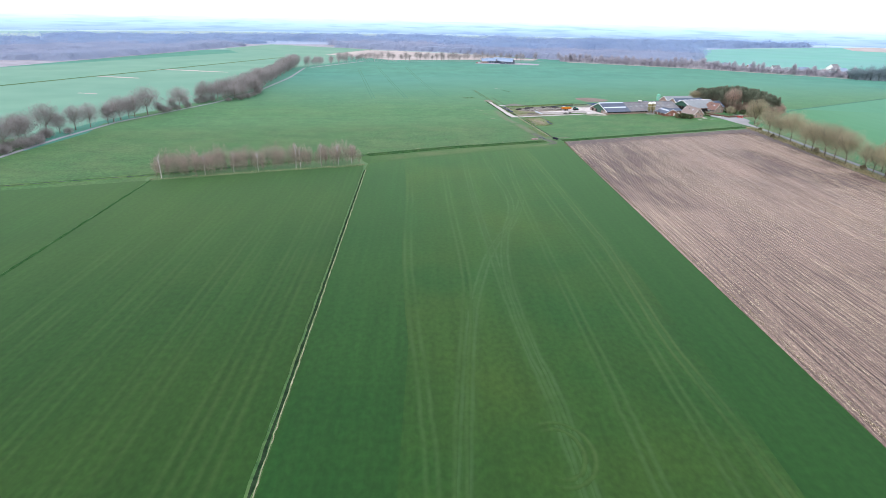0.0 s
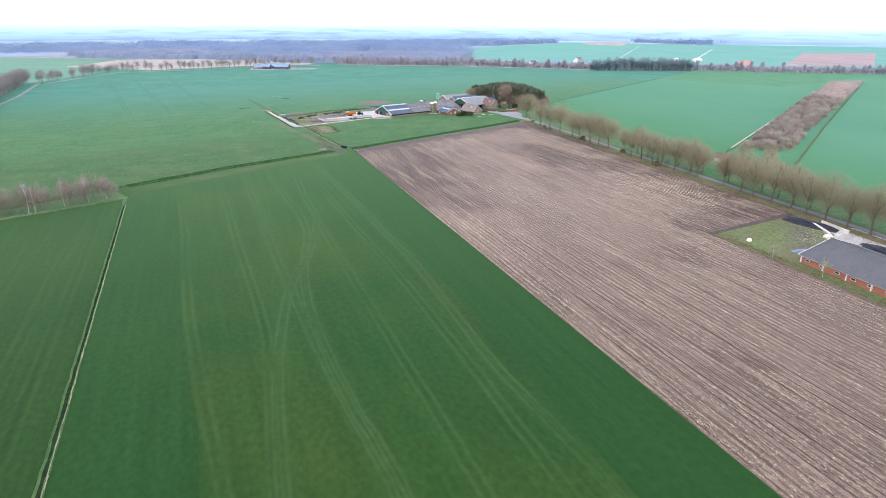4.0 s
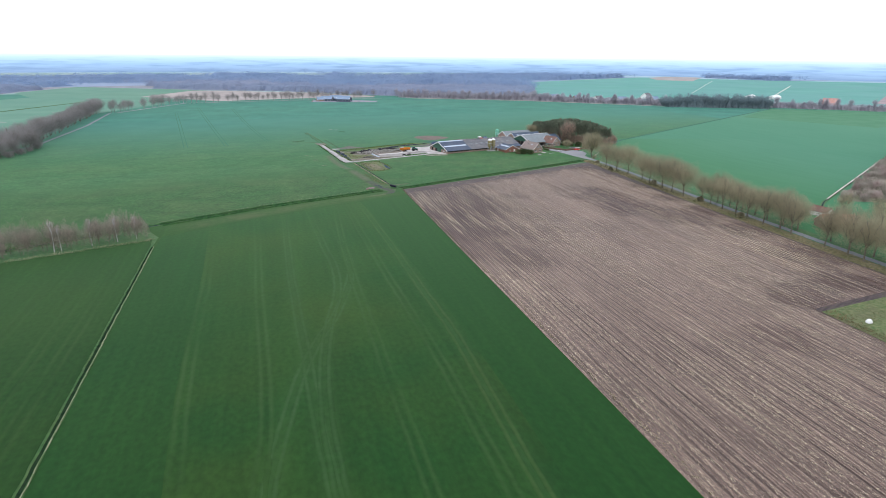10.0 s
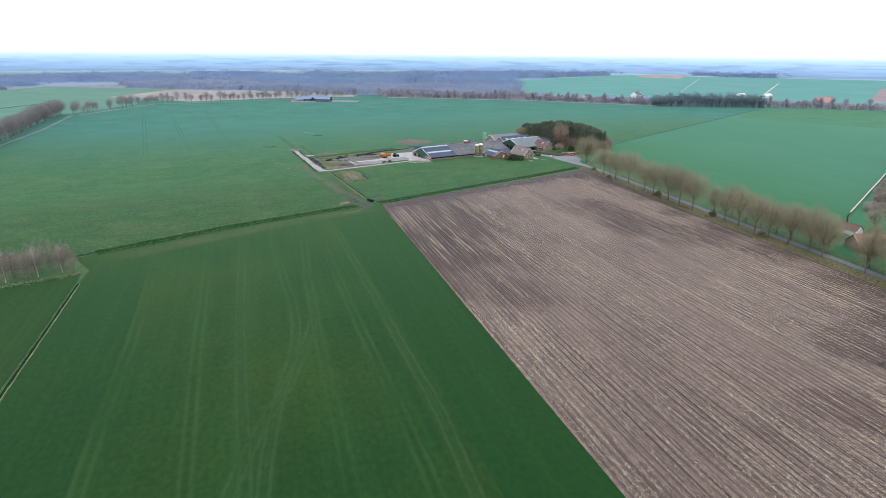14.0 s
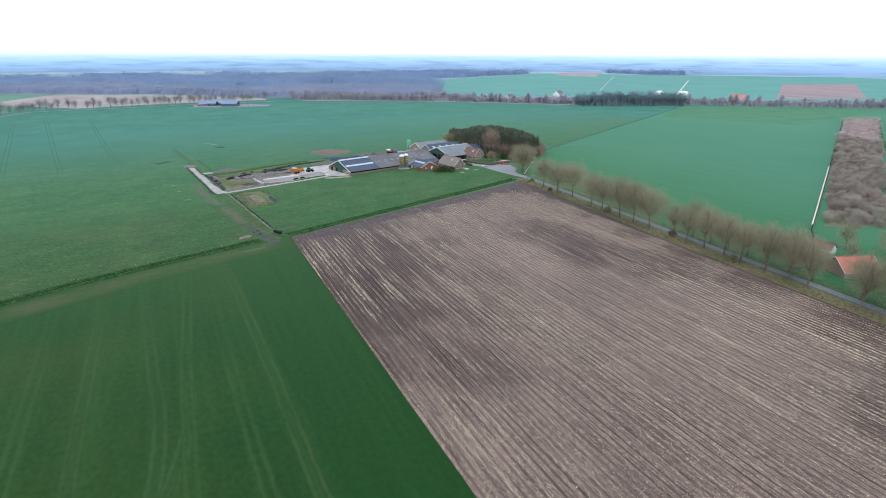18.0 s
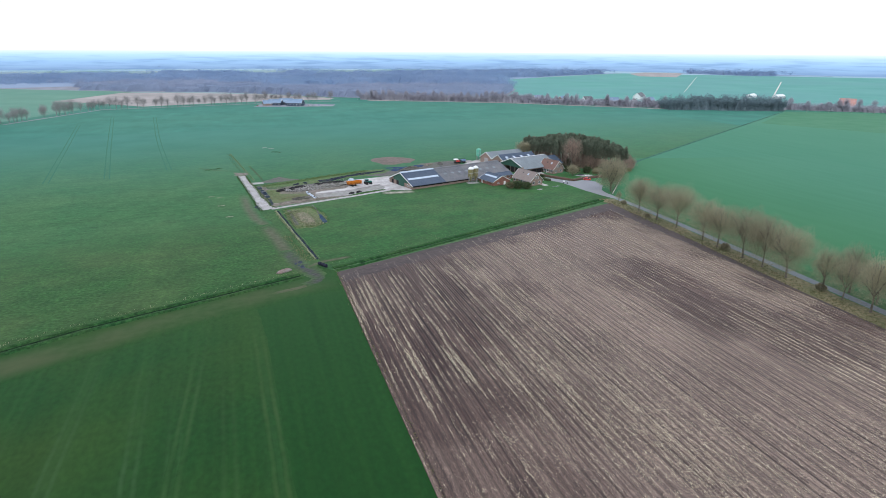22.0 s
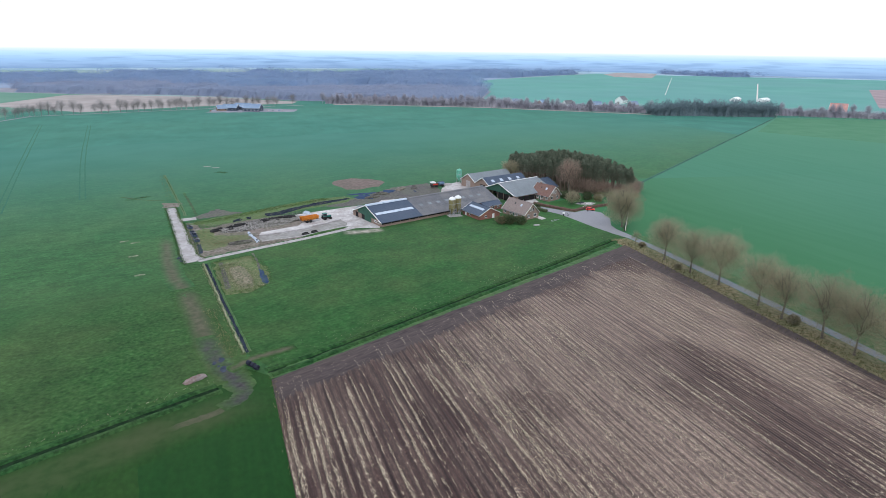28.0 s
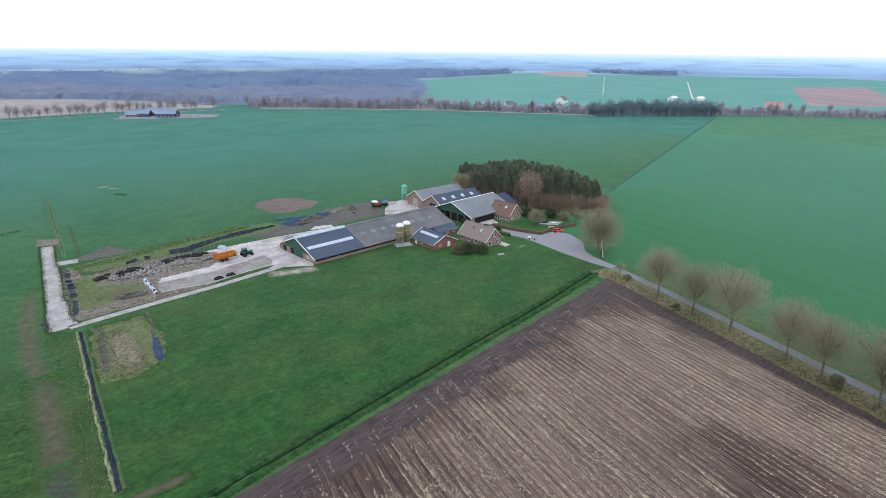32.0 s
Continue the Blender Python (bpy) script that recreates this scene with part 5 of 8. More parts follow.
tagged(tufts("slurry_grass", [(50, 498), (58, 501), (70, 507), (84, 515), (96, 520), (110, 526)], 3.2, 2600, 0.4, 0.16, LUSH, None, 47), "lush green grass along the slurry pools", "grass", kind="stuff")
sheet("rutted_mud", ragged([(48.4, 509.5), (52.9, 515), (58.5, 521.5), (64.1, 514.6), (69.4, 511), (62.2, 508), (51.1, 505.4)], 1.5, 0.6), 0.07, MUD, "brown rutted mud behind the lush bank", "mud")
sheet("pit_ground", ragged([(57.5, 444), (70, 447.5), (74.8, 433), (74.6, 418), (69, 412), (61, 411.5), (58.5, 428)], 1.5, 0.7), 0.06, WEEDS, "rough yellowish ground round the pit", "ground")
sheet("pit_pond", ragged([(72.0, 432), (73.4, 431), (74.6, 421), (74.3, 417.5), (73.0, 417.8), (72.2, 425)], 1.5, 0.25), 0.1, PONDBLUE, "narrow blue pond at the pit's edge", "pond")
sheet("pit_drain", ragged([(70.6, 450), (71.2, 450.3), (72.5, 440), (72.9, 432), (72.1, 432), (71.7, 440)], 1.5, 0.25), 0.095, MUD, "dark wet drain above the pond", "drain")
sheet("pit_trench", [(58.9, 443), (60.3, 443), (62.9, 417), (61.3, 416.5)], 0.09, MUD, "dark narrow trench beside the pit", "trench")
ditch("ditch_12", wander([(28.4, 612), (33.2, 582.4), (37.4, 556), (41.7, 531.5), (44.6, 513)], 4, 0.5, 3), 0.22, 0.45, "small dark drain with pale grassy banks", 0, 0.12, 45, 1, PALEBANK, 0.055, GREENDITCH)
sheet("trough_puddle", ragged([(51.3, 467), (52.4, 467), (53.6, 456), (52.2, 454.6)], 1.5, 0.25), 0.085, PUDDLE, "grey puddle beside the troughs", "puddle")
sheet("dirt_end", ragged([(34, 531), (40, 530), (42, 538), (33, 541)], 1.5, 0.7), 0.07, EARTH, "patch of bare earth at the pad's end", "earth")
profile("gable_dust", [(107, 466), (116, 464.6), (125, 466)], [(-4, 0.032), (0, 0.13), (4, 0.032)], FADEDEARTH, None, 2, 0.3, uv=True)
tagged(bpy.data.objects["gable_dust"], "pale dust spilt on the grass by the barn", "dust", kind="structure")


# ---------------------------------------------------------------- trees
def twig_cloud(rnd, n, centre, radii, length, width, up=0.5, hollow=0.35, drop=0.0):
    verts, faces = [], []
    cx, cy, cz = centre
    for _ in range(n):
        u = Vector((rnd.gauss(0, 1), rnd.gauss(0, 1), rnd.gauss(0, 1))).normalized()
        lump = 1 + 0.4 * noise.noise(u * 2.3 + Vector((cx, cy, cz)) * 0.7 + Vector((n % 7, 0, 0)))
        q = (hollow + (1 - hollow) * rnd.random() ** 0.75) * lump
        p = Vector((cx + u.x * radii[0] * q, cy + u.y * radii[1] * q, cz + u.z * radii[2] * q))
        if p.z < drop:
            continue
        d = (u + Vector((rnd.gauss(0, 0.45), rnd.gauss(0, 0.45), up + rnd.gauss(0, 0.35)))).normalized() * length * rnd.uniform(0.6, 1.3)
        s = d.cross(Vector((rnd.gauss(0, 1), rnd.gauss(0, 1), rnd.gauss(0, 1)))).normalized() * width * rnd.uniform(0.6, 1.4)
        b = len(verts)
        verts += [p - s, p + s, p + d]
        faces.append((b, b + 1, b + 2))
    return verts, faces


def limbs(bm, rnd, base, top, r, depth, spread=0.9, hull=None):
    """A tapering branch that forks; hull: centre and radii of the crown that holds it."""
    if hull:
        off = Vector(top) - Vector(hull[0])
        q = math.sqrt(sum((o / g) ** 2 for o, g in zip(off, hull[1])))
        if q > 0.85:
            top = Vector(hull[0]) + off * (0.85 / q)
    tube(bm, base, top, r, r * 0.62, 6 if depth > 1 else 4)
    if not depth:
        return
    d = Vector(top) - Vector(base)
    for _ in range(3 if depth > 1 else 2):
        e = (d.normalized() + Vector((rnd.uniform(-1, 1), rnd.uniform(-1, 1), rnd.uniform(-0.1, 0.6))) * spread).normalized() * d.length * rnd.uniform(0.55, 0.85)
        limbs(bm, rnd, top, Vector(top) + e, r * 0.55, depth - 1, spread, hull)


def bare_tree(name, label, group, h, cr, seed, twigs=2400, twig=TWIG, bark=BARK, trunk_r=0.32, low=0.32, width=0.05, length=1.3, at=(0, 0), clear=0.3):
    rnd = random.Random(seed)
    ob = thing(name, label, "tree", group, (*at, 0))
    zc = h * (1 + low) / 2
    hull = ((0, 0, zc), (cr, cr, h * (1 - low) / 2))
    bm = bmesh.new()
    kink = (rnd.uniform(-0.3, 0.3), rnd.uniform(-0.3, 0.3), h * clear)
    tube(bm, (0, 0, -0.1), (0, 0, 0.5), trunk_r * 1.5, trunk_r, 8)
    limbs(bm, rnd, (0, 0, 0.45), kink, trunk_r, 0)
    for _ in range(5):
        a = rnd.uniform(0, 6.28)
        t = (kink[0] + math.cos(a) * cr * 0.32, kink[1] + math.sin(a) * cr * 0.32, h * rnd.uniform(clear + 0.14, clear + 0.3))
        limbs(bm, rnd, kink, t, trunk_r * 0.55, 2, 0.7, hull)
    limbs(bm, rnd, kink, (kink[0], kink[1], h * 0.68), trunk_r * 0.6, 2, 0.6, hull)
    part("trunk", bm, bark, ob)
    v, f = twig_cloud(rnd, twigs, (0, 0, zc), (cr, cr, h * (1 - low) / 2), length, width, 0.5, 0.12, h * low * 0.8)
    raw("crown", v, f, twig, ob)
    return ob


def spread_copies(makers, spots, seed=2, tall=(0.85, 1.15)):
    """Puts copies of the first trees at the spots, turned and scaled."""
    rnd = random.Random(seed)
    for i, (x, y) in enumerate(spots):
        src = makers[i % len(makers)]
        s = rnd.uniform(*tall)
        m = pose(x, y, 0, 0, 0, rnd.uniform(0, 360))
        ob = src if i < len(makers) else copy_thing(src, m)
        ob.matrix_basis = m @ Matrix.Diagonal((s * rnd.uniform(0.92, 1.08), s, s, 1))


def lane_x(y):
    p = min(LANE, key=lambda q: abs(q[1] - y))
    return p[0]


rnd = random.Random(11)
ys = [397, 383.5, 371, 354, 344.5, 331.5, 322, 311.5] + [300 - 4.3 * k + rnd.uniform(-1.2, 1.2) for k in range(60)]
oaks = [bare_tree("roadside_tree", "bare brown roadside tree with fine twigs on the verge", "trees along the lane", 14.6, 5.0 + 0.35 * k, 20 + k, 7000, width=0.030, length=0.9, low=0.2) for k in range(4)]
broad = [bare_tree("roadside_tree", "broad bare brown tree on the verge near the drive", "trees along the lane", 17.2, 7.4 + 0.3 * k, 30 + k, 18000, width=0.036, length=0.6, low=0.16) for k in range(2)]
spots = [(lane_x(y) + (-5.4 if y > 300 else (-3.6, 3.4)[k % 2]) + rnd.uniform(-0.7, 0.7), y) for k, y in enumerate(ys) if not 229 < y < 236]
spread_copies(broad, spots[:8], 4, (0.92, 1.1))
spread_copies(oaks, spots[8:], 3, (0.88, 1.15))
bare_tree("yard_tree", "large broad bare tree beside the drive", "", 17.5, 8.2, 40, 34000, trunk_r=0.5, low=0.1, width=0.042, length=0.5, at=(224.5, 438.5), clear=0.2)
bare_tree("garden_tree", "tall bare tree before the dark pine wood", "", 18.5, 6.6, 41, 10000, TWIGBROWN, width=0.04, length=0.8, trunk_r=0.4, low=0.25, at=(236, 503))
bare_tree("garden_tree", "rounded bare tree at the pine wood's edge", "", 12, 5, 42, 4200, TWIG, trunk_r=0.3, at=(219, 540))
bare_tree("garden_tree", "small round bare ornamental tree in the lawn", "", 6.5, 3.6, 43, 1800, TWIG, trunk_r=0.18, low=0.15, at=(224.5, 480))
bare_tree("fallen_tree", "low bleached bare tree beside the yard", "", 7, 4, 44, 500, REED, trunk_r=0.25, low=0.1, at=(243, 476))
bare_tree("verge_sapling", "small pale bare sapling at the field corner", "", 5.5, 1.6, 45, 260, REED, trunk_r=0.08, low=0.3, at=(215, 416))
# western road: single trees with gaps, then a dense clump, then a close row
WEST = [(-231, 284, 15), (-230, 296, 15), (-229, 306, 16), (-229, 318, 17), (-232, 328, 15), (-230, 343, 18.5), (-228, 352, 12), (-224.5, 362, 15), (-221, 372, 15), (-217.5, 386, 12), (-217, 392, 14), (-216.5, 400, 16), (-215, 408, 13), (-214, 414, 15), (-209.8, 424, 19.5), (-205.5, 432, 8),
        (-202.5, 446, 9), (-200, 455, 16), (-199, 463, 9), (-196.5, 487, 13), (-195.6, 494, 17), (-193, 502, 13), (-192, 512, 15), (-181, 500, 12), (-176, 507, 14), (-190, 520, 16), (-179, 520, 15), (-172.5, 518, 13), (-176, 532, 17), (-188, 534, 16), (-170, 542, 15), (-186, 548, 17), (-177, 552, 16), (-183, 562, 18), (-171, 556, 13)]
row = random.Random(14)
for (x, y, sx, sy) in along([(-182, 572), (-185, 640), (-192, 700), (-198, 770), (-206, 845)], 7.5):
    WEST.append((x + row.uniform(-2, 1), y + row.uniform(-2, 2), row.uniform(14, 19)))
grey = [bare_tree("roadside_tree", "rounded bare grey brown tree along the western road", "trees along the western road", 14, 5.6 + 0.6 * k, 60 + k, 4200, TWIGWEST, width=0.06, length=1.1, low=0.14) for k in range(3)]
for i, (x, y, h) in enumerate(WEST):
    m = pose(x, y, 0, 0, 0, row.uniform(0, 360))
    ob = grey[i] if i < 3 else copy_thing(grey[i % 3], m)
    q = h / 14
    ob.matrix_basis = m @ Matrix.Diagonal((q * row.uniform(0.85, 1.1), q * row.uniform(0.85, 1.1), q, 1))
belt = []
BELT = [(-190, 842), (-134, 984), (-55, 1004), (53, 1034), (160, 1054)]
for (x, y, sx, sy) in along(BELT, 6.5):
    if rnd.random() < 0.85:
        belt.append((x + rnd.uniform(-1.5, 1.5), y + rnd.uniform(-1.5, 1.5)))
belts = [bare_tree("belt_tree", "bare slender tree in the row along the far road", "trees along the far road", 14, 4.3 + 0.4 * k, 70 + k, 900, TWIGBELT, TWIGBELT, width=0.065, length=1.7, low=0.16) for k in range(3)]
spread_copies(belts, belt, 5, (0.75, 1.15))
belt2 = []
for (x, y, sx, sy) in along([(190, 1062), (377, 972), (550, 842)], 6.5) + along([(690, 782), (816, 694), (960, 610), (1200, 470)], 8.0):
    if rnd.random() < 0.8:
        belt2.append((x + rnd.uniform(-1, 9), y + rnd.uniform(0, 14)))
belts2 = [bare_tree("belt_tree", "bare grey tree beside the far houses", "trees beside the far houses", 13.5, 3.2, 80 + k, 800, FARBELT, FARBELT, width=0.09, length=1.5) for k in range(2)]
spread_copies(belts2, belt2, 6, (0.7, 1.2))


def pine(name, label, group, h, seed, needles, leaf=NEEDLE, n=2016, size=0.42, bare=0.52, r=1.9):
    rnd = random.Random(seed)
    ob = thing(name, label, "tree", group)
    bm = bmesh.new()
    tube(bm, (0, 0, -0.1), (rnd.uniform(-0.2, 0.2), 0, h * 0.6), 0.2, 0.14, 7)
    tube(bm, (0, 0, h * 0.58), (0, 0, h * 0.95), 0.14, 0.04, 6)
    for k in range(9):
        a, z = rnd.uniform(0, 6.28), h * rnd.uniform(bare * 0.8, 0.9)
        tube(bm, (0, 0, z), (math.cos(a) * r * 0.7, math.sin(a) * r * 0.7, z + 0.5), 0.06, 0.02, 4)
    part("trunk", bm, PINEBARK, ob)
    verts, faces = [], []
    for _ in range(84):
        z = h * (bare + (1 - bare) * rnd.random() ** 0.85)
        w = r * (1.05 - 0.95 * ((z / h - bare) / (1 - bare)) ** 1.3)
        a, q = rnd.uniform(0, 6.28), w * rnd.random() ** 0.6
        c = Vector((math.cos(a) * q, math.sin(a) * q, z))
        for _ in range(n // 84):
            p = c + Vector((rnd.gauss(0, 0.3), rnd.gauss(0, 0.3), rnd.gauss(0, 0.26)))
            u = Vector((rnd.gauss(0, 1), rnd.gauss(0, 1), rnd.gauss(0.3, 0.7))).normalized() * size * rnd.uniform(0.6, 1.5)
            s = u.cross(Vector((rnd.gauss(0, 1), rnd.gauss(0, 1), rnd.gauss(0, 1)))).normalized() * size * 0.32
            b = len(verts)
            verts += [p - s, p + s, p + u]
            faces.append((b, b + 1, b + 2))
    raw("crown", verts, faces, leaf, ob)
    return ob


def inside(p, poly):
    x, y = p
    hit = False
    for (ax, ay), (bx, by) in zip(poly, poly[1:] + poly[:1]):
        if (ay > y) != (by > y) and x < (bx - ax) * (y - ay) / (by - ay) + ax:
            hit = not hit
    return hit


def fill(poly, gap, seed, jitter=0.4):
    rnd = random.Random(seed)
    xs, ys_ = [p[0] for p in poly], [p[1] for p in poly]
    out = []
    y = min(ys_)
    while y < max(ys_):
        x = min(xs)
        while x < max(xs):
            p = (x + rnd.uniform(-jitter, jitter) * gap, y + rnd.uniform(-jitter, jitter) * gap)
            if inside(p, poly):
                out.append(p)
            x += gap
        y += gap
    return out


pines = [pine("pine_tree", "dark green pine with a bare reddish trunk", "pine wood behind the farm", 14.5, 90 + k, 0) for k in range(4)]
spots = fill([(223, 548), (226, 524), (236, 508), (250, 496), (265, 488), (272, 496), (274, 512), (262, 540), (246, 562), (230, 566)], 3.1, 7)
spread_copies(pines, sorted(spots, key=lambda p: (p[0] - 248) ** 2 + (p[1] - 526) ** 2), 8, (0.9, 1.06))
for ob in [o for o in bpy.data.objects if o.name.startswith("pine_tree") and o.parent is None]:
    d = math.hypot((ob.location.x - 250) / 26, (ob.location.y - 524) / 38)
    ob.scale.z *= 1.16 - 0.34 * min(1.0, d) ** 2
sheet("pine_floor", [(221, 549), (224, 523), (234, 506), (249, 493), (265, 485), (274, 494), (277, 512), (264, 542), (247, 565), (229, 569)], 0.05, LITTERDRY, "dry brown needle litter under the pines", "wood floor")
under = [bare_tree("undergrowth_tree", "small bare brown tree at the pine wood's foot", "undergrowth before the pines", 6.2, 2.8, 95 + k, 1700, TWIGBROWN, trunk_r=0.1, low=0.0, width=0.045, length=0.7, clear=0.15) for k in range(2)]
spread_copies(under, [(239, 503.5), (243, 500.5), (246.5, 498), (250, 494.5), (253.5, 492), (257, 490), (260.5, 487.5), (264.5, 486), (268.5, 488), (272, 491.5), (274.5, 496.5), (276, 503), (252, 497), (261, 492)], 9, (0.7, 1.3))
# low scrub along the western road
scrub = [bare_tree("roadside_shrub", "low dense bare shrub along the western road", "shrubs along the western road", 4.5, 3.4, 66 + k, 1500, TWIGWEST, trunk_r=0.1, low=0.0, width=0.06, length=0.9, clear=0.1) for k in range(2)]
spread_copies(scrub, [(-222 + row.uniform(-5, 2), 262 + 4.2 * k + row.uniform(-2, 2)) for k in range(19)] + [(-221, 349), (-203, 434), (-202, 440), (-200, 448), (-197, 462), (-197, 482), (-195, 490), (-192, 497), (-178, 498), (-172, 508), (-169, 520), (-168, 534), (-169, 548), (-172, 560)], 15, (0.7, 1.25))
# birch and alder thicket
alders = [bare_tree("thicket_tree", "slender bare reddish alder in the thicket", "thicket between the fields", 10.2, 2.2, 100 + k, 560, TWIGRED, trunk_r=0.08, low=0.08, width=0.034, length=1.0, clear=0.15) for k in range(3)]
spread_copies(alders, fill([(-41, 289), (-44, 300), (-84, 285), (-131, 268), (-126, 252), (-84, 271)], 3.3, 12), 10, (0.65, 1.1))
birches = [bare_tree("birch_tree", "white stemmed bare birch in the thicket", "birches in the thicket", 11, 1.5, 110 + k, 380, TWIGRED, BIRCH, 0.16, 0.35, 0.04, 1.1, clear=0.55) for k in range(2)]
spread_copies(birches, [(-52, 287), (-60, 284), (-69, 280), (-71, 279), (-87, 272), (-108, 262), (-124, 254), (-46, 290), (-97, 268)], 11, (0.85, 1.15))
# young plantation
sheet("plantation_floor", [(284, 286), (310, 273), (381, 322), (504, 399), (746, 556), (700, 562), (490, 426), (371, 346)], 0.03, mat("plantation_grass", (0.075, 0.105, 0.050), (0.150, 0.150, 0.085), 0.5, (0.16, 0.13, 0.10), 0.05, 0.6, bump=0.2), "rough brownish grass under the young plantation", "grass")
shrubs = [bare_tree("plantation_tree", "young bare purplish tree in the plantation", "young plantation", 5.2, 3.2, 120 + k, 760, (YOUNGGREY, YOUNGGREY, YOUNGTWIG)[k], trunk_r=0.08, low=0.0, width=0.09, length=1.1, clear=0.15) for k in range(3)]
spread_copies(shrubs, [p for p in fill([(284, 286), (310, 273), (381, 322), (504, 399), (746, 556), (700, 562), (490, 426), (371, 346)], 4.9, 13) if p[0] < 560], 12, (0.4, 0.9))
spread_copies([bare_tree("plantation_tree", "young bare tree beside the red roof", "trees round the red roof", 9, 3.4, 130 + k, 1100, TWIG, trunk_r=0.15, low=0.05) for k in range(2)], [(232, 262), (224, 252), (250, 252), (252, 230), (256, 238), (236, 214), (248, 214), (230, 196), (262, 262), (270, 252), (226, 222), (246, 224), (238, 222), (262, 244), (242, 206), (254, 222)], 13, (0.75, 1.2))


def wood(name, poly, gap, h, material, label, seed, per=80, size=2.6, width=0.24):
    """A far leafless wood: one sheet of many crowns."""
    rnd = random.Random(seed)
    verts, faces, grid = [], [], {}
    step = gap * 0.75
    xs, ys = [p[0] for p in poly], [p[1] for p in poly]
    for i in range(int((max(xs) - min(xs)) / step) + 2):
        for k in range(int((max(ys) - min(ys)) / step) + 2):
            x, y = min(xs) + (i + rnd.uniform(-0.3, 0.3)) * step, min(ys) + (k + rnd.uniform(-0.3, 0.3)) * step
            if inside((x, y), poly) and not (gap > 13 and noise.noise((x * 0.0045, y * 0.0075, seed)) > 0.22):
                grid[i, k] = len(verts)
                verts.append([x, y, h * (0.5 + 0.16 * rnd.random() + 0.25 * noise.noise((x * 0.02, y * 0.02, seed + 0.5)))])
    for (i, k), a in grid.items():
        if any((i + di, k + dk) not in grid for di in (-1, 0, 1) for dk in (-1, 0, 1)):
            verts[a][2] = 0.0
        ring = [(i, k), (i + 1, k), (i + 1, k + 1), (i, k + 1)]
        if all(q in grid for q in ring):
            faces.append([grid[q] for q in ring])
    for x, y in fill(poly, gap, seed):
        if gap > 13 and noise.noise((x * 0.0045, y * 0.0075, seed)) > 0.22:
            continue
        hh = h * rnd.uniform(0.7, 1.15) * (0.95 + 0.5 * noise.noise((x * 0.02, y * 0.02, seed + 0.5)))
        for _ in range(per):
            u = Vector((rnd.gauss(0, 1), rnd.gauss(0, 1), rnd.gauss(0, 1))).normalized() * rnd.random() ** 0.5
            if rnd.random() < 0.25:
                u = Vector((u.x * 0.4, u.y * 0.4, -0.9 * rnd.random()))
            p = Vector((x + u.x * gap * 0.6, y + u.y * gap * 0.6, hh * (0.6 + 0.4 * u.z)))
            d = Vector((rnd.gauss(u.x, 0.6), rnd.gauss(u.y, 0.6), 0.5 + rnd.gauss(0, 0.4))).normalized() * size * rnd.uniform(0.5, 1.3)
            s = d.cross(Vector((rnd.gauss(0, 1), rnd.gauss(0, 1), rnd.gauss(0, 0.3)))).normalized() * width * rnd.uniform(0.6, 1.5)
            b = len(verts)
            verts += [p - s, p + s, p + d]
            faces.append((b, b + 1, b + 2))
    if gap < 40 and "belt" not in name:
        sheet("wood_floor_" + str(seed), poly, 0.07 + 0.02 * (seed - 20), LITTER if gap < 16 else FARFLOOR, "blue grey haze tinted floor of a distant wood", "wood floor")
    return tagged(raw(name, verts, faces, material), label, "wood", kind="stuff")


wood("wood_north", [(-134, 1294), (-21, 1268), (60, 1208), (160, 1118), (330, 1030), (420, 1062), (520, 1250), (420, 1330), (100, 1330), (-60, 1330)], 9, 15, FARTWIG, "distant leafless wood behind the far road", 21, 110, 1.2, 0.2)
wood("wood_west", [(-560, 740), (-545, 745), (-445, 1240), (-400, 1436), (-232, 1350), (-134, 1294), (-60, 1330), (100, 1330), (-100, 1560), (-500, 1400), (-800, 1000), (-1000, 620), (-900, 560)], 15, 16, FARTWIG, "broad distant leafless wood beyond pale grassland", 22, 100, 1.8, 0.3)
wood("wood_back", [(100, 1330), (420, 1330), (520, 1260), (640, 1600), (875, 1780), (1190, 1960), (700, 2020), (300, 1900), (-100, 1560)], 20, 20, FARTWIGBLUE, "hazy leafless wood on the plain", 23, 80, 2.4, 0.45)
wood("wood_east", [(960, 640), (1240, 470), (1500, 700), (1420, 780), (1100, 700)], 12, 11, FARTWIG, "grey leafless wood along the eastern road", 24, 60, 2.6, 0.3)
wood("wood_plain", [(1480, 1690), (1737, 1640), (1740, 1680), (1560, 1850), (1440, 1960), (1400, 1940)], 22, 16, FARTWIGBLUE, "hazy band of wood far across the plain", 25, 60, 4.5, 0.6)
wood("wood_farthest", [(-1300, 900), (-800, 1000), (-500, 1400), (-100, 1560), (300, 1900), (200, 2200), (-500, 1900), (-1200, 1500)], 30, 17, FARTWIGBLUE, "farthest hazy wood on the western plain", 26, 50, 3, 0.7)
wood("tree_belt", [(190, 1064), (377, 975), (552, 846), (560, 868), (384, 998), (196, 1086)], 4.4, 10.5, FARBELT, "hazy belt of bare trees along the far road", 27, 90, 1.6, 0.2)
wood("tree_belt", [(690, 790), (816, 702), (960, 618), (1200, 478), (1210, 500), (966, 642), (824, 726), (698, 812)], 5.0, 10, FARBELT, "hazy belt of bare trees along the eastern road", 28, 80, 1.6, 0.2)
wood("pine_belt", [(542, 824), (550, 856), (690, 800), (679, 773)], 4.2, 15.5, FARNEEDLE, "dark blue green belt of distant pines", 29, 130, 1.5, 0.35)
wood("plantation_wood", [(560, 438), (746, 556), (700, 562), (556, 470)], 6.0, 4.2, YOUNGTWIG, "far end of the young purplish plantation", 30, 90, 1.1, 0.14)


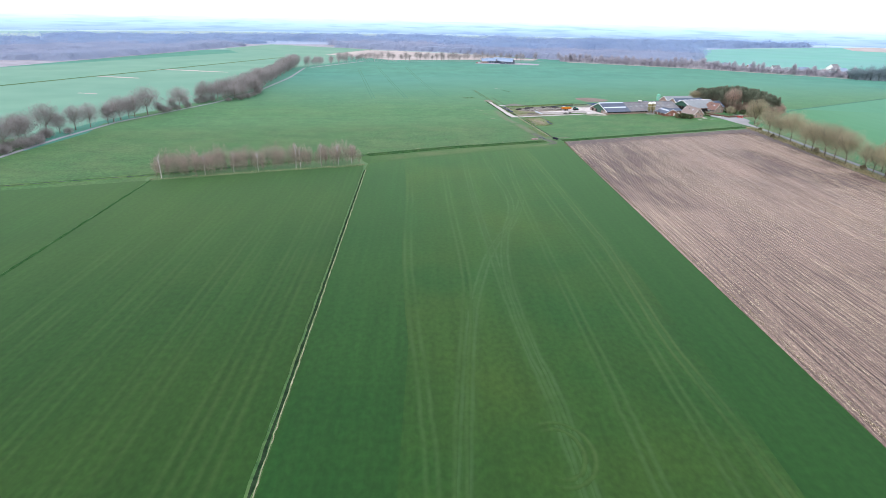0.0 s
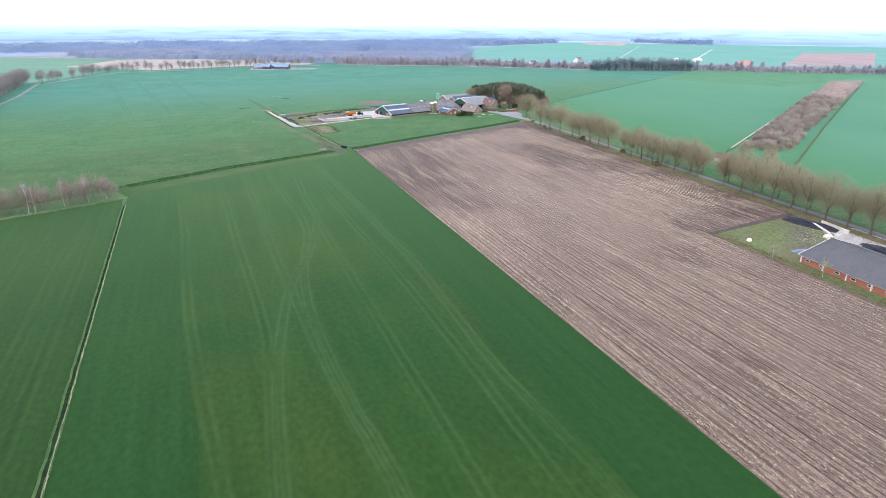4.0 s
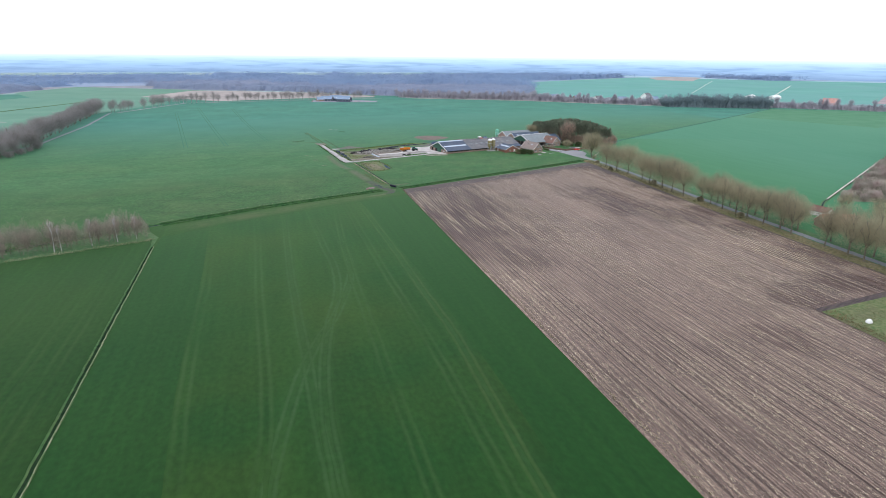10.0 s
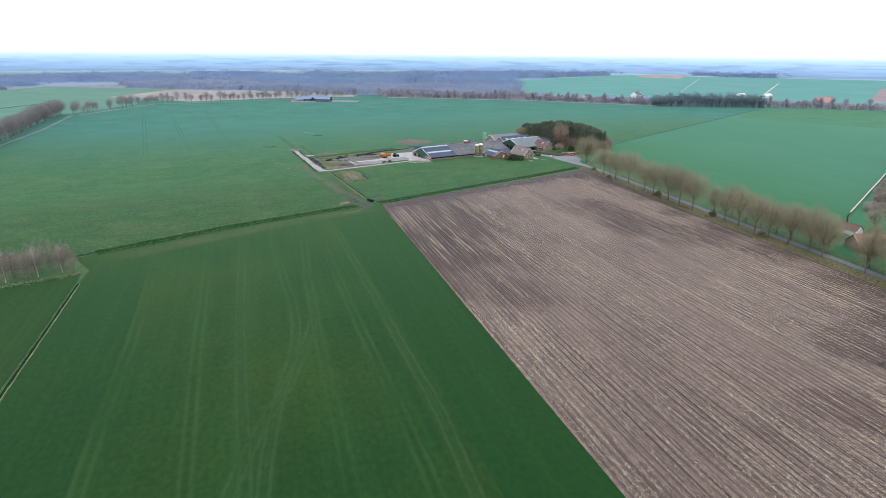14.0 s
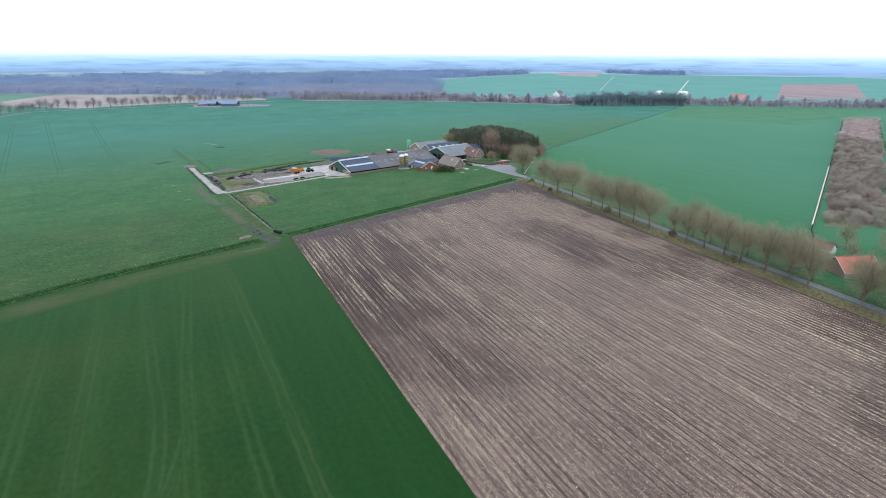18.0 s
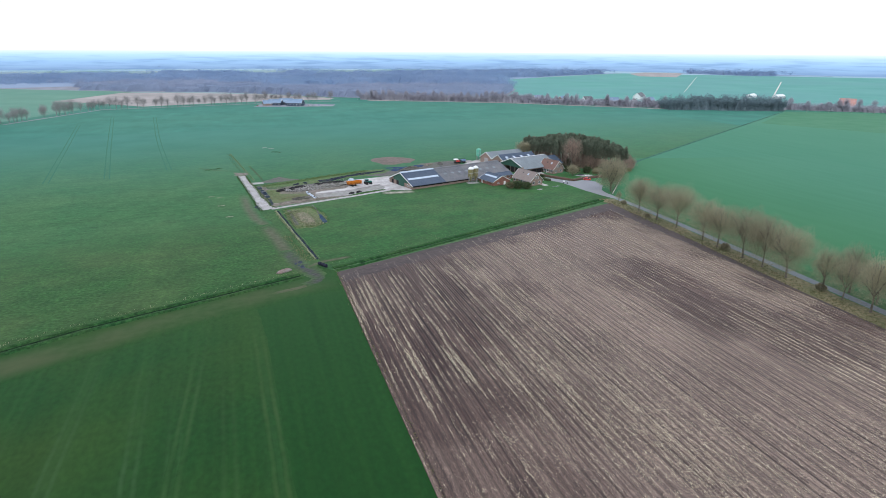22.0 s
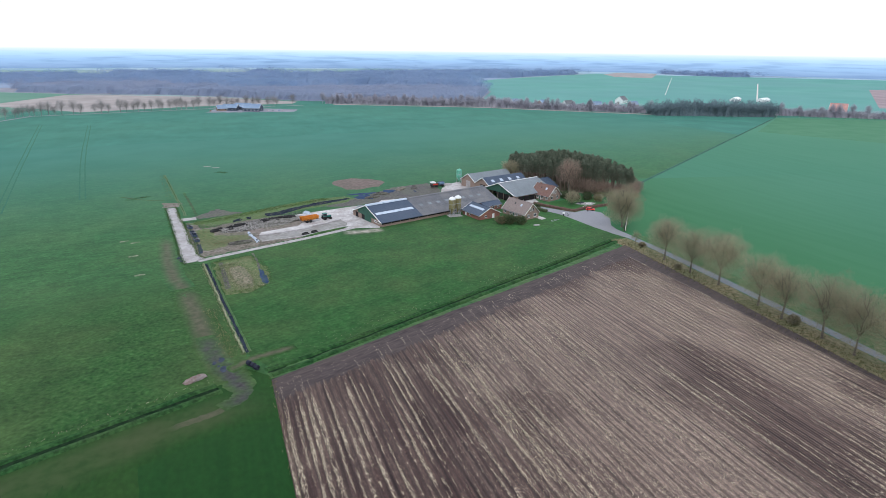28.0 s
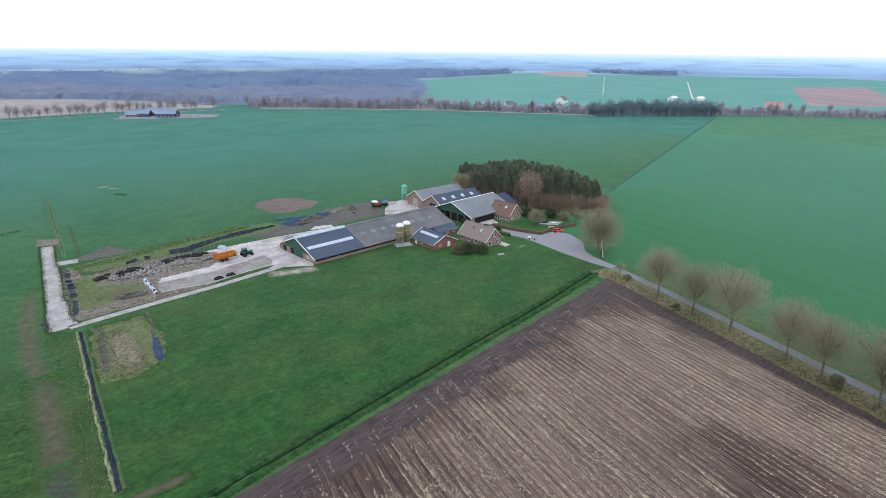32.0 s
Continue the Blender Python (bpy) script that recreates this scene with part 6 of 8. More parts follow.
# ---------------------------------------------------------------- buildings
def gable_shell(parent, L, W, eave, ridge, wall_mat, roof_mat, over=0.4, thick=0.18, trim=None, trim_w=0.35, base=-0.05, name_wall="wall"):
    """Four walls and two roof slopes; ridge along x, from 0 to L, the middle at y = 0."""
    h = W / 2
    t = 0.25
    bm = bmesh.new()
    box(bm, 0, L, -h, -h + t, base, eave)
    part(name_wall, bm, wall_mat, parent)
    bm = bmesh.new()
    box(bm, 0, L, h - t, h, base, eave)
    part(name_wall, bm, wall_mat, parent)
    for x in (0.0, L - t):
        bm = bmesh.new()
        ring = [(-h + t, base), (h - t, base), (h - t, eave), (0, ridge - 0.05), (-h + t, eave)]
        solid(bm, [(x, y, z) for y, z in ring], [(x + t, y, z) for y, z in ring])
        bmesh.ops.recalc_face_normals(bm, faces=bm.faces)
        part("gable_wall", bm, wall_mat, parent)
    slope = (ridge - eave) / h
    roofs = []
    for s in (-1, 1):
        bm = bmesh.new()
        ring = [(0, ridge + thick), (0, ridge), (s * (h + over), eave - over * slope), (s * (h + over), eave - over * slope + thick)]
        solid(bm, [(-over, y, z) for y, z in ring], [(L + over, y, z) for y, z in ring])
        bmesh.ops.recalc_face_normals(bm, faces=bm.faces)
        roofs.append(part("roof", bm, roof_mat, parent))
    bm = bmesh.new()
    tube(bm, (-over, 0, ridge + thick), (L + over, 0, ridge + thick), 0.14, 0.14, 6)
    part("ridge_cap", bm, roof_mat, parent)
    if trim:
        for x in (-over - 0.06, L + over - 0.06):
            for s in (-1, 1):
                bm = bmesh.new()
                ring = [(0, ridge + thick + 0.06), (0, ridge + thick + 0.06 - trim_w), (s * (h + over + 0.05), eave - over * slope + thick + 0.06 - trim_w), (s * (h + over + 0.05), eave - over * slope + thick + 0.06)]
                solid(bm, [(x, y, z) for y, z in ring], [(x + 0.12, y, z) for y, z in ring])
                bmesh.ops.recalc_face_normals(bm, faces=bm.faces)
                part("barge_board", bm, trim, parent, "white painted barge board")
    for s in (-1, 1):
        bm = bmesh.new()
        y = s * (h + over + 0.06)
        z = eave - over * slope
        tube(bm, (-over, y, z), (L + over, y, z), 0.09, 0.09, 6)
        part("gutter", bm, STEEL, parent)
    return roofs


def slope_patch(parent, name, x0, x1, f0, f1, side, W, eave, ridge, material, lift=0.24, thick=0.06, label=""):
    """A sheet on a roof slope; f0, f1: from the ridge (0) to the eave (1)."""
    h = W / 2
    bm = bmesh.new()
    pts = []
    for f in (f0, f1):
        pts.append((side * h * f, ridge + (eave - ridge) * f))
    (ya, za), (yb, zb) = pts
    ring = [(ya, za + lift), (yb, zb + lift), (yb, zb + lift - thick), (ya, za + lift - thick)]
    solid(bm, [(x0, y, z) for y, z in ring], [(x1, y, z) for y, z in ring])
    bmesh.ops.recalc_face_normals(bm, faces=bm.faces)
    return part(name, bm, material, parent, label)


def window(parent, x, y, z, w, h, face, frame_mat=WHITE, bars=1, name="window"):
    """A framed window whose outside looks along face: '-y', '+y', '-x' or '+x'."""
    ob = new(name)
    ob.parent = parent
    turn = {"-y": 0, "+x": 90, "+y": 180, "-x": 270}[face]
    ob.matrix_local = pose(x, y, z, 0, 0, turn)
    f = 0.09
    bm = boxes((-w / 2, w / 2, -0.08, 0.05, 0, f), (-w / 2, w / 2, -0.08, 0.05, h - f, h), (-w / 2, -w / 2 + f, -0.08, 0.05, f, h - f), (w / 2 - f, w / 2, -0.08, 0.05, f, h - f))
    for k in range(bars):
        q = -w / 2 + w * (k + 1) / (bars + 1)
        box(bm, q - 0.035, q + 0.035, -0.07, 0.05, f, h - f)
    part("frame", bm, frame_mat, ob)
    part("pane", boxes((-w / 2 + f * 0.5, w / 2 - f * 0.5, -0.04, -0.01, f * 0.5, h - f * 0.5)), GLASS, ob)
    part("sill", boxes((-w / 2 - 0.08, w / 2 + 0.08, -0.16, 0.02, -0.07, -0.005)), CONCRETE, ob)
    return ob


def door(parent, x, y, z, w, h, face, leaf_mat, frame_mat=WHITE, name="door"):
    ob = new(name)
    ob.parent = parent
    ob.matrix_local = pose(x, y, z, 0, 0, {"-y": 0, "+x": 90, "+y": 180, "-x": 270}[face])
    part("leaf", boxes((-w / 2, w / 2, -0.06, 0.03, 0, h)), leaf_mat, ob)
    part("frame", boxes((-w / 2 - 0.1, -w / 2, -0.09, 0.04, 0, h + 0.1), (w / 2, w / 2 + 0.1, -0.09, 0.04, 0, h + 0.1), (-w / 2, w / 2, -0.09, 0.04, h, h + 0.1)), frame_mat, ob)
    part("handle", boxes((w / 2 - 0.2, w / 2 - 0.06, -0.12, -0.06, 1.0, 1.05)), STEEL, ob)
    return ob


# long cattle barn: local x along the ridge, gable at x = 0
BARN_TURN = 18.3
barn = thing("cattle_barn", "long low cattle barn with grey corrugated roof", "barn", "", (120.9, 480.7, 0), BARN_TURN)
BL, BW, BE, BR = 68.0, 24.5, 2.1, 7.0
h = BW / 2
part("wall", boxes((0, BL, -h, -h + 0.25, -0.05, 1.0)), BRICK_BROWN, barn, "low brown brick side wall")
part("wall", boxes((0, BL, h - 0.25, h, -0.05, BE)), BRICK_BROWN, barn)
# dark strip in place of the shade below the eave
part("side_opening", boxes((0.3, BL - 0.3, -h + 0.12, -h + 0.2, 1.0, BE)), DARK, barn, "dark panel for the shaded gap under the eave")
post0 = part("post", boxes((0, 0.22, -h + 0.02, -h + 0.26, 0.99, BE - 0.02)), TIMBER, barn)
for k in range(1, 15):
    share("post", post0, barn, pose(k * (BL - 0.25) / 14, 0, 0))
bm = bmesh.new()
ring = [(-h + 0.25, -0.05), (h - 0.25, -0.05), (h - 0.25, BE), (0, BR - 0.05), (-h + 0.25, BE)]
solid(bm, [(0.05, y, z) for y, z in ring], [(0.3, y, z) for y, z in ring])
bmesh.ops.recalc_face_normals(bm, faces=bm.faces)
part("gable_wall", bm, BRICK_BROWN, barn)
bm = bmesh.new()
solid(bm, [(BL - 0.3, y, z) for y, z in ring], [(BL - 0.05, y, z) for y, z in ring])
bmesh.ops.recalc_face_normals(bm, faces=bm.faces)
part("gable_wall", bm, BRICK_BROWN, barn)
bm = bmesh.new()
ring = [(-7.6, 2.4), (7.6, 2.4), (7.6, 3.9), (0, BR - 0.1), (-7.6, 3.9)]
solid(bm, [(-0.08, y, z) for y, z in ring], [(0.05, y, z) for y, z in ring])
bmesh.ops.recalc_face_normals(bm, faces=bm.faces)
part("gable_boarding", bm, GREENWOOD, barn, "dark green boards in the gable")
# dark panels on the gable stand for the shade inside
part("gate_opening", boxes((-0.02, 0.06, 1.2, 4.6, 0, 3.6)), DARK, barn, "dark panel for the shaded gateway")
part("gate_opening", boxes((-0.02, 0.06, 7.6, 9.8, 0, 2.3)), DARK, barn, "dark panel for the shaded gateway")
for y0 in (-3.8, -0.9):
    part("sliding_door", boxes((-0.14, -0.02, y0, y0 + 2.7, 0.05, 3.5), (-0.18, -0.14, y0 + 1.2, y0 + 1.45, 0.05, 3.5)), GREENWOOD, barn, "dark green sliding door")
for y0 in (-9.8, -7.2):
    window(barn, 0.02, y0, 1.0, 1.5, 0.9, "-x")
sl = (BR - BE) / h
for side in (-1, 1):
    for x0, x1, m, nm, dz in ((-0.6, 21.2, SHEETBLUE, "roof", 0.07), (21.2, BL + 0.4, SHEET, "roof", 0.0)):
        bm = bmesh.new()
        ring = [(0, BR + 0.16 + dz), (0, BR), (side * (h + 0.7), BE - 0.7 * sl), (side * (h + 0.7), BE - 0.7 * sl + 0.16 + dz)]
        solid(bm, [(x0, y, z) for y, z in ring], [(x1, y, z) for y, z in ring])
        bmesh.ops.recalc_face_normals(bm, faces=bm.faces)
        part(nm, bm, m, barn, "dark blue grey new roof sheets" if m is SHEETBLUE else "weathered grey corrugated roof sheets")
    # lapped rows of sheets
    for row, f in enumerate((0.33, 0.66)):
        slope_patch(barn, "sheet_lap", 21.4, BL + 0.35, f, f + 0.012, side, BW, BE, BR, SHEET, 0.21, 0.05)
    bm = bmesh.new()
    ring = [(0, BR + 0.32), (0, BR - 0.1), (side * (h + 0.75), BE - 0.75 * sl - 0.1), (side * (h + 0.75), BE - 0.75 * sl + 0.32)]
    solid(bm, [(-0.72, y, z) for y, z in ring], [(-0.6, y, z) for y, z in ring])
    bmesh.ops.recalc_face_normals(bm, faces=bm.faces)
    part("barge_board", bm, WHITE, barn, "white painted barge board")
    slope_patch(barn, "skylight", 0.4, 20.0, 0.5, 0.62, side, BW, BE, BR, SKYLIGHT, 0.3, 0.05, "long pale skylight strip")
    for k in range(8):
        slope_patch(barn, "skylight", 24.4 + k * 5.0, 26.4 + k * 5.0, 0.42, 0.54, side, BW, BE, BR, SHEETPALE, 0.23, 0.05, "pale skylight sheet")
bm = bmesh.new()
ring = [(-0.9, BR - 0.02), (0.9, BR - 0.02), (0.55, BR + 0.5), (-0.55, BR + 0.5)]
solid(bm, [(-0.5, y, z) for y, z in ring], [(21.0, y, z) for y, z in ring])
part("ridge_vent", bm, SKYLIGHT, barn, "pale open ridge vent")
bm = bmesh.new()
solid(bm, [(21.2, y, z - 0.12) for y, z in ring], [(BL, y, z - 0.12) for y, z in ring])
part("ridge_vent", bm, SHEET, barn)
for k in range(3):
    bm = bmesh.new()
    tube(bm, (44 + 7 * k, 1.5, 6.4), (44 + 7 * k, 1.5, 8.0), 0.09, 0.09, 6)
    part("vent_pipe", bm, STEEL, barn)

lean = thing("lean_to", "small grey lean-to beside the barn's gable", "shed", "", (118.6, 493.6, 0), -24)
part("wall", boxes((0, 4.6, 0, 0.2, 0, 2.3), (0, 4.6, 6.0, 6.2, 0, 2.3), (0, 0.2, 0.2, 6.0, 0, 2.3)), CREAM, lean)
part("roof", boxes((-0.3, 4.7, -0.3, 6.5, 2.31, 2.5), bevel=0.03), SHEETPALE, lean)
# dark panel painted as the shaded opening
part("opening", boxes((-0.02, 0.0, 1.6, 4.4, 0.1, 2.0)), DARK, lean)
# twin-gabled shed north of it
twin = thing("twin_gable_shed", "brick shed with two parallel gabled roofs", "shed", "", (188.9, 530.2, 0), 16.0)
for yo, m in ((0.0, SHEETPALE), (-12.6, SHEETBLUE)):
    wing = new("wing")
    wing.parent = twin
    wing.matrix_local = pose(0, yo, 0)
    tagged(wing, "pale grey roofed wing" if yo == 0 else "blue grey roofed wing with skylights")
    W, L, E, R = 12.4, 27.0, 4.0, 7.6
    hw = W / 2
    part("wall", boxes((0, L, -hw, -hw + 0.25, -0.05, E), (0, L, hw - 0.25, hw, -0.05, E)), BRICK_BROWN, wing)
    bm = bmesh.new()
    ring = [(-hw + 0.25, -0.05), (hw - 0.25, -0.05), (hw - 0.25, E), (0, R - 0.05), (-hw + 0.25, E)]
    for x in (0.0, L - 0.25):
        bm = bmesh.new()
        solid(bm, [(x, y, z) for y, z in ring], [(x + 0.25, y, z) for y, z in ring])
        bmesh.ops.recalc_face_normals(bm, faces=bm.faces)
        part("gable_wall", bm, BRICK_BROWN, wing)
    for s in (-1, 1):
        bm = bmesh.new()
        ov = 0.0 if (yo == 0) == (s < 0) else 0.5
        sp = (R - E) / hw
        ring = [(0, R + 0.16), (0, R), (s * (hw + ov), E - ov * sp), (s * (hw + ov), E - ov * sp + 0.16)]
        solid(bm, [(-0.5, y, z) for y, z in ring], [(L + 0.4, y, z) for y, z in ring])
        bmesh.ops.recalc_face_normals(bm, faces=bm.faces)
        part("roof", bm, m, wing)
        bm = bmesh.new()
        ring = [(0, R + 0.3), (0, R - 0.12), (s * (hw + ov), E - ov * sp - 0.12), (s * (hw + ov), E - ov * sp + 0.3)]
        solid(bm, [(-0.62, y, z) for y, z in ring], [(-0.5, y, z) for y, z in ring])
        bmesh.ops.recalc_face_normals(bm, faces=bm.faces)
        part("barge_board", bm, WHITE, wing)
    # the second wing's door is a dark panel for the shade inside
    part("barn_door", boxes((-0.1, -0.01, -1.9, 1.9, 0, 3.9), (-0.14, -0.1, -0.06, 0.06, 0, 3.9), (-0.14, -0.1, -1.9, 1.9, 1.9, 2.05)), CONCRETE if yo == 0 else DARK, wing, "pale tall barn door" if yo == 0 else "dark panel for the shaded doorway")
    if yo:
        for k in range(4):
            slope_patch(wing, "skylight", 3.5 + 6 * k, 5.3 + 6 * k, 0.35, 0.62, -1, W, E, R, SKYLIGHT, 0.22, 0.05)

# open machinery shed with pale roof
shed = thing("machinery_shed", "wide machinery shed with pale grey roof, open front", "shed", "", (194.4, 501.9, 0), 18.6)
SL, SW, SE, SR = 27.5, 24.0, 3.4, 8.0
hs = SW / 2
part("wall", boxes((0, SL, hs - 0.25, hs, -0.05, SE)), BRICK_BROWN, shed)
part("wall", boxes((SL - 0.25, SL, -hs, hs - 0.26, -0.05, SE)), BRICK_BROWN, shed)
# dark sheet instead of the shed's shaded depth
part("gable_opening", boxes((0.3, 0.4, -hs + 0.3, 2, 0, SE)), DARK, shed, "dark panel for the deep shade of the open gable")
bm = bmesh.new()
ring = [(-hs + 0.25, SE), (hs - 0.25, SE), (0, SR - 0.05)]
for x in (0.05, SL - 0.25):
    solid(bm, [(x, y, z) for y, z in ring], [(x + 0.2, y, z) for y, z in ring])
bmesh.ops.recalc_face_normals(bm, faces=bm.faces)
part("gable_boarding", bm, GREENWOOD, shed, "dark green gable boarding")
g0 = part("gable_post", boxes((0, 0.25, -hs + 0.2, -hs + 0.5, 0, SE)), TIMBER, shed)
for k in range(1, 6):
    share("gable_post", g0, shed, pose(0, k * 4.1, 0))
part("front_wall", boxes((0, 2.2, -hs, -hs + 0.25, 0, SE), (SL - 9.0, SL - 0.26, -hs, -hs + 0.25, 0, SE), (2.2, SL - 9.0, -hs, -hs + 0.25, 2.7, SE)), BRICK_BROWN, shed)
# each bay's inner shade is a dark panel
for k in range(4):
    part("bay", boxes((2.5 + 4.05 * k, 6.1 + 4.05 * k, -hs + 0.26, -hs + 0.32, 0, 2.7)), DARK, shed, "dark panel for the shade in an open bay")
for s in (-1, 1):
    sp = (SR - SE) / hs
    bm = bmesh.new()
    ring = [(0, SR + 0.16), (0, SR), (s * (hs + 0.6), SE - 0.6 * sp), (s * (hs + 0.6), SE - 0.6 * sp + 0.16)]
    solid(bm, [(-0.5, y, z) for y, z in ring], [(SL + 0.4, y, z) for y, z in ring])
    bmesh.ops.recalc_face_normals(bm, faces=bm.faces)
    part("roof", bm, SHEETPALE, shed, "pale grey corrugated roof sheets")
    bm = bmesh.new()
    ring = [(0, SR + 0.3), (0, SR - 0.15), (s * (hs + 0.65), SE - 0.65 * sp - 0.15), (s * (hs + 0.65), SE - 0.65 * sp + 0.3)]
    solid(bm, [(-0.64, y, z) for y, z in ring], [(-0.5, y, z) for y, z in ring])
    bmesh.ops.recalc_face_normals(bm, faces=bm.faces)
    part("barge_board", bm, WHITE, shed, "white painted barge board")
part("ridge_cap", boxes((-0.6, SL + 0.4, -0.3, 0.3, SR + 0.12, SR + 0.24)), WHITE, shed, "white ridge cap")
annex = thing("rear_shed", "low shed with blue grey roof behind the machinery shed", "shed", "", (220.5, 511.5, 0), 18.6)
gable_shell(annex, 9.5, 15, 3.0, 6.6, BRICK_BROWN, SHEETBLUE)

# small brick shed beside the silos
small = thing("brick_outbuilding", "red brick outbuilding with dark blue roof", "outbuilding", "", (171.4, 480.6, 0), -75.5)
gable_shell(small, 13.0, 11.5, 2.2, 5.0, BRICK_RED, SHEETBLUE, 0.5, 0.16, WHITE, 0.3)
slope_patch(small, "skylight", 1.0, 11.5, 0.3, 0.5, -1, 11.5, 2.2, 5.0, SKYLIGHT, 0.24, 0.06, "long pale skylight strip")
window(small, 6.0, -5.75, 0.9, 1.2, 0.8, "-y")
door(small, 2.5, -5.75, 0, 1.0, 1.9, "-y", WHITE)
window(small, 13.0, -2.2, 0.9, 1.3, 0.9, "+x")
door(small, 13.0, 2.0, 0, 1.1, 2.0, "+x", WHITE)
linkb = thing("link_building", "low red brick lean-to between barn and house", "outbuilding", "", (176.5, 482.5, 0), 18.3)
gable_shell(linkb, 10.5, 6.0, 2.4, 3.6, BRICK_RED, SHEETBLUE, 0.3)
for k in range(3):
    window(linkb, 1.8 + 3.2 * k, -3.0, 1.0, 1.3, 0.9, "-y")


def farmhouse(name, label, at, turn, L, W, E, R, tile, front):
    ob = thing(name, label, "house", "", (*at, 0), turn)
    gable_shell(ob, L, W, E, R, BRICK_BROWN, tile, 0.45, 0.2, WHITE, 0.28)
    for k in range(4):
        window(ob, 1.6 + (L - 3.0) * k / 3, front * W / 2, 0.9, 1.3, 1.4, "-y" if front < 0 else "+y")
    for y in (-W * 0.24, W * 0.24):
        window(ob, L, y, 0.85, 1.5, 1.5, "+x")
    for y in (-0.75, 0.75):
        window(ob, L, y, 3.6, 0.9, 1.5, "+x", bars=0)
    window(ob, 0, 0, 3.4, 1.0, 1.3, "-x")
    door(ob, L * 0.5, front * W / 2, 0, 1.0, 2.1, "-y" if front < 0 else "+y", GREENWOOD)
    slope_patch(ob, "roof_window", L * 0.62, L * 0.62 + 1.0, 0.3, 0.5, front, W, E, R, SKYLIGHT, 0.3, 0.08, "pale roof window")
    slope_patch(ob, "roof_window", L * 0.35, L * 0.35 + 0.6, 0.3, 0.42, front, W, E, R, GLASS, 0.3, 0.08)
    ch = part("chimney", boxes((1.6, 2.3, 0.4, 1.1, R - 1.2, R + 0.9)), BRICK_BROWN, ob)
    part("chimney_cap", boxes((1.5, 2.4, 0.3, 1.2, R + 0.91, R + 1.0)), CONCRETE, ch)
    return ob


farmhouse("farmhouse", "brown brick farmhouse with tiled gable roof and white trim", (188.4, 476.1), -73, 14.8, 8.6, 2.7, 7.0, TILE, -1)
farmhouse("farmhouse", "brown brick house with dark red tiled roof beside the shed", (215.6, 500.5), -67, 11.6, 9.2, 2.8, 7.2, TILE_DARK, -1)
sheet("house_terrace", [(196.5, 459), (199.5, 460.5), (196.5, 472), (193, 471)], 0.07, SLAB, "narrow paved terrace by the farmhouse", "terrace")


def feed_silo(name, label, at, h, r, shell, top, group=""):
    ob = thing(name, label, "silo", group, (*at, 0))
    bm = bmesh.new()
    lathe(bm, [(0.25, h * 0.16), (r * 0.55, h * 0.28), (r, h * 0.42), (r, h * 0.86)], 22)
    part("hopper_and_drum", bm, shell, ob)
    bm = bmesh.new()
    lathe(bm, [(r * 1.01, h * 0.86), (r * 1.02, h * 0.9), (r * 0.7, h * 0.96), (r * 0.3, h * 0.985)], 22)
    part("dome", bm, top, ob, "white rounded top" if top is WHITE else "")
    bm = bmesh.new()
    lathe(bm, [(0.32, h * 0.98), (0.34, h * 1.0), (0.2, h * 1.01)], 14)
    part("lid", bm, top, ob)
    for k in range(4):
        a = 0.785 + 1.5708 * k
        bm = bmesh.new()
        tube(bm, (math.cos(a) * r * 0.98, math.sin(a) * r * 0.98, 0), (math.cos(a) * r * 0.96, math.sin(a) * r * 0.96, h * 0.46), 0.08, 0.08, 6)
        tube(bm, (math.cos(a) * r, math.sin(a) * r, 0.1), (math.cos(a + 1.5708) * r, math.sin(a + 1.5708) * r, h * 0.34), 0.045, 0.045, 4)
        part("leg", bm, STEEL, ob)
    bm = bmesh.new()
    lathe(bm, [(r * 1.01, h * 0.62), (r * 1.03, h * 0.625), (r * 1.03, h * 0.635), (r * 1.01, h * 0.64)], 22)
    part("band", bm, STEEL, ob)
    bm = boxes((-0.25, -0.2, -r - 0.18, -r - 0.12, 0.6, h * 0.9), (0.2, 0.25, -r - 0.18, -r - 0.12, 0.6, h * 0.9))
    for k in range(14):
        z = 0.8 + k * h * 0.06
        box(bm, -0.2, 0.2, -r - 0.17, -r - 0.13, z, z + 0.04)
    part("ladder", bm, STEEL, ob)
    return ob


feed_silo("feed_silo", "khaki feed silo with white top on steel legs", (159.6, 476.6), 9.2, 1.55, FIBRE, WHITE, "feed silos beside the barn")
feed_silo("feed_silo", "khaki feed silo with white top on steel legs", (162.9, 478.0), 9.4, 1.55, FIBRE, WHITE, "feed silos beside the barn")
feed_silo("feed_silo", "pale green feed silo behind the sheds", (188.3, 543.0), 8.2, 1.55, GREENTANK, GREENTANK)
part("silo_slab", boxes((158, 164.6, 475.2, 479.6, 0, 0.1)), CONCRETE)
tagged(bpy.data.objects["silo_slab"], "small concrete slab under the feed silos", "slab", kind="structure")

# second farm by the lane
rb = thing("roadside_barn", "long barn with dark grey roof and red brick wall", "barn", "", (166.5, 141.6, 0), -90.5)
RL, RW, RE, RR = 62.0, 24.0, 2.5, 6.2
hr = RW / 2
rb.matrix_world = pose(178.2, 143.2, 0, 0, 0, -90.5)
roofs = gable_shell(rb, RL, RW, RE, RR, BRICK_ORANGE, SHEETDARK, 0.5, 0.16, WHITE, 0.35)
for k in range(12):
    window(rb, 2.5 + 5.0 * k, -hr, 1.0, 1.6, 0.7, "-y", bars=0)
p0 = part("pilaster", boxes((0.2, 0.6, -hr - 0.12, -hr + 0.05, 0, 2.3)), WHITE, rb, "white painted pilaster")
for k in range(1, 9):
    share("pilaster", p0, rb, pose(k * 7.5, 0, 0))
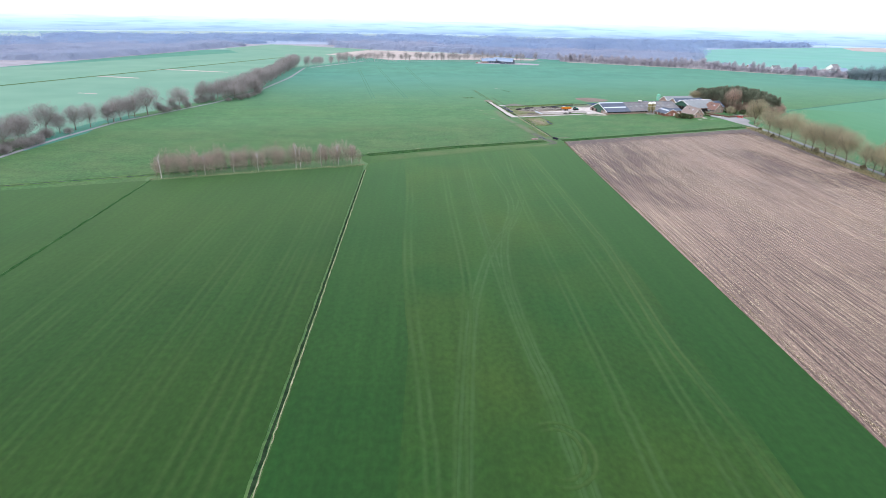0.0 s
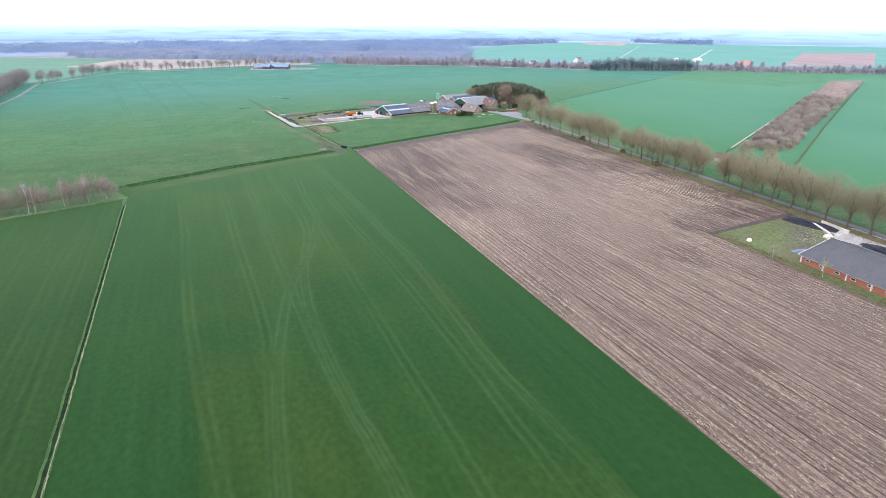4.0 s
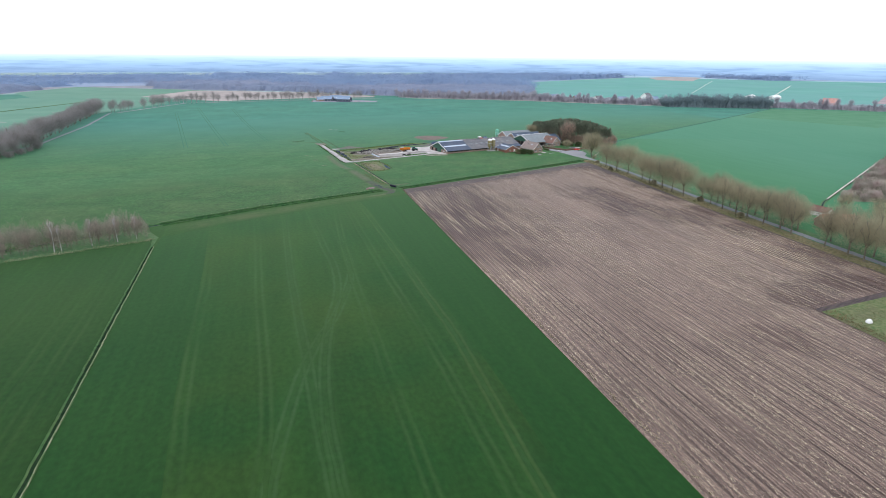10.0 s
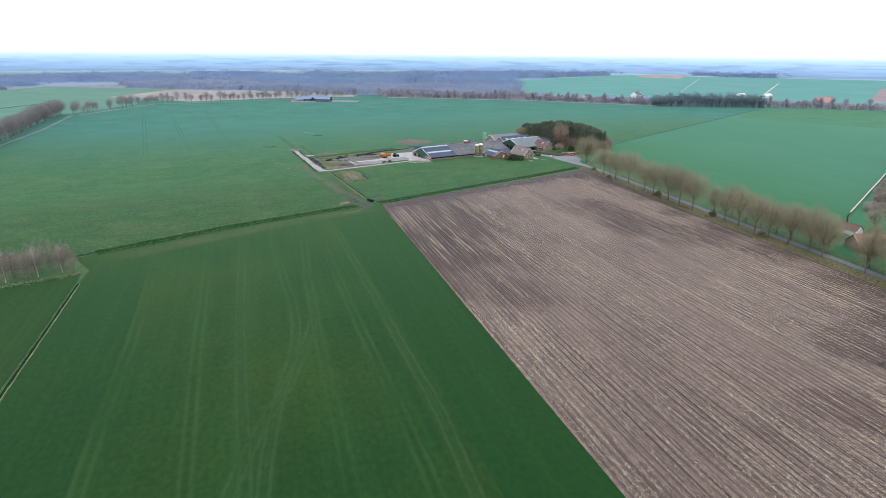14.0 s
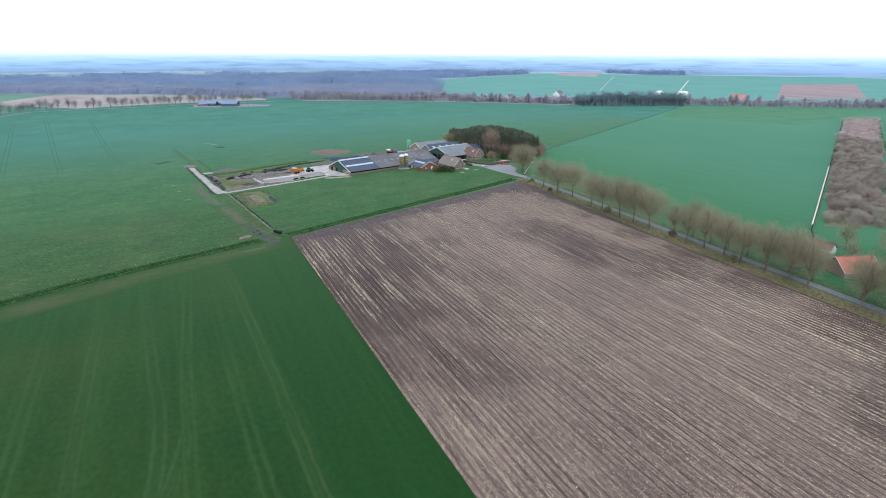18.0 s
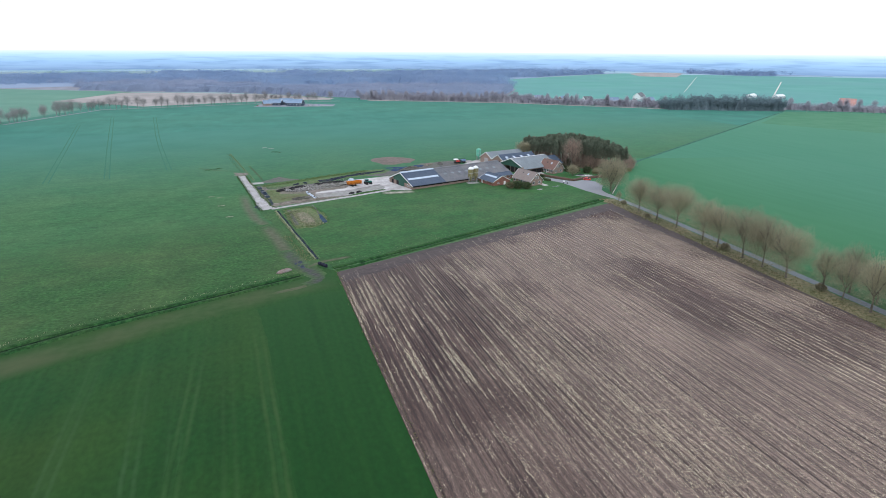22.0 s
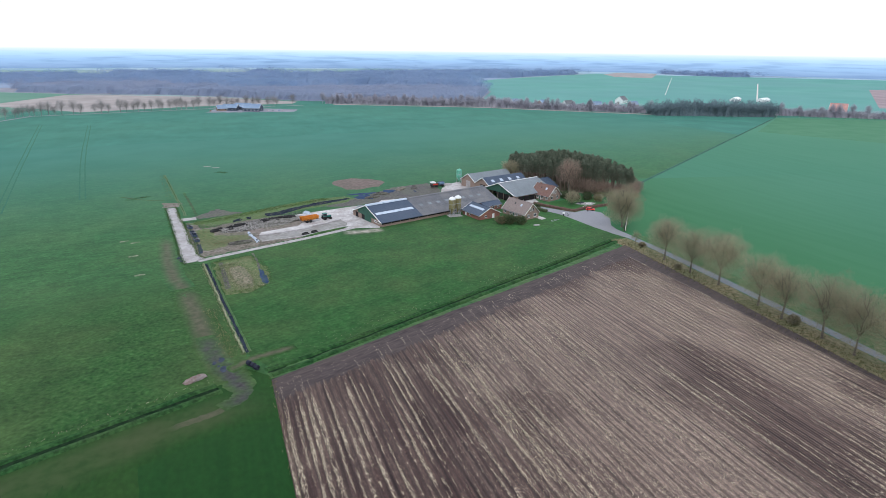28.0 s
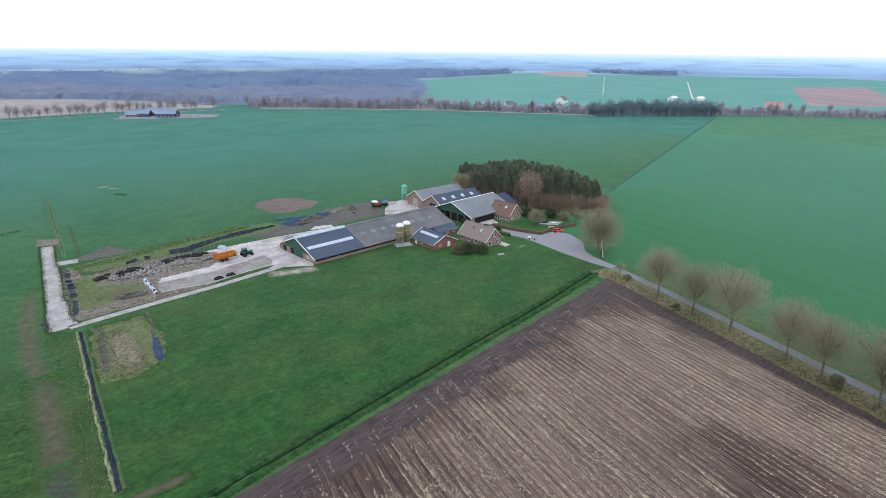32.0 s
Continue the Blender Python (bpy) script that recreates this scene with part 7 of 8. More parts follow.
sheet("barn_yard", [(190, 152), (206, 162), (213, 161), (212.6, 150), (211, 60), (192, 60)], 0.08, CONCRETE, "grey concrete yard behind the roadside barn", "yard")
sheet("barn_grass", ragged([(159.5, 173.5), (200, 182), (206, 180), (206.5, 160), (190, 152), (190, 60), (207, 58), (207, -200), (159.2, -200)], 3, 0.8), 0.055, WEEDS, "rough yellowish green grass beside the roadside barn", "grass")
profile("barn_dirt", [(170, 146), (178, 152), (187, 160), (194, 168), (200, 174)], [(-8, 0.07), (0, 0.075), (8, 0.07)], BARNDIRT, None, 3, 0.3, uv=True)
tagged(bpy.data.objects["barn_dirt"], "bare brown earth beside the silage sheet", "earth", kind="structure")
sheet("clamp_apron", [(204, 169), (206.6, 169), (205.4, 157), (199.2, 156.6), (201.4, 163)], 0.088, SLAB, "pale dusty floor inside the clamp wall", "floor")


def heap(name, label, at, rz, L, W, H, material, category, seed=1, bumps=0.25, rings=7, n=24, group=""):
    rnd = random.Random(seed)
    bm = bmesh.new()
    old = None
    for k in range(rings):
        t = k / (rings - 1)
        q, z = math.cos(t * 1.45), H * math.sin(t * 1.5708)
        ring = [bm.verts.new((math.copysign(abs(math.cos(a)) ** 0.6, math.cos(a)) * L / 2 * q * (1 + rnd.uniform(-1, 1) * bumps * 0.3), math.copysign(abs(math.sin(a)) ** 0.6, math.sin(a)) * W / 2 * q * (1 + rnd.uniform(-1, 1) * bumps * 0.3), z * (1 + rnd.uniform(-1, 1) * bumps * 0.5) if 0 < k else 0)) for a in np.linspace(0, 6.2832, n + 1)[:-1]]
        if old:
            for i in range(n):
                bm.faces.new((old[i], old[(i + 1) % n], ring[(i + 1) % n], ring[i]))
        old = ring
    bm.faces.new(old)
    ob = part(name, bm, material)
    ob.matrix_world = pose(*at, 0, 0, 0, rz)
    return tagged(ob, label, category, group)


heap("silage_sheet", "low silage under a black plastic sheet by the lane", (202.2, 169.4), 104, 20, 9.6, 0.5, PLASTIC, "silage sheet", 12, 0.3, 7, 36)
heap("silage_sheet", "long silage under a black plastic sheet in the yard", (200.2, 130), 90, 36, 8.4, 0.8, PLASTIC, "silage sheet", 13, 0.25, 7, 36)
wallb = thing("clamp_wall", "cream concrete clamp wall beside the silage heap", "wall", "", (206.6, 169.0, 0), -97)
part("panel", boxes((0, 12, -0.15, 0.15, 0, 1.3), bevel=0.03), CREAM, wallb)
part("foot", boxes((0, 12, -0.9, -0.16, 0, 0.2)), CREAM, wallb)
lowwall = thing("clamp_wall", "low cream concrete slab beside the black sheet", "wall", "", (203.2, 169.4, 0), -114)
part("panel", boxes((0, 10.8, -0.5, 0.5, 0, 0.55), bevel=0.04), CREAM, lowwall)
heap("bale_stack", "pile of white wrapped bales beside the heap", (195, 156.9), 10, 4.2, 2.2, 1.2, CREAM, "bales", 8, 0.5)
heap("wrapped_bale", "single white wrapped bale on the grass", (166.2, 163), 0, 1.7, 1.4, 1.1, WHITE, "bale", 9, 0.1)
heap("tarp_heap", "crumpled blue tarpaulin beside the barn", (174.5, 150.4), 0, 6.5, 2.2, 0.3, TARP, "tarpaulin", 10, 0.6)
spread_copies([bare_tree("yard_sapling", "thin pale sapling beside the barn", "saplings beside the barn", 5.5, 1.2, 140, 160, REED, BIRCH, 0.07, 0.4, clear=0.6)], [(160.8, 148.4), (162, 132)], 3, (0.8, 1.1))
red = thing("red_roofed_barn", "small barn with orange red tiled roof among trees", "barn", "", (232.6, 246, 0), -20)
gable_shell(red, 12.5, 10.4, 2.2, 5.8, BRICK_BROWN, REDROOF, 0.4, 0.2, WHITE, 0.2)
window(red, 4, -5.2, 1.0, 1.2, 1.0, "-y")
door(red, 8, -5.2, 0, 2.2, 2.2, "-y", GREENWOOD)
red2 = thing("red_roofed_hut", "low hut with brown red roof and pale gable", "hut", "", (250, 267.5, 0), -78)
gable_shell(red2, 8, 5, 2.0, 3.9, WHITE, TILE_DARK, 0.3)

tagged(tufts("barn_weeds", [(161, 171), (161.5, 150), (162, 125), (162, 70)], 3.0, 3200, 0.45, 0.15, VERGE, None, 51), "tall dry weeds along the brick barn", "weeds", kind="stuff")
tagged(tufts("yard_weeds", [(164, 168), (178, 168), (196, 176)], 9.0, 900, 0.25, 0.18, WEEDS, None, 52), "patchy weeds beside the roadside barn", "weeds", kind="stuff")
tagged(tufts("yard_litter", [(184, 156), (194, 160), (203, 164)], 5.0, 380, 0.2, 0.16, CREAM, None, 53), "pale litter strewn beside the clamp", "litter", kind="stuff")


# ---------------------------------------------------------------- far buildings
def far_house(name, label, at, turn, L, W, E, R, wall, roof, group="", category="house", trim=WHITE):
    ob = thing(name, label, category, group, (*at, 0), turn)
    gable_shell(ob, L, W, E, R, wall, roof, 0.4, 0.25, trim, 0.4)
    for k in range(max(2, int(L / 4))):
        for s, face in ((-1, "-y"), (1, "+y")):
            window(ob, 1.6 + (L - 3.2) * k / max(1, int(L / 4) - 1), s * W / 2, 1.0, 1.6, 1.4, face)
    for x, face in ((0, "-x"), (L, "+x")):
        window(ob, x, 0, 1.0, 2.0, 1.5, face)
    return ob


for (x, y, t, L, W, E, R, w, r, lb) in [
        (63, 1003, -20, 17, 13, 3.6, 7, SHEETBLUE, FARROOF, "far barn with dark blue grey roof"), (86, 990, -20, 20, 16, 3.8, 8, SHEETBLUE, FARROOF, "far barn with wide dark green gable"),
        (77, 1010, -20, 18, 14, 3.6, 7.5, SHEETBLUE, FARROOF, "far barn with blue sheet roof"), (55, 997, 10, 11, 8, 2.8, 6.2, BRICK_BROWN, FARROOF, "far brick farmhouse among barns")]:
    far_house("far_barn", lb, (x, y), t, L, W, E, R, w, r, "far farm", "barn")
for k, (x, y) in enumerate([(112, 981), (118, 985), (125, 984), (129, 981), (48, 992)]):
    heap("far_clutter", "small pale heap of stored goods at the far farm", (x, y), 30 * k, 3, 2, 1.1, (CONCRETE, SHEETPALE, TARP, CONCRETE, BRICK_RED)[k], "stored goods", 50 + k)
far_house("far_villa", "white far house with grey roof among trees", (602, 980), 35, 20, 12, 4.5, 9.5, WHITE, SHEET, "far houses")
for k, (x, y, t) in enumerate([(470, 975, 40), (500, 960, 10), (530, 940, -30), (440, 1000, 20), (555, 915, 60), (415, 985, -10), (585, 930, 15), (395, 1012, 50)]):
    far_house("far_house", "far house with brown roof beside the road", (x, y), t, 13, 8.5, 3.2, 7.2, (BRICK_BROWN, WHITE)[k % 2], (FARROOF, SHEET, FARROOF)[k % 3], "far houses")
for k, (x, y, t) in enumerate([(800, 968, 30), (832, 948, 20)]):
    far_house("far_shed", "far shed with pale metal roof behind the pines", (x, y), t, 24, 10, 3.5, 6, WHITE, WHITE, "far sheds", "shed")
far_house("far_red_house", "far house with bright orange red roof", (787, 796), -55, 19, 15, 4.0, 12.5, BRICK_BROWN, FARREDROOF, "far houses")
for k, (x, y, t) in enumerate([(210, 1135, 0), (232, 1138, 20), (250, 1150, -15)]):
    far_house("far_house", "far white walled house at the wood's gap", (x, y), t, 18, 10, 4, 8, WHITE, SHEET, "houses at the wood")
sheet("far_farm_yard", ragged([(44, 978), (80, 972), (142, 966), (146, 992), (100, 1018), (50, 1014)], 6, 2.0), 0.06, LITTER, "brown grey trampled yard of the far farm", "yard")
profile("far_road", [(205, 1075), (212, 1100), (222, 1130), (180, 1200)], [(-2.5, 0.08), (2.5, 0.08)], CONCRETE, None, 10)
tagged(bpy.data.objects["far_road"], "pale far road into the wood", "road", kind="structure")
profile("belt_road", BELT, [(4.5, 0.07), (9.0, 0.07)], ASPHALT, None, 10)
tagged(bpy.data.objects["belt_road"], "grey road along the far row of trees", "road", kind="structure")
profile("west_road", [(-218, 250), (-218.6, 336), (-214.8, 390), (-201, 438), (-186.4, 489), (-175.8, 577), (-178, 700), (-190.9, 835)], [(-1.4, 0.09), (1.4, 0.09)], LANEASPHALT, None, 10)
tagged(bpy.data.objects["west_road"], "grey lane along the western trees", "road", kind="structure")
profile("field_track_far", [(856, 976), (1276, 1380)], [(-1.2, 0.08), (1.2, 0.08)], CREAM, None, 20)
tagged(bpy.data.objects["field_track_far"], "straight pale track across far fields", "track", kind="structure")
profile("field_path_far", [(789, 1111), (1262, 1670)], [(-0.55, 0.08), (0.55, 0.08)], CREAM, None, 20)
tagged(bpy.data.objects["field_path_far"], "thin pale path across far fields", "track", kind="structure")
for q in along([(600, 830), (816, 680), (1000, 570)], 24)[:19]:
    ob = thing("road_post", "thin white post beside the far road", "post", "posts along the far road", (q[0], q[1], 0))
    bm = bmesh.new()
    tube(bm, (0, 0, 0), (0, 0, 5.5), 0.22, 0.16, 6)
    part("shaft", bm, BIRCH, ob)


# plain glowing backdrop: the haze of the distance painted into its colours
def backdrop():
    m = bpy.data.materials.new("hazy_distance")
    m.use_nodes = True
    n, l = m.node_tree.nodes, m.node_tree.links
    n.clear()
    co = n.new("ShaderNodeTexCoord")
    mp = n.new("ShaderNodeMapping")
    mp.inputs["Scale"].default_value = (0.007, 0.007, 0.11)
    l.new(co.outputs["Object"], mp.inputs[0])
    sp = n.new("ShaderNodeSeparateXYZ")
    l.new(co.outputs["Object"], sp.inputs[0])
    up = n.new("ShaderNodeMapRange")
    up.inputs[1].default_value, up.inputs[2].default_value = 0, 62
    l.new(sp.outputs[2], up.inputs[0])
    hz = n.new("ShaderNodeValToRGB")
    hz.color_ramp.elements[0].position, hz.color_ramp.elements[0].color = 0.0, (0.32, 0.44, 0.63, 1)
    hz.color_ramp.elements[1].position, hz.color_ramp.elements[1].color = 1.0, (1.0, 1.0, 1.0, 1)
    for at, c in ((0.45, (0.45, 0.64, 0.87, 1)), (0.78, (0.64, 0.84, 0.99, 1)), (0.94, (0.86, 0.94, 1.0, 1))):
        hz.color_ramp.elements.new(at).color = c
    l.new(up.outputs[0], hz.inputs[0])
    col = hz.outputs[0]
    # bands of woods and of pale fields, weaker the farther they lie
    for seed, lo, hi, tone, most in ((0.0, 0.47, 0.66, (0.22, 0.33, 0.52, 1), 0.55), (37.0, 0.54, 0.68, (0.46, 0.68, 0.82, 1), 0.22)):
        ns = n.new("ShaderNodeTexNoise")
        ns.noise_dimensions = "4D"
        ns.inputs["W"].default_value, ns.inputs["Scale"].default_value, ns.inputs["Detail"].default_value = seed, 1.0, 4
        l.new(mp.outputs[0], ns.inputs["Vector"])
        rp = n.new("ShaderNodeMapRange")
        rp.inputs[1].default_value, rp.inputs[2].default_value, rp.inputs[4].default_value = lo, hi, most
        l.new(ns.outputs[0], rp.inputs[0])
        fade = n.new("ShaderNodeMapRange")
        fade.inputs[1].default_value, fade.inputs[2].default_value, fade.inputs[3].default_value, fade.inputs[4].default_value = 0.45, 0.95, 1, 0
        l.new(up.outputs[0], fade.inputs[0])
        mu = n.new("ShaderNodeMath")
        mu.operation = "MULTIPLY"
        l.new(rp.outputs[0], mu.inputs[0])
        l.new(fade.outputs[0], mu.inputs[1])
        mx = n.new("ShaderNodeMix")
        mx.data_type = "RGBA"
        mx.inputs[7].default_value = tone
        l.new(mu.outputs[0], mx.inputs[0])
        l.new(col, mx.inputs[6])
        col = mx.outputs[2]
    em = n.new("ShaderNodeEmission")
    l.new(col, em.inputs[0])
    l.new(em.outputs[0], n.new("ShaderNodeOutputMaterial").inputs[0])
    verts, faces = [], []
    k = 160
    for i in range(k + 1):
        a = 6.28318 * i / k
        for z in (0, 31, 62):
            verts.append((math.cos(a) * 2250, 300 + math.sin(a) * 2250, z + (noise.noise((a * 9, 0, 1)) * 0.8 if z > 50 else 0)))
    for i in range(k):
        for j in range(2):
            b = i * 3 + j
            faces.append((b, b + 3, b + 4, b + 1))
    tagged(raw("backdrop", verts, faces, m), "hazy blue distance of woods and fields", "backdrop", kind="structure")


backdrop()


# ---------------------------------------------------------------- farm clutter
def tyre_proto(parent, at, r=0.42):
    bm = bmesh.new()
    lathe(bm, [(r * 0.5, 0.0), (r * 0.95, 0.0), (r, 0.1), (r * 0.9, 0.24), (r * 0.55, 0.24), (r * 0.5, 0.1)], 10)
    ob = part("tyre", bm, RUBBER, parent)
    ob.matrix_local = pose(*at)
    return ob


silage = heap("silage_heap", "long silage heap under a dusty cover with tyres", (77, 488.6), 19.5, 36, 10.4, 1.7, SILAGE, "silage heap", 21, 0.45, 9, 56)
rt = random.Random(31)
t0 = None
for k in range(210):
    x = rt.uniform(-15.5, -8) if k % 3 == 0 else rt.uniform(-1, 15)
    y = rt.gauss(0.2 if k % 3 else -0.6, 0.95)
    z = 1.72 * max(0, 1 - (abs(y) / 4.6) ** 2.2) ** 0.5 * (1 - (abs(x) / 18.5) ** 6) + 0.02
    m = pose(x, y, z, rt.uniform(-25, 25), rt.uniform(-15, 15), 0)
    if t0 is None:
        t0 = tyre_proto(silage, (0, 0, 0))
        t0.matrix_local = m
    else:
        share("tyre", t0, silage, m)
for k, (x, y) in enumerate([(57.5, 483.5), (59.6, 485)]):
    heap("tyre_pile", "pile of old black tyres at the clamp's end", (x, y), 30 + 60 * k, 4.2, 2.6, 0.9, RUBBER, "tyres", 60 + k, 0.7)
for k, (x, y, L) in enumerate([(92.5, 468.4, 3.2), (96.5, 470.1, 3.0)]):
    heap("tyre_pile", "row of black tyres on the slab's edge", (x, y), 20, L, 1.6, 0.8, RUBBER, "tyres", 65 + k, 0.8)
heap("manure_heap", "low dark brown manure heap beside the slab", (67, 464.6), 15, 9, 4.2, 0.7, MUD, "manure heap", 23, 0.5)
heap("earth_bank", "low brown earth bank along the concrete strip", (70, 459.6), 17, 33, 3.2, 0.5, EARTH, "earth bank", 24, 0.4)
heap("dark_bank", "dark strip of soil between slabs", (101, 469.3), 24, 22, 1.7, 0.5, BANK, "earth bank", 25, 0.4)
arc = thing("plastic_roll", "crumpled white plastic sheet rolled up at the clamp's end", "plastic sheet")
profile("sheet", curve([(70.4, 477), (71.5, 472.5), (73.0, 467), (73.6, 462.6)], 6), [(-0.6, 0.05), (-0.45, 0.5), (0, 0.75), (0.4, 0.5), (0.55, 0.05)], SKYLIGHT, arc, 0.8, 0.25, rise=0.15)
for x, y in ((71.0, 474), (72.3, 470), (73.2, 465)):
    fold = part("fold", boxes((x - 0.3, x + 0.3, y - 0.7, y + 0.7, 0.5, 0.8), bevel=0.12), PLASTIC, arc, "black inner side")
heap("sheet_heap", "pale bluish plastic sheet at the heap's end", (97.2, 500.5), -50, 4.5, 1.6, 1.2, SKYLIGHT, "plastic sheet", 27, 0.6)
# the long pile by the track, taken as stones
heap("stone_pile", "long pale pile of stones beside the track", (54.3, 361.6), 30, 5.6, 1.9, 0.9, mat("dusty_stones", (0.16, 0.105, 0.085), (0.26, 0.21, 0.19), 1.2, (0.22, 0.20, 0.195), 0.3, 0.6, bump=0.4), "pile", 28, 0.25)
for k, (x, y) in enumerate([(66.3, 364.6), (67.2, 363.2), (67.9, 361.9)]):
    bale = thing("wrapped_bale", "round black wrapped bale beside the gateway", "bale", "bales beside the gateway", (x, y, 0.12), 30 + 12 * k)
    bm = bmesh.new()
    lathe(bm, [(0.15, -0.6), (0.5, -0.58), (0.6, -0.48), (0.62, 0), (0.6, 0.48), (0.5, 0.58), (0.15, 0.6)], 18)
    bmesh.ops.rotate(bm, verts=bm.verts, cent=(0, 0, 0), matrix=Matrix.Rotation(radians(90), 3, "X"))
    bmesh.ops.translate(bm, verts=bm.verts, vec=(0, 0, 0.6))
    part("wrap", bm, PLASTIC, bale)
for k, (x, y) in enumerate([(139, 529), (133, 523), (152, 537), (160, 539)]):
    heap("spoil_heap", "low heap of dark churned soil", (x, y), 25 * k, 9, 4, 0.8, (MUD, MUD, EARTH, MUD)[k], "soil heap", 70 + k, 0.5)
for k, (x, y, L) in enumerate([(47.4, 492, 3.5), (49.3, 481, 7.0), (50.8, 472, 3.6)]):
    tr = thing("steel_trough", "grey steel trough with pipes beside the pad", "trough", "troughs beside the pad", (x, y, 0), -78)
    part("tub", boxes((-L / 2, L / 2, -0.9, -0.8, 0.1, 0.9), (-L / 2, L / 2, 0.8, 0.9, 0.1, 0.9), (-L / 2, -L / 2 + 0.1, -0.8, 0.8, 0.1, 0.9), (L / 2 - 0.1, L / 2, -0.8, 0.8, 0.1, 0.9), (-L / 2, L / 2, -0.9, 0.9, 0, 0.1)), SHEETBLUE, tr)
    part("contents", boxes((-L / 2 + 0.12, L / 2 - 0.12, -0.78, 0.78, 0.1, 0.7)), WATER if k % 2 else DARK, tr, "dark contents")
    part("bar", boxes((-0.1, 0.1, -1.0, 1.0, 0.9, 1.0)), STEEL, tr)
tagged(tufts("slurry_reeds", [(62, 499.5), (72, 499), (80, 503), (92, 510), (108, 518)], 1.8, 400, 0.35, 0.14, OLIVE, None, 46), "pale reeds along the slurry ditch", "reeds", kind="stuff")
tagged(tufts("trough_weeds", [(45.6, 500), (48.6, 484), (52.6, 458)], 1.2, 700, 0.3, 0.16, BANK, None, 41, 0.3), "rank weeds round the troughs", "weeds", kind="stuff")
tagged(tufts("weed_stalks", [(52, 484), (54, 472), (58, 464), (66, 470)], 4, 1500, 0.25, 0.12, OLIVE, None, 39), "olive weeds inside the clamp ground", "weeds", kind="stuff")
tagged(tufts("clamp_litter", [(50, 492), (62, 492), (80, 497), (96, 503)], 4, 1500, 0.25, 0.22, SILAGE, None, 40), "scattered pale litter round the silage heap", "litter", kind="stuff")
tagged(tufts("pit_grass", [(58.5, 443), (60, 428), (61, 413), (69, 413), (74, 419), (74, 433), (70, 447), (58.5, 444)], 2.0, 1500, 0.3, 0.16, LUSH, None, 34), "rank green grass round the pit's edge", "grass", kind="stuff")
tagged(tufts("pit_scrub", [(62, 440), (66, 428), (68, 416)], 4.2, 3000, 0.4, 0.13, REED, None, 33), "pale dry stalks round the pit", "grass", kind="stuff")
tagged(tufts("drain_scrub", [(28, 611), (33.7, 570), (38.7, 537), (42.4, 517)], 1.6, 260, 0.2, 0.2, WEEDS, None, 35, 1.0), "dry grass along the drain", "grass", kind="stuff")
heap("pit_mound", "low mound of dry brownish litter in the pit ground", (66.2, 427), 100, 22, 5.5, 0.5, LITTERDRY, "mound", 33, 0.5)
for k, (x, y) in enumerate([(29.8, 459.6), (28.4, 476.6), (24.2, 479.6), (34.3, 438.1)]):
    profile(f"bleached_patch_{k + 1}", [(x - 1.8, y - 0.6), (x, y), (x + 1.8, y + 0.4)], [(-1.1, 0.1), (1.1, 0.1)], FADEDSTRAW, None, 1, 0.2, uv=True, seed=k)
    tagged(bpy.data.objects[f"bleached_patch_{k + 1}"], "small bleached patch of dry straw on grass", "straw patch", kind="structure")
for k, (x, y) in enumerate([(51.3, 633.8), (56.3, 628.3)]):
    sheet(f"bleached_spot_{k + 1}", ragged([(x - 2.4, y - 0.6), (x, y - 1.1), (x + 2.4, y - 0.4), (x + 2.0, y + 0.8), (x - 1.8, y + 0.9)], 0.8, 0.3, k), 0.07, PALESOIL, "small bleached spot in the far grass", "grass patch")
# grass tufts stand in for dark debris lying in the grassland
for nm, pts in (("field_rushes", [(17.5, 551), (20, 554), (24.5, 557)]), ("field_sedge", [(58, 613), (62, 610)])):
    tagged(tufts(nm, pts, 2.4, 130, 0.35, 0.14, BANK, None, 64), "dark tufts in place of debris in the grassland", "grass", kind="stuff")
tagged(tufts("plough_edge_grass", [(71.2, 356), (74.5, 260), (80, 90), (86, -60)], 0.7, 3000, 0.4, 0.14, VERGE, None, 36), "thin strip of dry grass at the plough's edge", "grass", kind="stuff")
tagged(tufts("track_rushes", [(56.3, 402), (60.4, 384), (62.6, 371)], 2.2, 500, 0.3, 0.12, OLIVE, None, 37), "pale rushes beside the ditch", "grass", kind="stuff")
tagged(tufts("thicket_grass", [(-40, 287), (-84, 270), (-127, 252)], 2.2, 1000, 0.5, 0.16, REED, None, 38), "pale dry grass under the thicket", "grass", kind="stuff")


def wheel(parent, x, y, r, w, rim_mat):
    t = part("wheel", wheel_bm(r, w), RUBBER, parent)
    t.matrix_local = pose(x, y, r)
    bm = bmesh.new()
    lathe(bm, [(0.1, -w * 0.3), (r * 0.56, -w * 0.42), (r * 0.56, w * 0.42), (0.1, w * 0.3)], 16)
    bmesh.ops.rotate(bm, verts=bm.verts, cent=(0, 0, 0), matrix=Matrix.Rotation(radians(90), 3, "X"))
    part("rim", bm, rim_mat, t)


trailer = thing("farm_trailer", "orange two-axle farm trailer on the slab", "trailer", "", (96.6, 486.4, 0), 17)
bm = bmesh.new()
solid(bm, [(-3.9, -1.1, 1.2), (3.6, -1.1, 1.2), (3.6, 1.1, 1.2), (-3.9, 1.1, 1.2)], [(-4.1, -1.3, 2.7), (3.9, -1.3, 2.7), (3.9, 1.3, 2.7), (-4.1, 1.3, 2.7)], cap=False)
bm.faces.new([bm.verts.new(p) for p in ((-3.9, -1.1, 1.2), (3.6, -1.1, 1.2), (3.6, 1.1, 1.2), (-3.9, 1.1, 1.2))])
bmesh.ops.solidify(bm, geom=bm.faces[:], thickness=0.08)
part("tub", bm, ORANGE, trailer)
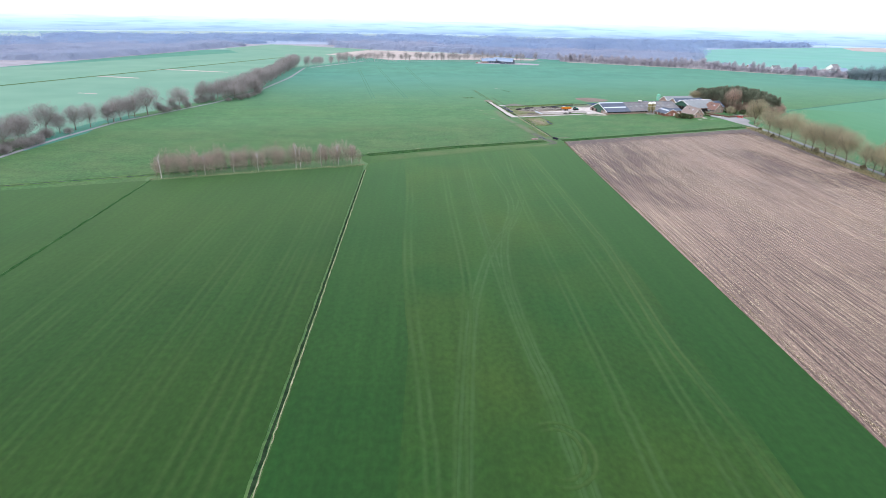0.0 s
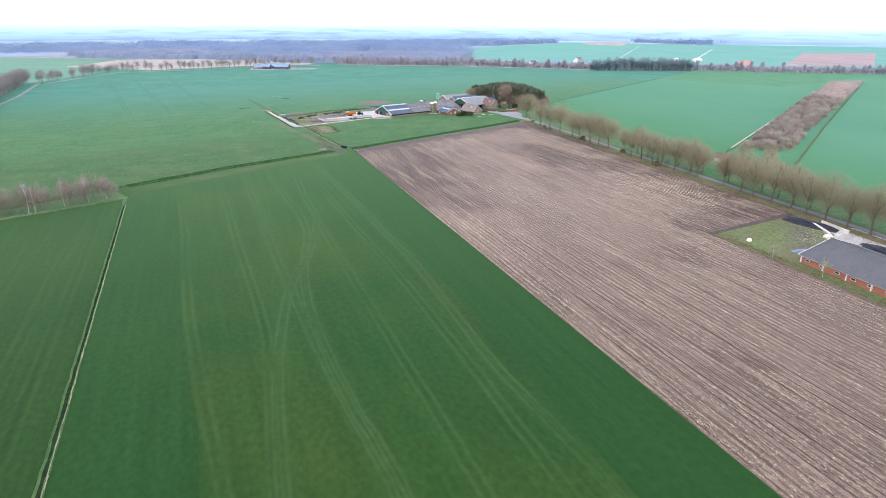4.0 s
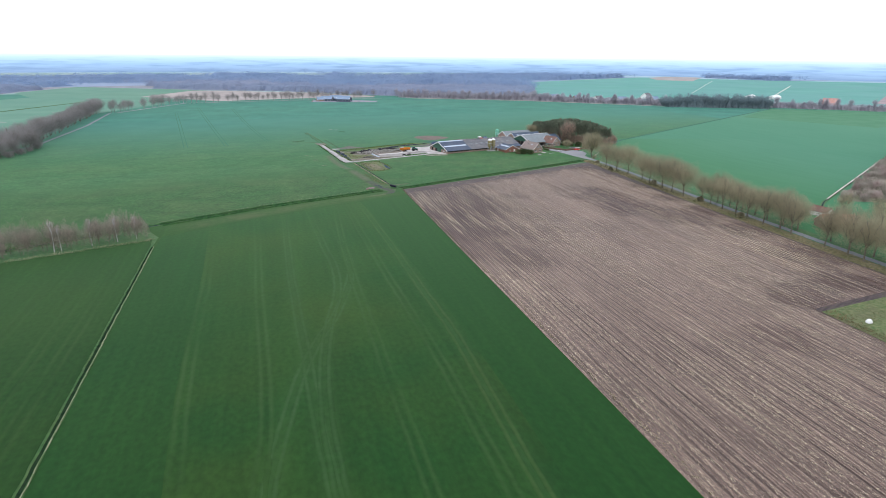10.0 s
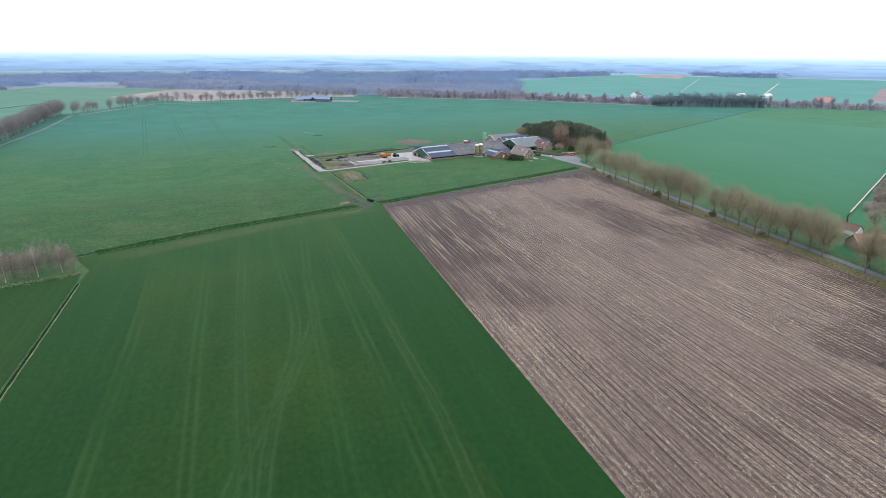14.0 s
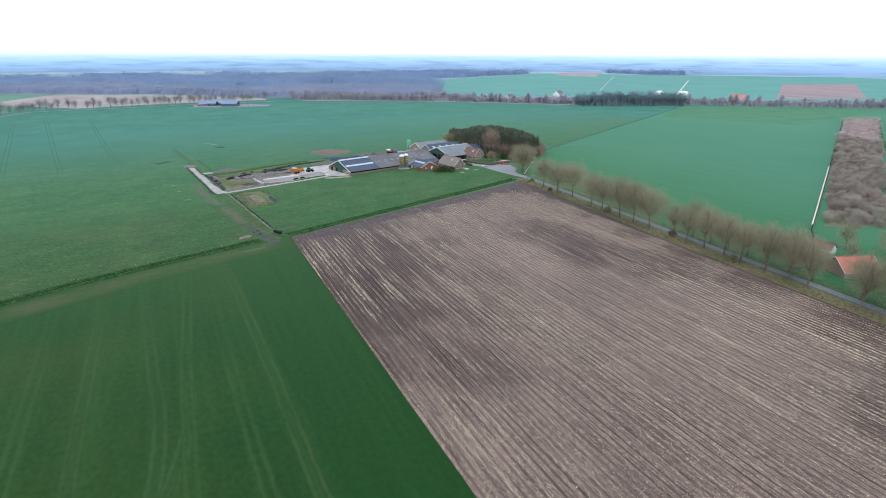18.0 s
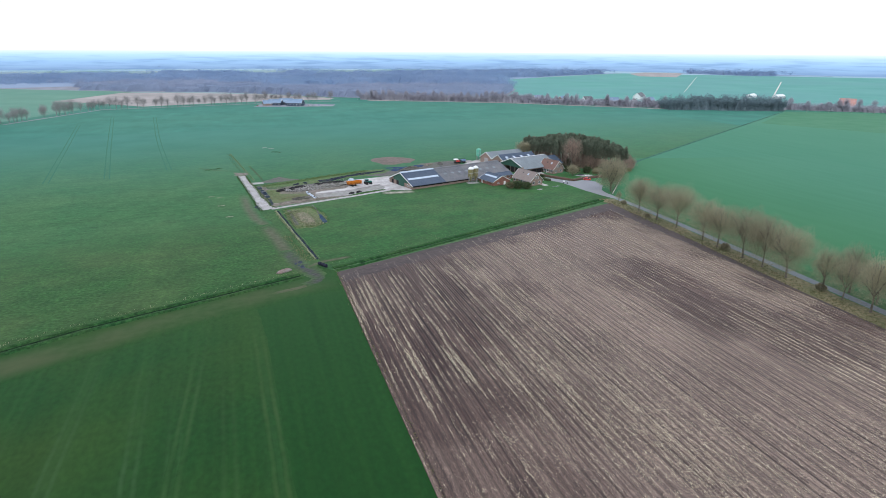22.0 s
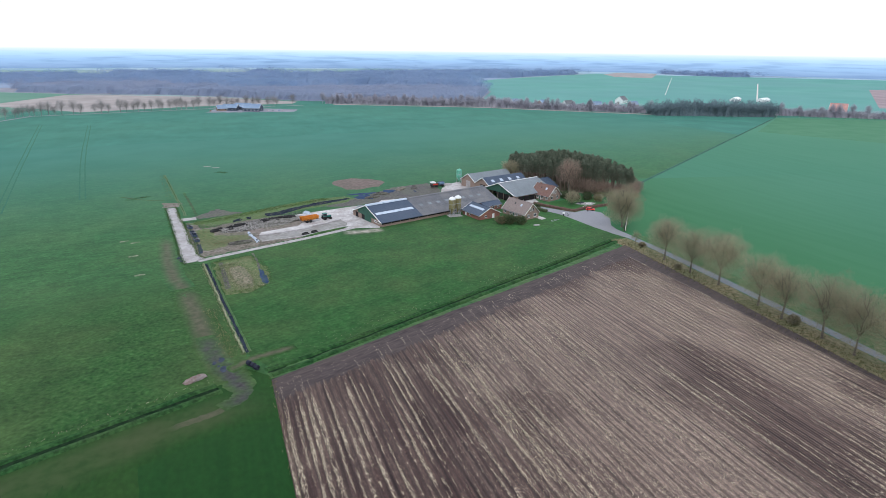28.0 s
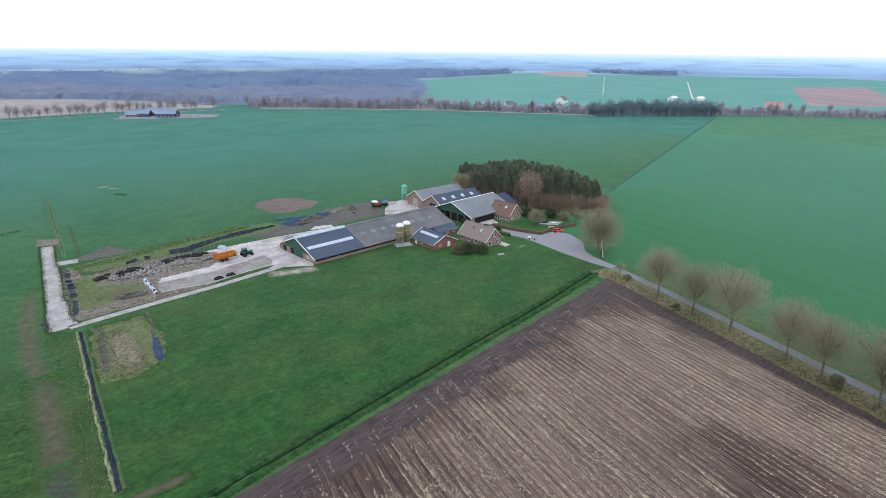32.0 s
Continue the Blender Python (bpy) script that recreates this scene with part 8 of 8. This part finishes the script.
part("rim_rail", boxes((-4.15, 3.95, -1.38, -1.26, 2.62, 2.76), (-4.15, 3.95, 1.26, 1.38, 2.62, 2.76)), ORANGE, trailer)
part("load", boxes((-3.9, 3.7, -1.15, 1.15, 1.3, 2.1), bevel=0.1), MUD, trailer, "dark load")
r0 = part("rib", boxes((-3.5, -3.38, -1.36, -1.2, 1.2, 2.65)), ORANGE, trailer)
for k in range(1, 6):
    share("rib", r0, trailer, pose(k * 1.4, 0, 0))
part("chassis", boxes((-3.6, 5.0, -0.35, 0.35, 0.85, 1.15)), STEEL, trailer)
for x in (-1.6, 0.0):
    for y in (-1.15, 1.15):
        wheel(trailer, x, y, 0.62, 0.5, YELLOW)
tractor = thing("tractor", "green tractor with yellow wheels before the trailer", "tractor", "", (104.0, 488.4, 0), 17)
part("bonnet", boxes((0.3, 2.5, -0.5, 0.5, 1.1, 1.85), bevel=0.12), TEAL, tractor)
part("chassis", boxes((-1.4, 2.4, -0.4, 0.4, 0.7, 1.1)), DARK, tractor)
cab = part("cab", boxes((-1.3, 0.3, -0.8, 0.8, 1.5, 2.75), bevel=0.08), GLASS, tractor, "glazed cab")
part("roof", boxes((-1.45, 0.4, -0.9, 0.9, 2.76, 2.95), bevel=0.06), TEAL, cab)
for y in (-0.98, 0.98):
    part("mudguard", boxes((-1.7, -0.1, y - 0.28, y + 0.28, 1.72, 1.84), bevel=0.04), TEAL, tractor)
    wheel(tractor, -0.9, y, 0.85, 0.5, YELLOW)
    wheel(tractor, 1.9, y * 0.92, 0.62, 0.4, YELLOW)
bm = bmesh.new()
tube(bm, (0.6, 0.55, 1.8), (0.6, 0.55, 2.9), 0.06, 0.06, 6)
part("exhaust", bm, STEEL, tractor)
mach = thing("farm_machine", "red and white farm machine with blue cover", "machine", "", (172.5, 537.2, 0), 3)
mach.scale = (1.05, 1.05, 1.05)
part("body", boxes((-3.0, 1.0, -1.2, 1.2, 0.9, 2.1), bevel=0.1), MUD, mach)
part("panel", boxes((-2.2, 0.4, -1.26, -1.21, 1.2, 1.9), bevel=0.01), REDPAINT, mach, "red side panel")
part("hopper", boxes((-3.2, -0.6, -1.3, 1.3, 2.1, 2.7), bevel=0.1), WHITE, mach, "white hopper")
part("cover", boxes((1.2, 4.4, -1.1, 1.1, 1.2, 2.5), bevel=0.2), TARP, mach, "blue cover")
part("boom", boxes((-0.4, 4.2, -0.1, 0.1, 2.5, 2.65)), DARK, mach)
part("frame", boxes((-3.2, 4.4, -0.5, 0.5, 0.6, 0.9)), DARK, mach)
for x in (-2, 0.2, 3.2):
    for y in (-1.2, 1.2):
        wheel(mach, x, y, 0.6, 0.4, STEEL)
heap("sand_heap", "small pale heap of sand on the back yard", (180, 540), 0, 6, 4, 0.9, CONCRETE, "sand heap", 44, 0.3)


def car(name, label, at, turn, paint):
    ob = thing(name, label, "car", "", (*at, 0), turn)
    bm = bmesh.new()
    ring = [(-2.05, 0.35), (2.05, 0.35), (2.1, 0.62), (1.95, 0.85), (1.0, 0.95), (-1.9, 0.98), (-2.1, 0.7)]
    solid(bm, [(x, -0.84, z) for x, z in ring], [(x, 0.84, z) for x, z in ring])
    bmesh.ops.recalc_face_normals(bm, faces=bm.faces)
    bmesh.ops.bevel(bm, geom=bm.edges[:], offset=0.06, segments=2, affect="EDGES")
    part("body", bm, paint, ob)
    bm = bmesh.new()
    solid(bm, [(-1.85, -0.78, 0.95), (1.0, -0.78, 0.95), (1.0, 0.78, 0.95), (-1.85, 0.78, 0.95)], [(-1.45, -0.62, 1.42), (0.25, -0.62, 1.42), (0.25, 0.62, 1.42), (-1.45, 0.62, 1.42)])
    cabin = part("cabin_glass", bm, GLASS, ob)
    part("roof", boxes((-1.5, 0.3, -0.64, 0.64, 1.41, 1.47), bevel=0.02), paint, cabin)
    for x in (-1.3, 1.3):
        for y in (-0.78, 0.78):
            wheel(ob, x, y, 0.32, 0.2, STEEL)
    for y in (-0.6, 0.6):
        part("headlight", boxes((2.02, 2.09, y - 0.18, y + 0.18, 0.62, 0.76)), SKYLIGHT, ob)
        part("tail_light", boxes((-2.11, -2.04, y - 0.15, y + 0.15, 0.7, 0.86)), REDPAINT, ob)
    return ob


car("car", "red parked car on the paved yard", (227.0, 467.2), -35, REDPAINT)
car("car", "dark blue parked car between barn and house", (184.5, 484.0), 60, TARP)
# unidentified dark upright, built in the shape of a post
post = thing("dark_post", "slim dark upright of unknown kind beside the red car", "post", "", (224.5, 465.6, 0))
bm = bmesh.new()
tube(bm, (0, 0, 0), (0, 0, 1.6), 0.14, 0.12, 8)
part("shaft", bm, DARK, post)
part("cap", boxes((-0.16, 0.16, -0.16, 0.16, 1.61, 1.78), bevel=0.03), DARK, post)
# unidentified white and black things, given a box on a stand
for k, (x, y) in enumerate([(209.6, 462.5), (211.2, 461.2)]):
    bx = thing("letter_box", "small white and black object beside the drive", "letter box", "letter boxes beside the drive", (x, y, 0), 30 * k)
    part("stand", boxes((-0.12, 0.12, -0.12, 0.12, 0, 0.9)), DARK, bx)
    part("box", boxes((-0.5, 0.5, -0.35, 0.35, 0.9, 1.5), bevel=0.05), WHITE if k == 0 else STEEL, bx)
part("garden_slab", boxes((188.6, 191.2, 451.2, 452.2, 0, 0.4), bevel=0.05), CONCRETE)
tagged(bpy.data.objects["garden_slab"], "pale stone bench on the lawn", "bench")
gf = thing("swing_frame", "thin pale garden frame lying on the lawn", "frame", "", (202, 456, 0), 25)
part("bar", boxes((-2.4, 2.4, -0.05, 0.05, 0.15, 0.25), (-2.4, 2.4, 0.95, 1.05, 0.15, 0.25), (-2.4, -2.3, -0.05, 1.05, 0.05, 0.15), (2.3, 2.4, -0.05, 1.05, 0.05, 0.15), (0, 0.1, -0.05, 1.05, 0.05, 0.15)), STEEL, gf)


def hedge(name, pts, w, h, material, label):
    ob = thing(name, label, "hedge")
    profile("body", pts, [(-w, 0.03), (-w * 0.95, h * 0.8), (-w * 0.6, h), (w * 0.6, h), (w * 0.95, h * 0.8), (w, 0.03)], material, ob, 1.2, 0.1, rise=0.12)
    rnd = random.Random(5)
    verts, faces = [], []
    for x, y, sx, sy in along(pts, 0.15):
        for _ in range(3):
            s, z = rnd.uniform(-w, w) * 1.1, h * rnd.uniform(0.3, 1.08)
            p = Vector((x + sx * s, y + sy * s, z))
            d = Vector((rnd.gauss(0, 1), rnd.gauss(0, 1), rnd.gauss(0.6, 0.6))).normalized() * 0.3
            q = d.cross(Vector((rnd.gauss(0, 1), rnd.gauss(0, 1), 1))).normalized() * 0.08
            b = len(verts)
            verts += [p - q, p + q, p + d]
            faces.append((b, b + 1, b + 2))
    raw("twigs", verts, faces, material, ob)
    return ob


hedge("garden_hedge", [(206.5, 486), (210.5, 478.5), (214.5, 471.8), (218.2, 467.2), (226, 470.6), (240, 472.4)], 0.6, 1.2, HEDGE, "clipped brown beech hedge round the garden")
hedge("drive_hedge", [(205, 470), (199, 483), (198, 489)], 0.7, 1.3, SHRUB, "dark green hedge beside the drive")


def bush(name, label, at, r, h, material, n, seed, group="", size=0.35):
    rnd = random.Random(seed)
    ob = thing(name, label, "bush", group, (*at, 0))
    bm = bmesh.new()
    for k in range(6):
        a = k * 1.05
        tube(bm, (0, 0, 0), (math.cos(a) * r * 0.5, math.sin(a) * r * 0.5, h * 0.6), 0.07, 0.03, 5)
    part("stems", bm, BARK, ob)
    v, f = twig_cloud(rnd, n, (0, 0, h * 0.5), (r, r, h * 0.55), size, size * 0.35, 0.2, 0.45, 0.02)
    raw("crown", v, f, material, ob)
    return ob


for k, (x, y, r, hh, m) in enumerate([(176.2, 459.5, 2.6, 3.2, OLIVE), (179.6, 458.0, 2.8, 4.0, SHRUB), (184.2, 456.0, 2.7, 3.4, SHRUB), (181.6, 461.2, 2.0, 3.0, SHRUB)]):
    bush("garden_bush", "rounded dense bush before the farmhouse", (x, y), r, hh, m, 2600, 150 + k, "bushes before the farmhouse")
for k, (x, y, r, hh, m) in enumerate([(203.5, 477.5, 1.8, 2.2, SHRUB), (201, 483, 1.6, 2.0, SHRUB), (228, 492, 2.2, 2.6, SHRUB), (232, 489, 2.4, 2.8, SHRUB), (237, 486, 2.2, 2.4, SHRUB), (241, 482, 2.0, 2.2, OLIVE), (227, 496.5, 2.0, 3.0, SHRUB), (246, 489, 2.6, 2.6, OLIVE), (252, 488, 2.4, 2.2, OLIVE), (196.5, 492.5, 1.6, 2.6, SHRUB), (234, 494, 2.6, 2.4, OLIVE), (240, 491, 2.6, 2.8, SHRUB), (258, 485, 2.8, 2.4, OLIVE), (264, 484, 2.6, 2.0, OLIVE), (250, 482, 2.4, 1.8, TWIG), (244, 486.5, 2.6, 2.2, TWIG), (256, 479, 2.6, 1.8, TWIG), (231, 497, 2.2, 2.4, SHRUB)]):
    bush("garden_bush", "dark evergreen bush in the farm garden", (x, y), r, hh, m, 1500, 170 + k, "bushes in the garden")
for k, (x, y, r, hh) in enumerate([(213, 341, 1.6, 2.4), (212.2, 388, 1.0, 1.6), (213.5, 300, 1.5, 2.0), (211, 268, 1.6, 2.2), (216, 413, 1.3, 1.4)]):
    bush("verge_bush", "low brown bush on the grass verge", (x, y), r, hh, TWIG, 700, 190 + k, "bushes on the verge", 0.5)
pool = thing("garden_pond", "small round white rimmed garden pond", "pond", "", (228.2, 472.6, 0))
bm = bmesh.new()
lathe(bm, [(1.75, 0.06), (1.75, 0.4), (1.5, 0.4), (1.5, 0.12), (0.05, 0.12)], 24)
part("rim", bm, WHITE, pool)
bm = bmesh.new()
lathe(bm, [(1.48, 0.13), (1.48, 0.28)], 24)
part("water", bm, WATER, pool)
sheet("sand_pit", [(226, 480), (231, 483), (238, 479), (233, 475.5)], 0.09, CONCRETE, "pale paved garden corner", "paving")
heap("dark_pool_cover", "dark round cover on the garden paving", (230.5, 481.5), 20, 4.2, 2.8, 0.4, PLASTIC, "cover", 71, 0.2)
part("garden_table", boxes((231.5, 234.5, 477.6, 478.3, 0.45, 0.6), (231.8, 232, 477.8, 478.1, 0, 0.45), (234, 234.2, 477.8, 478.1, 0, 0.45)), WHITE)
tagged(bpy.data.objects["garden_table"], "long white garden table", "table")
